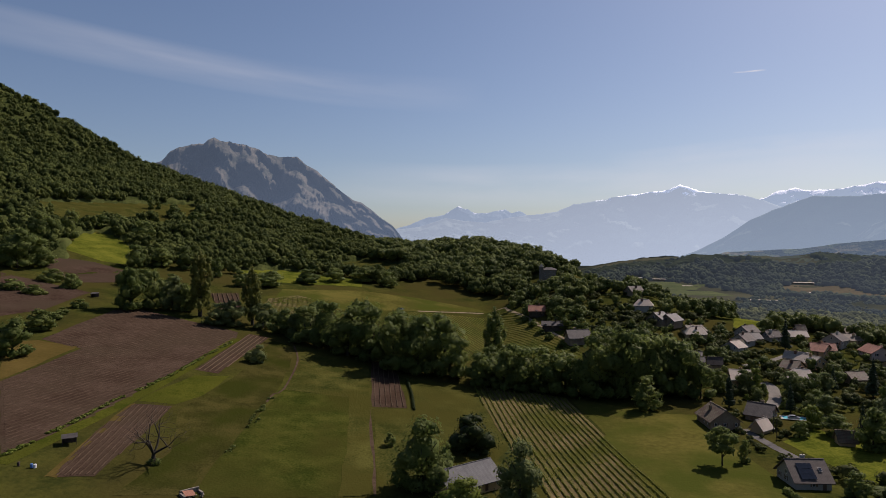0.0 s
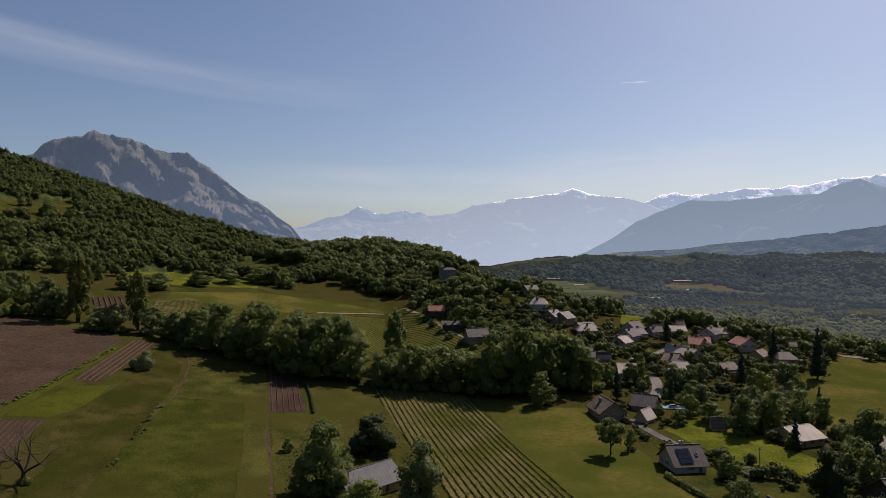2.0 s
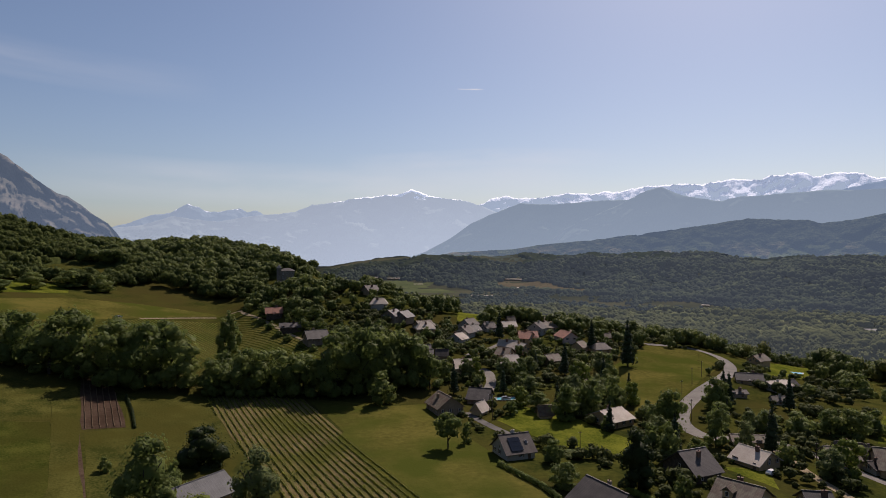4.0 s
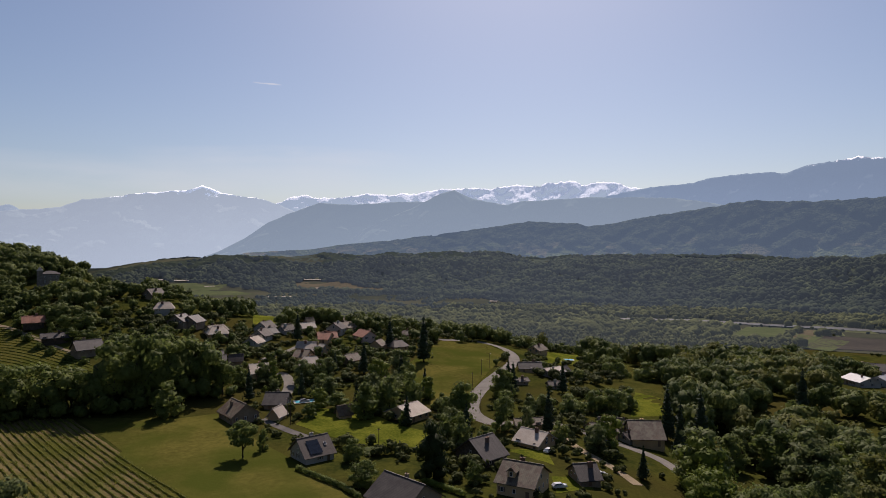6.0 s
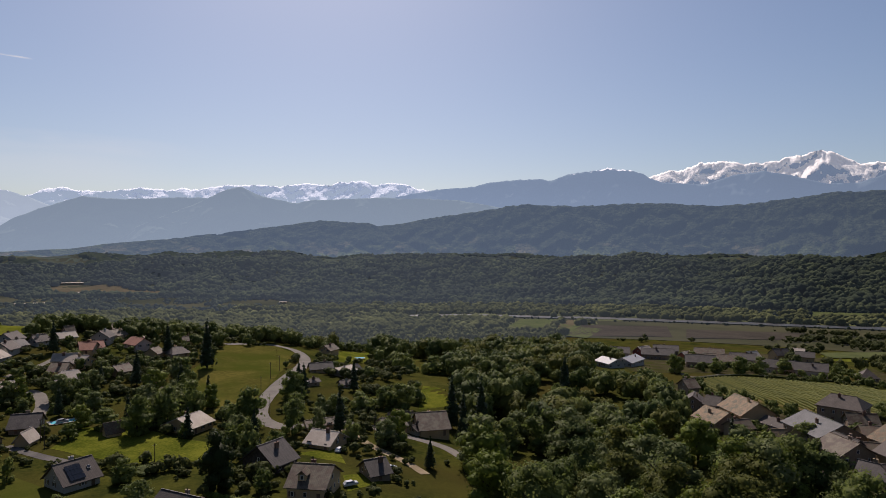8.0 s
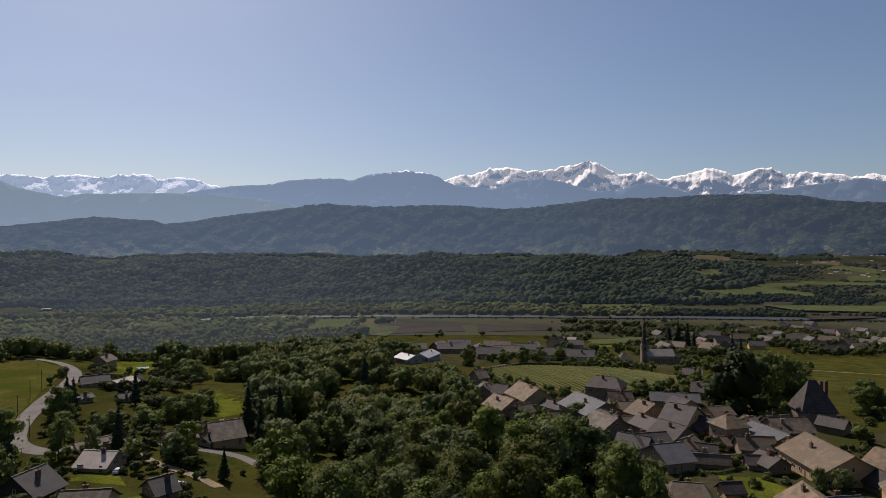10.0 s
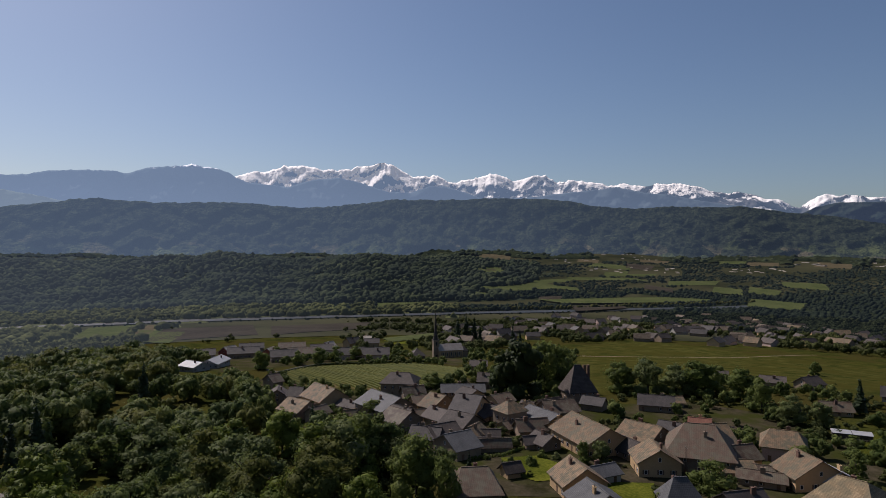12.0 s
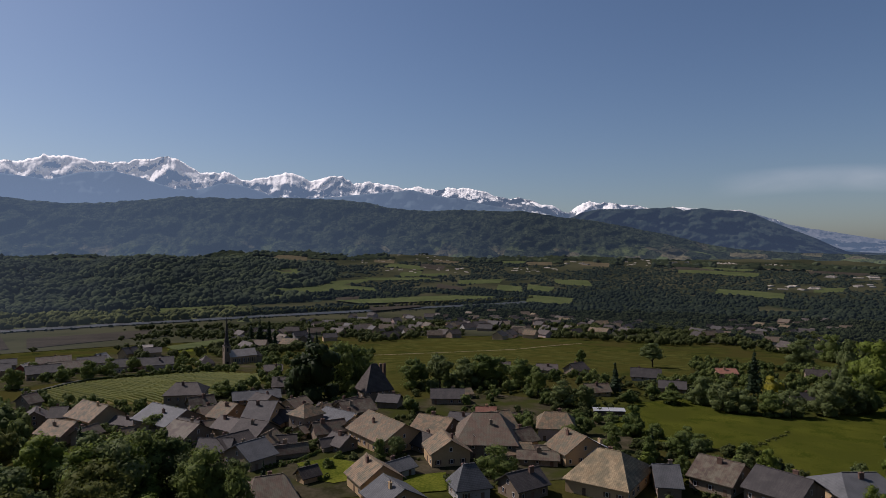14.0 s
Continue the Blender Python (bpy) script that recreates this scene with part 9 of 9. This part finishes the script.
def skylight(home, side, x, up, eave, rise, wide):
    pitch = math.degrees(math.atan2(rise, wide / 2))
    d = up
    f = part("skylight", boxed(-0.45, 0.45, -0.6, 0.6, 0, 0.09), metal_grey, home, "", pose(x, side * (wide / 2 - d * math.cos(radians(pitch))), eave + 0.3 + d * math.sin(radians(pitch)), -side * pitch))
    part("pane", boxed(-0.36, 0.36, -0.5, 0.5, 0.085, 0.11), glass_dark, f)


def dormer(home, side, x, eave, rise, wide, roof):
    """A gabled dormer standing in a slope."""
    y = side * wide * 0.3
    d = part("dormer", boxed(-1.1, 1.1, -1.3, 1.3, 0, 1.7), wall_cream, home, "", pose(x, y, eave + rise * 0.25))
    part("dormer_roof", roof_mesh(3.0, 2.4, 1.1, 0.3, 0), roof, d, "", pose(0, -side * 0.2, 1.75, 0, 0, 90))
    w = part("window", WINDOW[0], None, d, "", pose(0, side * 1.3, 0.9, 0, 0, 0 if side > 0 else 180))
    part("pane", WINDOW[1], None, w)


church(514.1, -55.0, 104)
castle(98.7, 583.7, -10)
bare_tree(-79.1, 173.8, 17)
field_hut(-105.6, 180.4, 30)
field_hut(-198.3, 363.4, 10)
drum(-109.1, 164.0, wood_dark, "dark plastic water drum beside the track")
drum(-105.7, 163.9, plastic_blue, "blue plastic water drum beside the track")
drum(-104.8, 163.9, plastic_white, "white plastic water drum beside the track")
parked_car(143.0, 114.2, -31, "beside the tiled house")
parked_car(166.9, 137.8, 10, "on a drive")
parked_car(135.4, 246.2, -19, "beside a house")
parked_car(290.8, 46.7, -51, "in the village")
parked_car(284.6, 44.1, -51, "in the village")
parked_car(811.9, -475.1, -120, "by the far houses")
parked_car(-29.9, 457.0, 9, "on the lane")
parked_car(272.0, 23.6, -70, "in a village garden")
parked_car(163.6, 115.0, -25, "beside the small house")
pole(121.1, 171.0)
pole(118.6, 229.1)
pole(211.4, 221.2)
pole(235.5, 239.7)
pole(252.4, 250.3)
pole(189.4, 193.1)
pole(188.9, 139.7)
pole(115.2, 220.2)
pole(181.8, -90.3)
hedge([(93, 173), (94, 162), (95, 151), (94, 141)], 1.8, 1.6, "trimmed garden hedge along the meadow", leaf_oak)
hedge([(115, 140), (116, 132), (117, 125)], 1.6, 2.2, "bright clipped hedge by the dark house", leaf_lime)
hedge([(-16, 285), (-13, 265), (-11, 245)], 1.4, 1.0, "low dark hedge by the tilled plot", leaf_dark)
hedge([(-63, 185), (-64, 210), (-64, 244)], 0.8, 1.0, "patchy line of weeds across the meadow", leaf_oak, 0.55)
hedge([(-116, 167), (-114, 189), (-112, 217), (-107, 250), (-103, 312)], 0.7, 1.6, "strip of tall grass beside the ploughed field", leaf_lime, 0.3)
hedge([(420, 66), (455, 43), (460, -7), (460, -43)], 1.5, 1.6, "dark hedge along the village vineyard", leaf_dark)
hedge([(210, -31), (216, -40), (221, -46), (225, -54)], 1.6, 1.4, "clipped hedge between village gardens", leaf_oak)
hedge([(235, -219), (224, -226), (207, -228), (192, -227), (184, -237)], 1.8, 3.0, "dark overgrown hedge along the meadow", leaf_dark)
hedge([(154, -169), (159, -188), (168, -217)], 0.6, 1.2, "line of rough weeds across the meadow", leaf_olive, 0.45)
hedge([(201, -29), (203, -39), (213, -51)], 1.2, 1.0, "low hedge between village gardens", leaf_oak)
pool(353.1, 275.7, -52)
pool(136.1, 247.0, -19)
stable(215.7, -169.8, -120)
ruin(-62.2, 158.2, 42)
manor(284.7, -89.6, -82)
solar_panels(solar_house, -1, -2.6, 3, 4, 2.6, 4.3, 10.8)
skylight(solar_house, -1, 3.0, 3.2, 2.6, 4.3, 10.8)
skylight(low_house, -1, -1.0, 2.6, 2.6, 2.6, 10.8)
dormer(dormer_house, -1, -1.5, 3.7, 3.9, 13.2, roof_brown)

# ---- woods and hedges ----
# sheet added under the hillside crowns, darkened like the shade in their gaps
woods_leaf_low = material("darkened_underlayer", (0.022, 0.03, 0.009), (0.07, 0.08, 0.025), 0.03, 0.9, 0.8, 0.5, 0.0, fine=14)
def scatter(az0, az1, r0, r1, gap, keep=None, tall=(8, 13), margin=2.0):
    """Loose, jittered stands of trees in a sector round the camera's foot."""
    n = int(radians(az1 - az0) * (r1 * r1 - r0 * r0) / 2 / gap ** 2)
    az = rng.uniform(az0, az1, n)
    r = np.sqrt(rng.uniform(r0 * r0, r1 * r1, n))
    x, y = polar(az, r)
    ok = free(x * M, y * M, margin)
    if keep is not None:
        ok &= keep(x, y, az, r)
    x, y = x[ok], y[ok]
    return x * M, y * M, M * rng.uniform(*tall, len(x)) * (0.75 + 0.5 * vnoise(x / 25, y / 25, 3))


def flank(x, y):
    return -0.866 * x + 0.5 * y


CREST_AZ, CREST_R = [-60, -35, -25, -15, 0, 12, 20], [1200, 900, 800, 660, 540, 420, 300]


def hill_keep(x, y, az, r):
    edge = np.interp(az, [-60, -38, -30, -20, -10, -2, 3, 8, 12], [330, 330, 355, 375, 400, 420, 400, 385, 380])
    return (r > edge + 22 * fbm(x / 40, y / 40, 3, 4)) & (r < np.interp(az, CREST_AZ, CREST_R) + 45)


hx, hy, ht = scatter(-44, 12, 300, 960, 5.6, hill_keep, (6, 10))
close = np.hypot(hx, hy) < 560 * M
woods("hillside_woods", "dense broadleaf woods on the hillside", hx[close], hy[close], ht[close], hill_leaf, 4, 28, 0.095)
woods("upper_woods", "dense broadleaf woods on the upper slopes", hx[~close], hy[~close], ht[~close], hill_leaf, 2, 10, 0.11)
canopy("hillside_canopy", "darkened underlayer filling gaps in the hillside woods", np.linspace(-44, 12, 300), np.geomspace(300, 960, 90), lambda x, y, az, r: hill_keep(x, y, az, r - 28), 5, 11, woods_leaf_low, 11)


def knoll_keep(x, y, az, r):
    cx, cy = polar(4.5, 540)
    return np.hypot(x - cx, y - cy) < 105 + 15 * fbm(x / 30, y / 30, 2, 8)


kx, ky, kt = scatter(-8, 17, 430, 650, 6.5, knoll_keep, (8, 12))
woods("knoll_woods", "dense dark woods covering the knoll", kx, ky, kt, woods_leaf, 5, 44, 0.09)


GARDENS = [(192, 160), (215, 196), (262, 238), (330, 290), (395, 290), (345, 235), (300, 190), (262, 158), (232, 138), (205, 118)]


def open_gardens(x, y):
    """True where a tree may stand: everywhere but in the open gardens beside the road, which keep a few."""
    return ~inside(GARDENS, x * M, y * M) | (vnoise(x / 7, y / 7, 19) > 0.78)


def ravine_keep(x, y, az, r):
    far_edge = np.interp(az, [48, 56, 64, 74, 82, 90, 95, 98], [330, 420, 460, 420, 160, 145, 128, 0])
    near_edge = np.interp(az, [48, 54, 58, 61, 64, 70, 84, 100], [330, 330, 300, 190, 130, 110, 110, 110])
    return (r < far_edge) & (r > near_edge) & open_gardens(x, y)


rx_, ry_, rt_ = scatter(48, 100, 105, 470, 7.6, ravine_keep, (6.5, 13))
order = np.argsort(np.hypot(rx_, ry_))
single = [i for i in order if np.hypot(rx_[i], ry_[i]) < 190 * M][:75]
for i in single:
    lv = (leaf_oak, leaf_deep, leaf_pale, leaf_oak, leaf_lime, leaf_pale, leaf_oak, leaf_olive)[i % 8]
    tree(("round", "oval", "round")[i % 3], float(rx_[i]), float(ry_[i]), float(rt_[i]), float(rt_[i]) * 1.05, lv, "in the wooded ravine", "ravine trees")
rest = np.setdiff1d(np.arange(len(rx_)), single)
for k, (lv, words) in enumerate(((woods_leaf, "mid-green"), (leaf_deep, "deep green"), (leaf_olive, "olive green"), (woods_leaf, "leafy"))):
    some = rest[k::4]
    woods(("ravine_woods", "ravine_woods_deep", "ravine_woods_olive", "ravine_woods_inner")[k], "dense " + words + " woods in the ravine", rx_[some], ry_[some], rt_[some], lv, 5, 80, 0.07)


def hamlet_keep(x, y, az, r):
    lo = np.interp(az, [6, 14, 20, 26, 34, 44, 54, 60], [320, 250, 235, 190, 165, 150, 160, 180])
    return (r > lo) & (vnoise(x / 22, y / 22, 12) > 0.1) & open_gardens(x, y)


tx, ty, tt = scatter(6, 58, 130, 440, 6.4, hamlet_keep, (4.0, 9.0), 1.6)
near = np.argsort(np.hypot(tx, ty))
tx, ty, tt = tx[near], ty[near], tt[near]
for i in range(min(len(tx), 90)):
    kind = ("round", "bush", "oval", "round", "bush", "conifer", "round")[i % 7]
    lv = None if kind == "conifer" else (leaf_oak, leaf_pale, leaf_oak, leaf_pale, leaf_lime)[i % 5]
    h = float(tt[i]) * {"bush": 0.5, "conifer": 1.3}.get(kind, 1)
    tree(kind, float(tx[i]), float(ty[i]), h, None, lv, "among the hamlet gardens", "hamlet trees")
woods("spur_woods", "trees and bushes between the hamlet's gardens", tx[90:], ty[90:], tt[90:] * np.where(np.hypot(tx[90:], ty[90:]) > 300 * M, 0.95, 0.62), woods_leaf, 4, 38, 0.1)


def village_keep(x, y, az, r):
    return vnoise(x / 18, y / 18, 21) > 0.36


vx, vy, vt = scatter(80, 150, 130, 420, 6.0, village_keep, (2.6, 6.5), 1.6)
near = np.argsort(np.hypot(vx, vy))
vx, vy, vt = vx[near], vy[near], vt[near]
for i in range(min(len(vx), 45)):
    kind = ("bush", "round", "bush", "oval", "conifer", "bush", "round")[i % 7]
    lv = None if kind == "conifer" else (leaf_oak, leaf_pale, leaf_oak, leaf_lime)[i % 4]
    h = float(vt[i]) * {"bush": 0.55}.get(kind, 1)
    tree(kind, float(vx[i]), float(vy[i]), h, None, lv, "among the village houses", "village trees")


woods("village_greenery", "garden trees and bushes between the village houses", vx[45:], vy[45:], vt[45:] * 0.8, woods_leaf, 4, 38, 0.1)


sx, sy, st = scatter(6, 31, 300, 450, 6.0, lambda x, y, az, r: (vnoise(x / 25, y / 25, 17) > 0.12) & (r > np.interp(az, [6, 12, 31], [400, 330, 320])), (5, 9), 2.5)
woods("spur_thicket", "leafy trees climbing the spur towards the tower", sx, sy, st, woods_leaf, 4, 38, 0.1)


# low garden growth between the houses
def gardens(name, label, az0, az1, r0, r1, gap, keep, tall):
    gx_, gy_, gt_ = scatter(az0, az1, r0, r1, gap, keep, tall, 0.2)
    woods(name, label, gx_, gy_, gt_, garden_leaf, 2, 26, 0.12, 1.25)


gardens("hamlet_shrubs", "shrubs and hedges in the hamlet's gardens", 8, 58, 130, 400, 3.9, lambda x, y, az, r: (fbm(x / 14, y / 14, 3, 77) > -0.14) & (r > np.interp(az, [8, 14, 20, 26, 34, 44, 58], [330, 260, 245, 200, 130, 108, 112])), (1.3, 3.8))
gardens("lane_shrubs", "bushes and flower beds round the lower hamlet houses", 24, 61, 98, 200, 3.6, lambda x, y, az, r: (fbm(x / 10, y / 10, 3, 57) > 0.0) & (x * M > 98 + 0.12 * (190 - y * M)), (0.8, 2.4))
gardens("village_shrubs", "shrubs in the village gardens", 86, 150, 125, 330, 4.3, lambda x, y, az, r: fbm(x / 12, y / 12, 3, 87) > 0.02, (1.0, 2.8))


# valley floor
def valley_keep(x, y, az, r):
    lo = np.interp(az, [12, 20, 30, 42, 55, 62, 69, 74, 90, 97], [460, 430, 420, 400, 430, 450, 520, 930, 930, 930])
    v = x * math.sin(radians(75)) + y * math.cos(radians(75))
    return (r > lo) & ((v < 875) | (v > 935)) & ((vnoise(x / 90, y / 90, 31) > 0.2) | (az < 66))


# haze over the valley woods and hill put into leaf colour and emission
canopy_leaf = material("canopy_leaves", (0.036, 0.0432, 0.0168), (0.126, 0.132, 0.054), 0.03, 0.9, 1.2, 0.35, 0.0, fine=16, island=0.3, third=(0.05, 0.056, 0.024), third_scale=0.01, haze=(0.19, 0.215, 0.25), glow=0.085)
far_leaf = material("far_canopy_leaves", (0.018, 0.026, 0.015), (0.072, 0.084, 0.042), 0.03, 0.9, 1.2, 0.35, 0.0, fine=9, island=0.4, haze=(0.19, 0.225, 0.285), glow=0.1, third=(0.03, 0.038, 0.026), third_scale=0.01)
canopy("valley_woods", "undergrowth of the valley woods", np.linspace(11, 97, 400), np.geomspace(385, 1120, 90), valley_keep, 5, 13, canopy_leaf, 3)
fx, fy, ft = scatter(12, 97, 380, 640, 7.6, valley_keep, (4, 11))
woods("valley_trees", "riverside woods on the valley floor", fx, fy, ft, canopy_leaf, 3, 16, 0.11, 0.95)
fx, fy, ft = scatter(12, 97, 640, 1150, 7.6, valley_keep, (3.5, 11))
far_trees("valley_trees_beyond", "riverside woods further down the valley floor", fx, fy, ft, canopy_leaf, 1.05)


def bottom_keep(x, y, az, r):
    foot = np.interp(az, [10, 25, 45, 66, 90, 150], [1700, 1620, 1400, 1180, 1250, 1500])
    return (r < foot + 60) & ((fbm(x / 110, y / 60, 3, 37) > -0.22) | (r > foot - 60))


ux, uy, ut = scatter(9, 68, 1120, 1760, 9.5, bottom_keep, (2.5, 8))
far_trees("valley_bottom_trees", "hazy groves on the valley bottom before the wooded hill", ux, uy, ut, far_leaf, 1.15)


def across_keep(x, y, az, r):
    foot = np.interp(az, [10, 25, 45, 66, 90, 150], [1700, 1620, 1400, 1180, 1250, 1500])
    return (r > foot - 40) & (vnoise(x / 120, y / 120, 41) > 0.03) & (az < 98 + 12 * vnoise(x / 70, y / 70, 43))


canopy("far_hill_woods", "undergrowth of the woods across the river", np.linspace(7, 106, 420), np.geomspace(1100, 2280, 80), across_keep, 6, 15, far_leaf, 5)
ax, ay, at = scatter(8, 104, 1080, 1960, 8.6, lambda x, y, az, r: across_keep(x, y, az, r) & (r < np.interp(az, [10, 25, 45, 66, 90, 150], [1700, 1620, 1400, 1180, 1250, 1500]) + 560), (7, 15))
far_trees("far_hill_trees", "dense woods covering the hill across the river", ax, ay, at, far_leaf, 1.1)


def plain_keep(x, y, az, r):
    v = x * math.sin(radians(75)) + y * math.cos(radians(75))
    belts = (np.abs(((v - 960 + 30 * fbm(x / 200, y / 200, 2, 3)) / 120) % 1 - 0.5) < 0.12) | (fbm(x / 150, y / 150, 3, 51) > np.interp(az, [112, 124], [-0.08, -0.4]))
    return belts & ((v > 940) | (az > 113)) & (r > np.interp(az, [86, 95, 105, 112, 120, 135, 150], [930, 930, 940, 860, 800, 740, 560]))


# plain trees emit bluish haze; the further belts are tinted bluer as well
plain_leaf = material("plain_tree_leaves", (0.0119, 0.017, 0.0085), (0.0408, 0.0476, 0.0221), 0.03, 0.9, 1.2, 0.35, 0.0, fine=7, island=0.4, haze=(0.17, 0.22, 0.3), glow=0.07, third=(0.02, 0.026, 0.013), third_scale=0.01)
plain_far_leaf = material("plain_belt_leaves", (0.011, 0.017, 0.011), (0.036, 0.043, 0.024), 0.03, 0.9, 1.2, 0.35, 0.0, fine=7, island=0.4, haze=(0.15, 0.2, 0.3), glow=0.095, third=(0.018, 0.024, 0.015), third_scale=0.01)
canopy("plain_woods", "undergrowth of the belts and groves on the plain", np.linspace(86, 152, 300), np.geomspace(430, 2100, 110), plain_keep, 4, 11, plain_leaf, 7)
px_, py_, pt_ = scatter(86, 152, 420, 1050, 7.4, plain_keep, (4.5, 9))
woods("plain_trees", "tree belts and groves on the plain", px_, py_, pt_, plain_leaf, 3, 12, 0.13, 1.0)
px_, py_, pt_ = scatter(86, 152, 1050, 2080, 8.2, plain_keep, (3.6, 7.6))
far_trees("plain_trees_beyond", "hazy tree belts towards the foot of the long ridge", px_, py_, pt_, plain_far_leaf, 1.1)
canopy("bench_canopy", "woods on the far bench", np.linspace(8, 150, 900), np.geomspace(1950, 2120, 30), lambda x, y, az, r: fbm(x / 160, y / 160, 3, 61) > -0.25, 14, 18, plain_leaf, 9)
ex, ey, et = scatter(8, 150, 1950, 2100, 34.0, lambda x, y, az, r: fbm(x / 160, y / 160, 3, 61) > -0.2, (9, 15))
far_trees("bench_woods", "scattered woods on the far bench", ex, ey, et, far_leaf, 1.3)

bx, by, bt = scatter(88, 152, 420, 860, 7.0, lambda x, y, az, r: (fbm(x / 45, y / 45, 3, 71) > -0.06) & (r > np.interp(az, [88, 97, 106, 112, 120, 138, 152], [430, 420, 500, 620, 640, 560, 430])), (3.8, 8.5), 1.5)
woods("far_village_trees", "dark garden trees among the far houses", bx, by, bt, garden_leaf, 2, 14, 0.13, 1.0)


ox, oy, ot = scatter(70, 113, 520, 880, 19.0, lambda x, y, az, r: fbm(x / 60, y / 25, 3, 93) > 0.24, (3, 6.5), 2.0)
woods("field_trees", "low trees and hedgerows between the valley fields", ox, oy, ot, garden_leaf, 2, 14, 0.14, 1.2)

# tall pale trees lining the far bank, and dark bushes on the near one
# bank leaves carry a faint emission for the haze in front of them
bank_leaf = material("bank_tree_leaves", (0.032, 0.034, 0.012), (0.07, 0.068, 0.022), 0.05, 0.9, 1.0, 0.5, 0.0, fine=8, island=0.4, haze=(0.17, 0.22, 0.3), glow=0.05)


def along_river(off, gap, wobble):
    pts = []
    for p, q in zip(RIVER, RIVER[1:]):
        p, q = Vector(p), Vector(q)
        d = (q - p).normalized()
        side = Vector((-d.y, d.x)) * off
        pts += [p + (q - p) * f + side for f in np.arange(0, 1, gap / (q - p).length)]
    a = np.array(pts)
    return a[:, 0] + rng.normal(size=len(a)) * wobble, a[:, 1] + rng.normal(size=len(a)) * wobble


for off, gap, wob, talls, nm, lab in ((52, 7, 2.0, (8, 13), "bank_trees", "row of tall pale trees lining the river"), (-34, 13, 5, (2, 5.5), "bank_bushes", "bushes along the near river bank")):
    rx1, ry1 = along_river(off, gap, wob)
    far_trees(nm, lab, rx1, ry1, rng.uniform(*talls, len(rx1)), bank_leaf if off > 0 else plain_leaf, 0.75 if off > 0 else 1.3, 0)
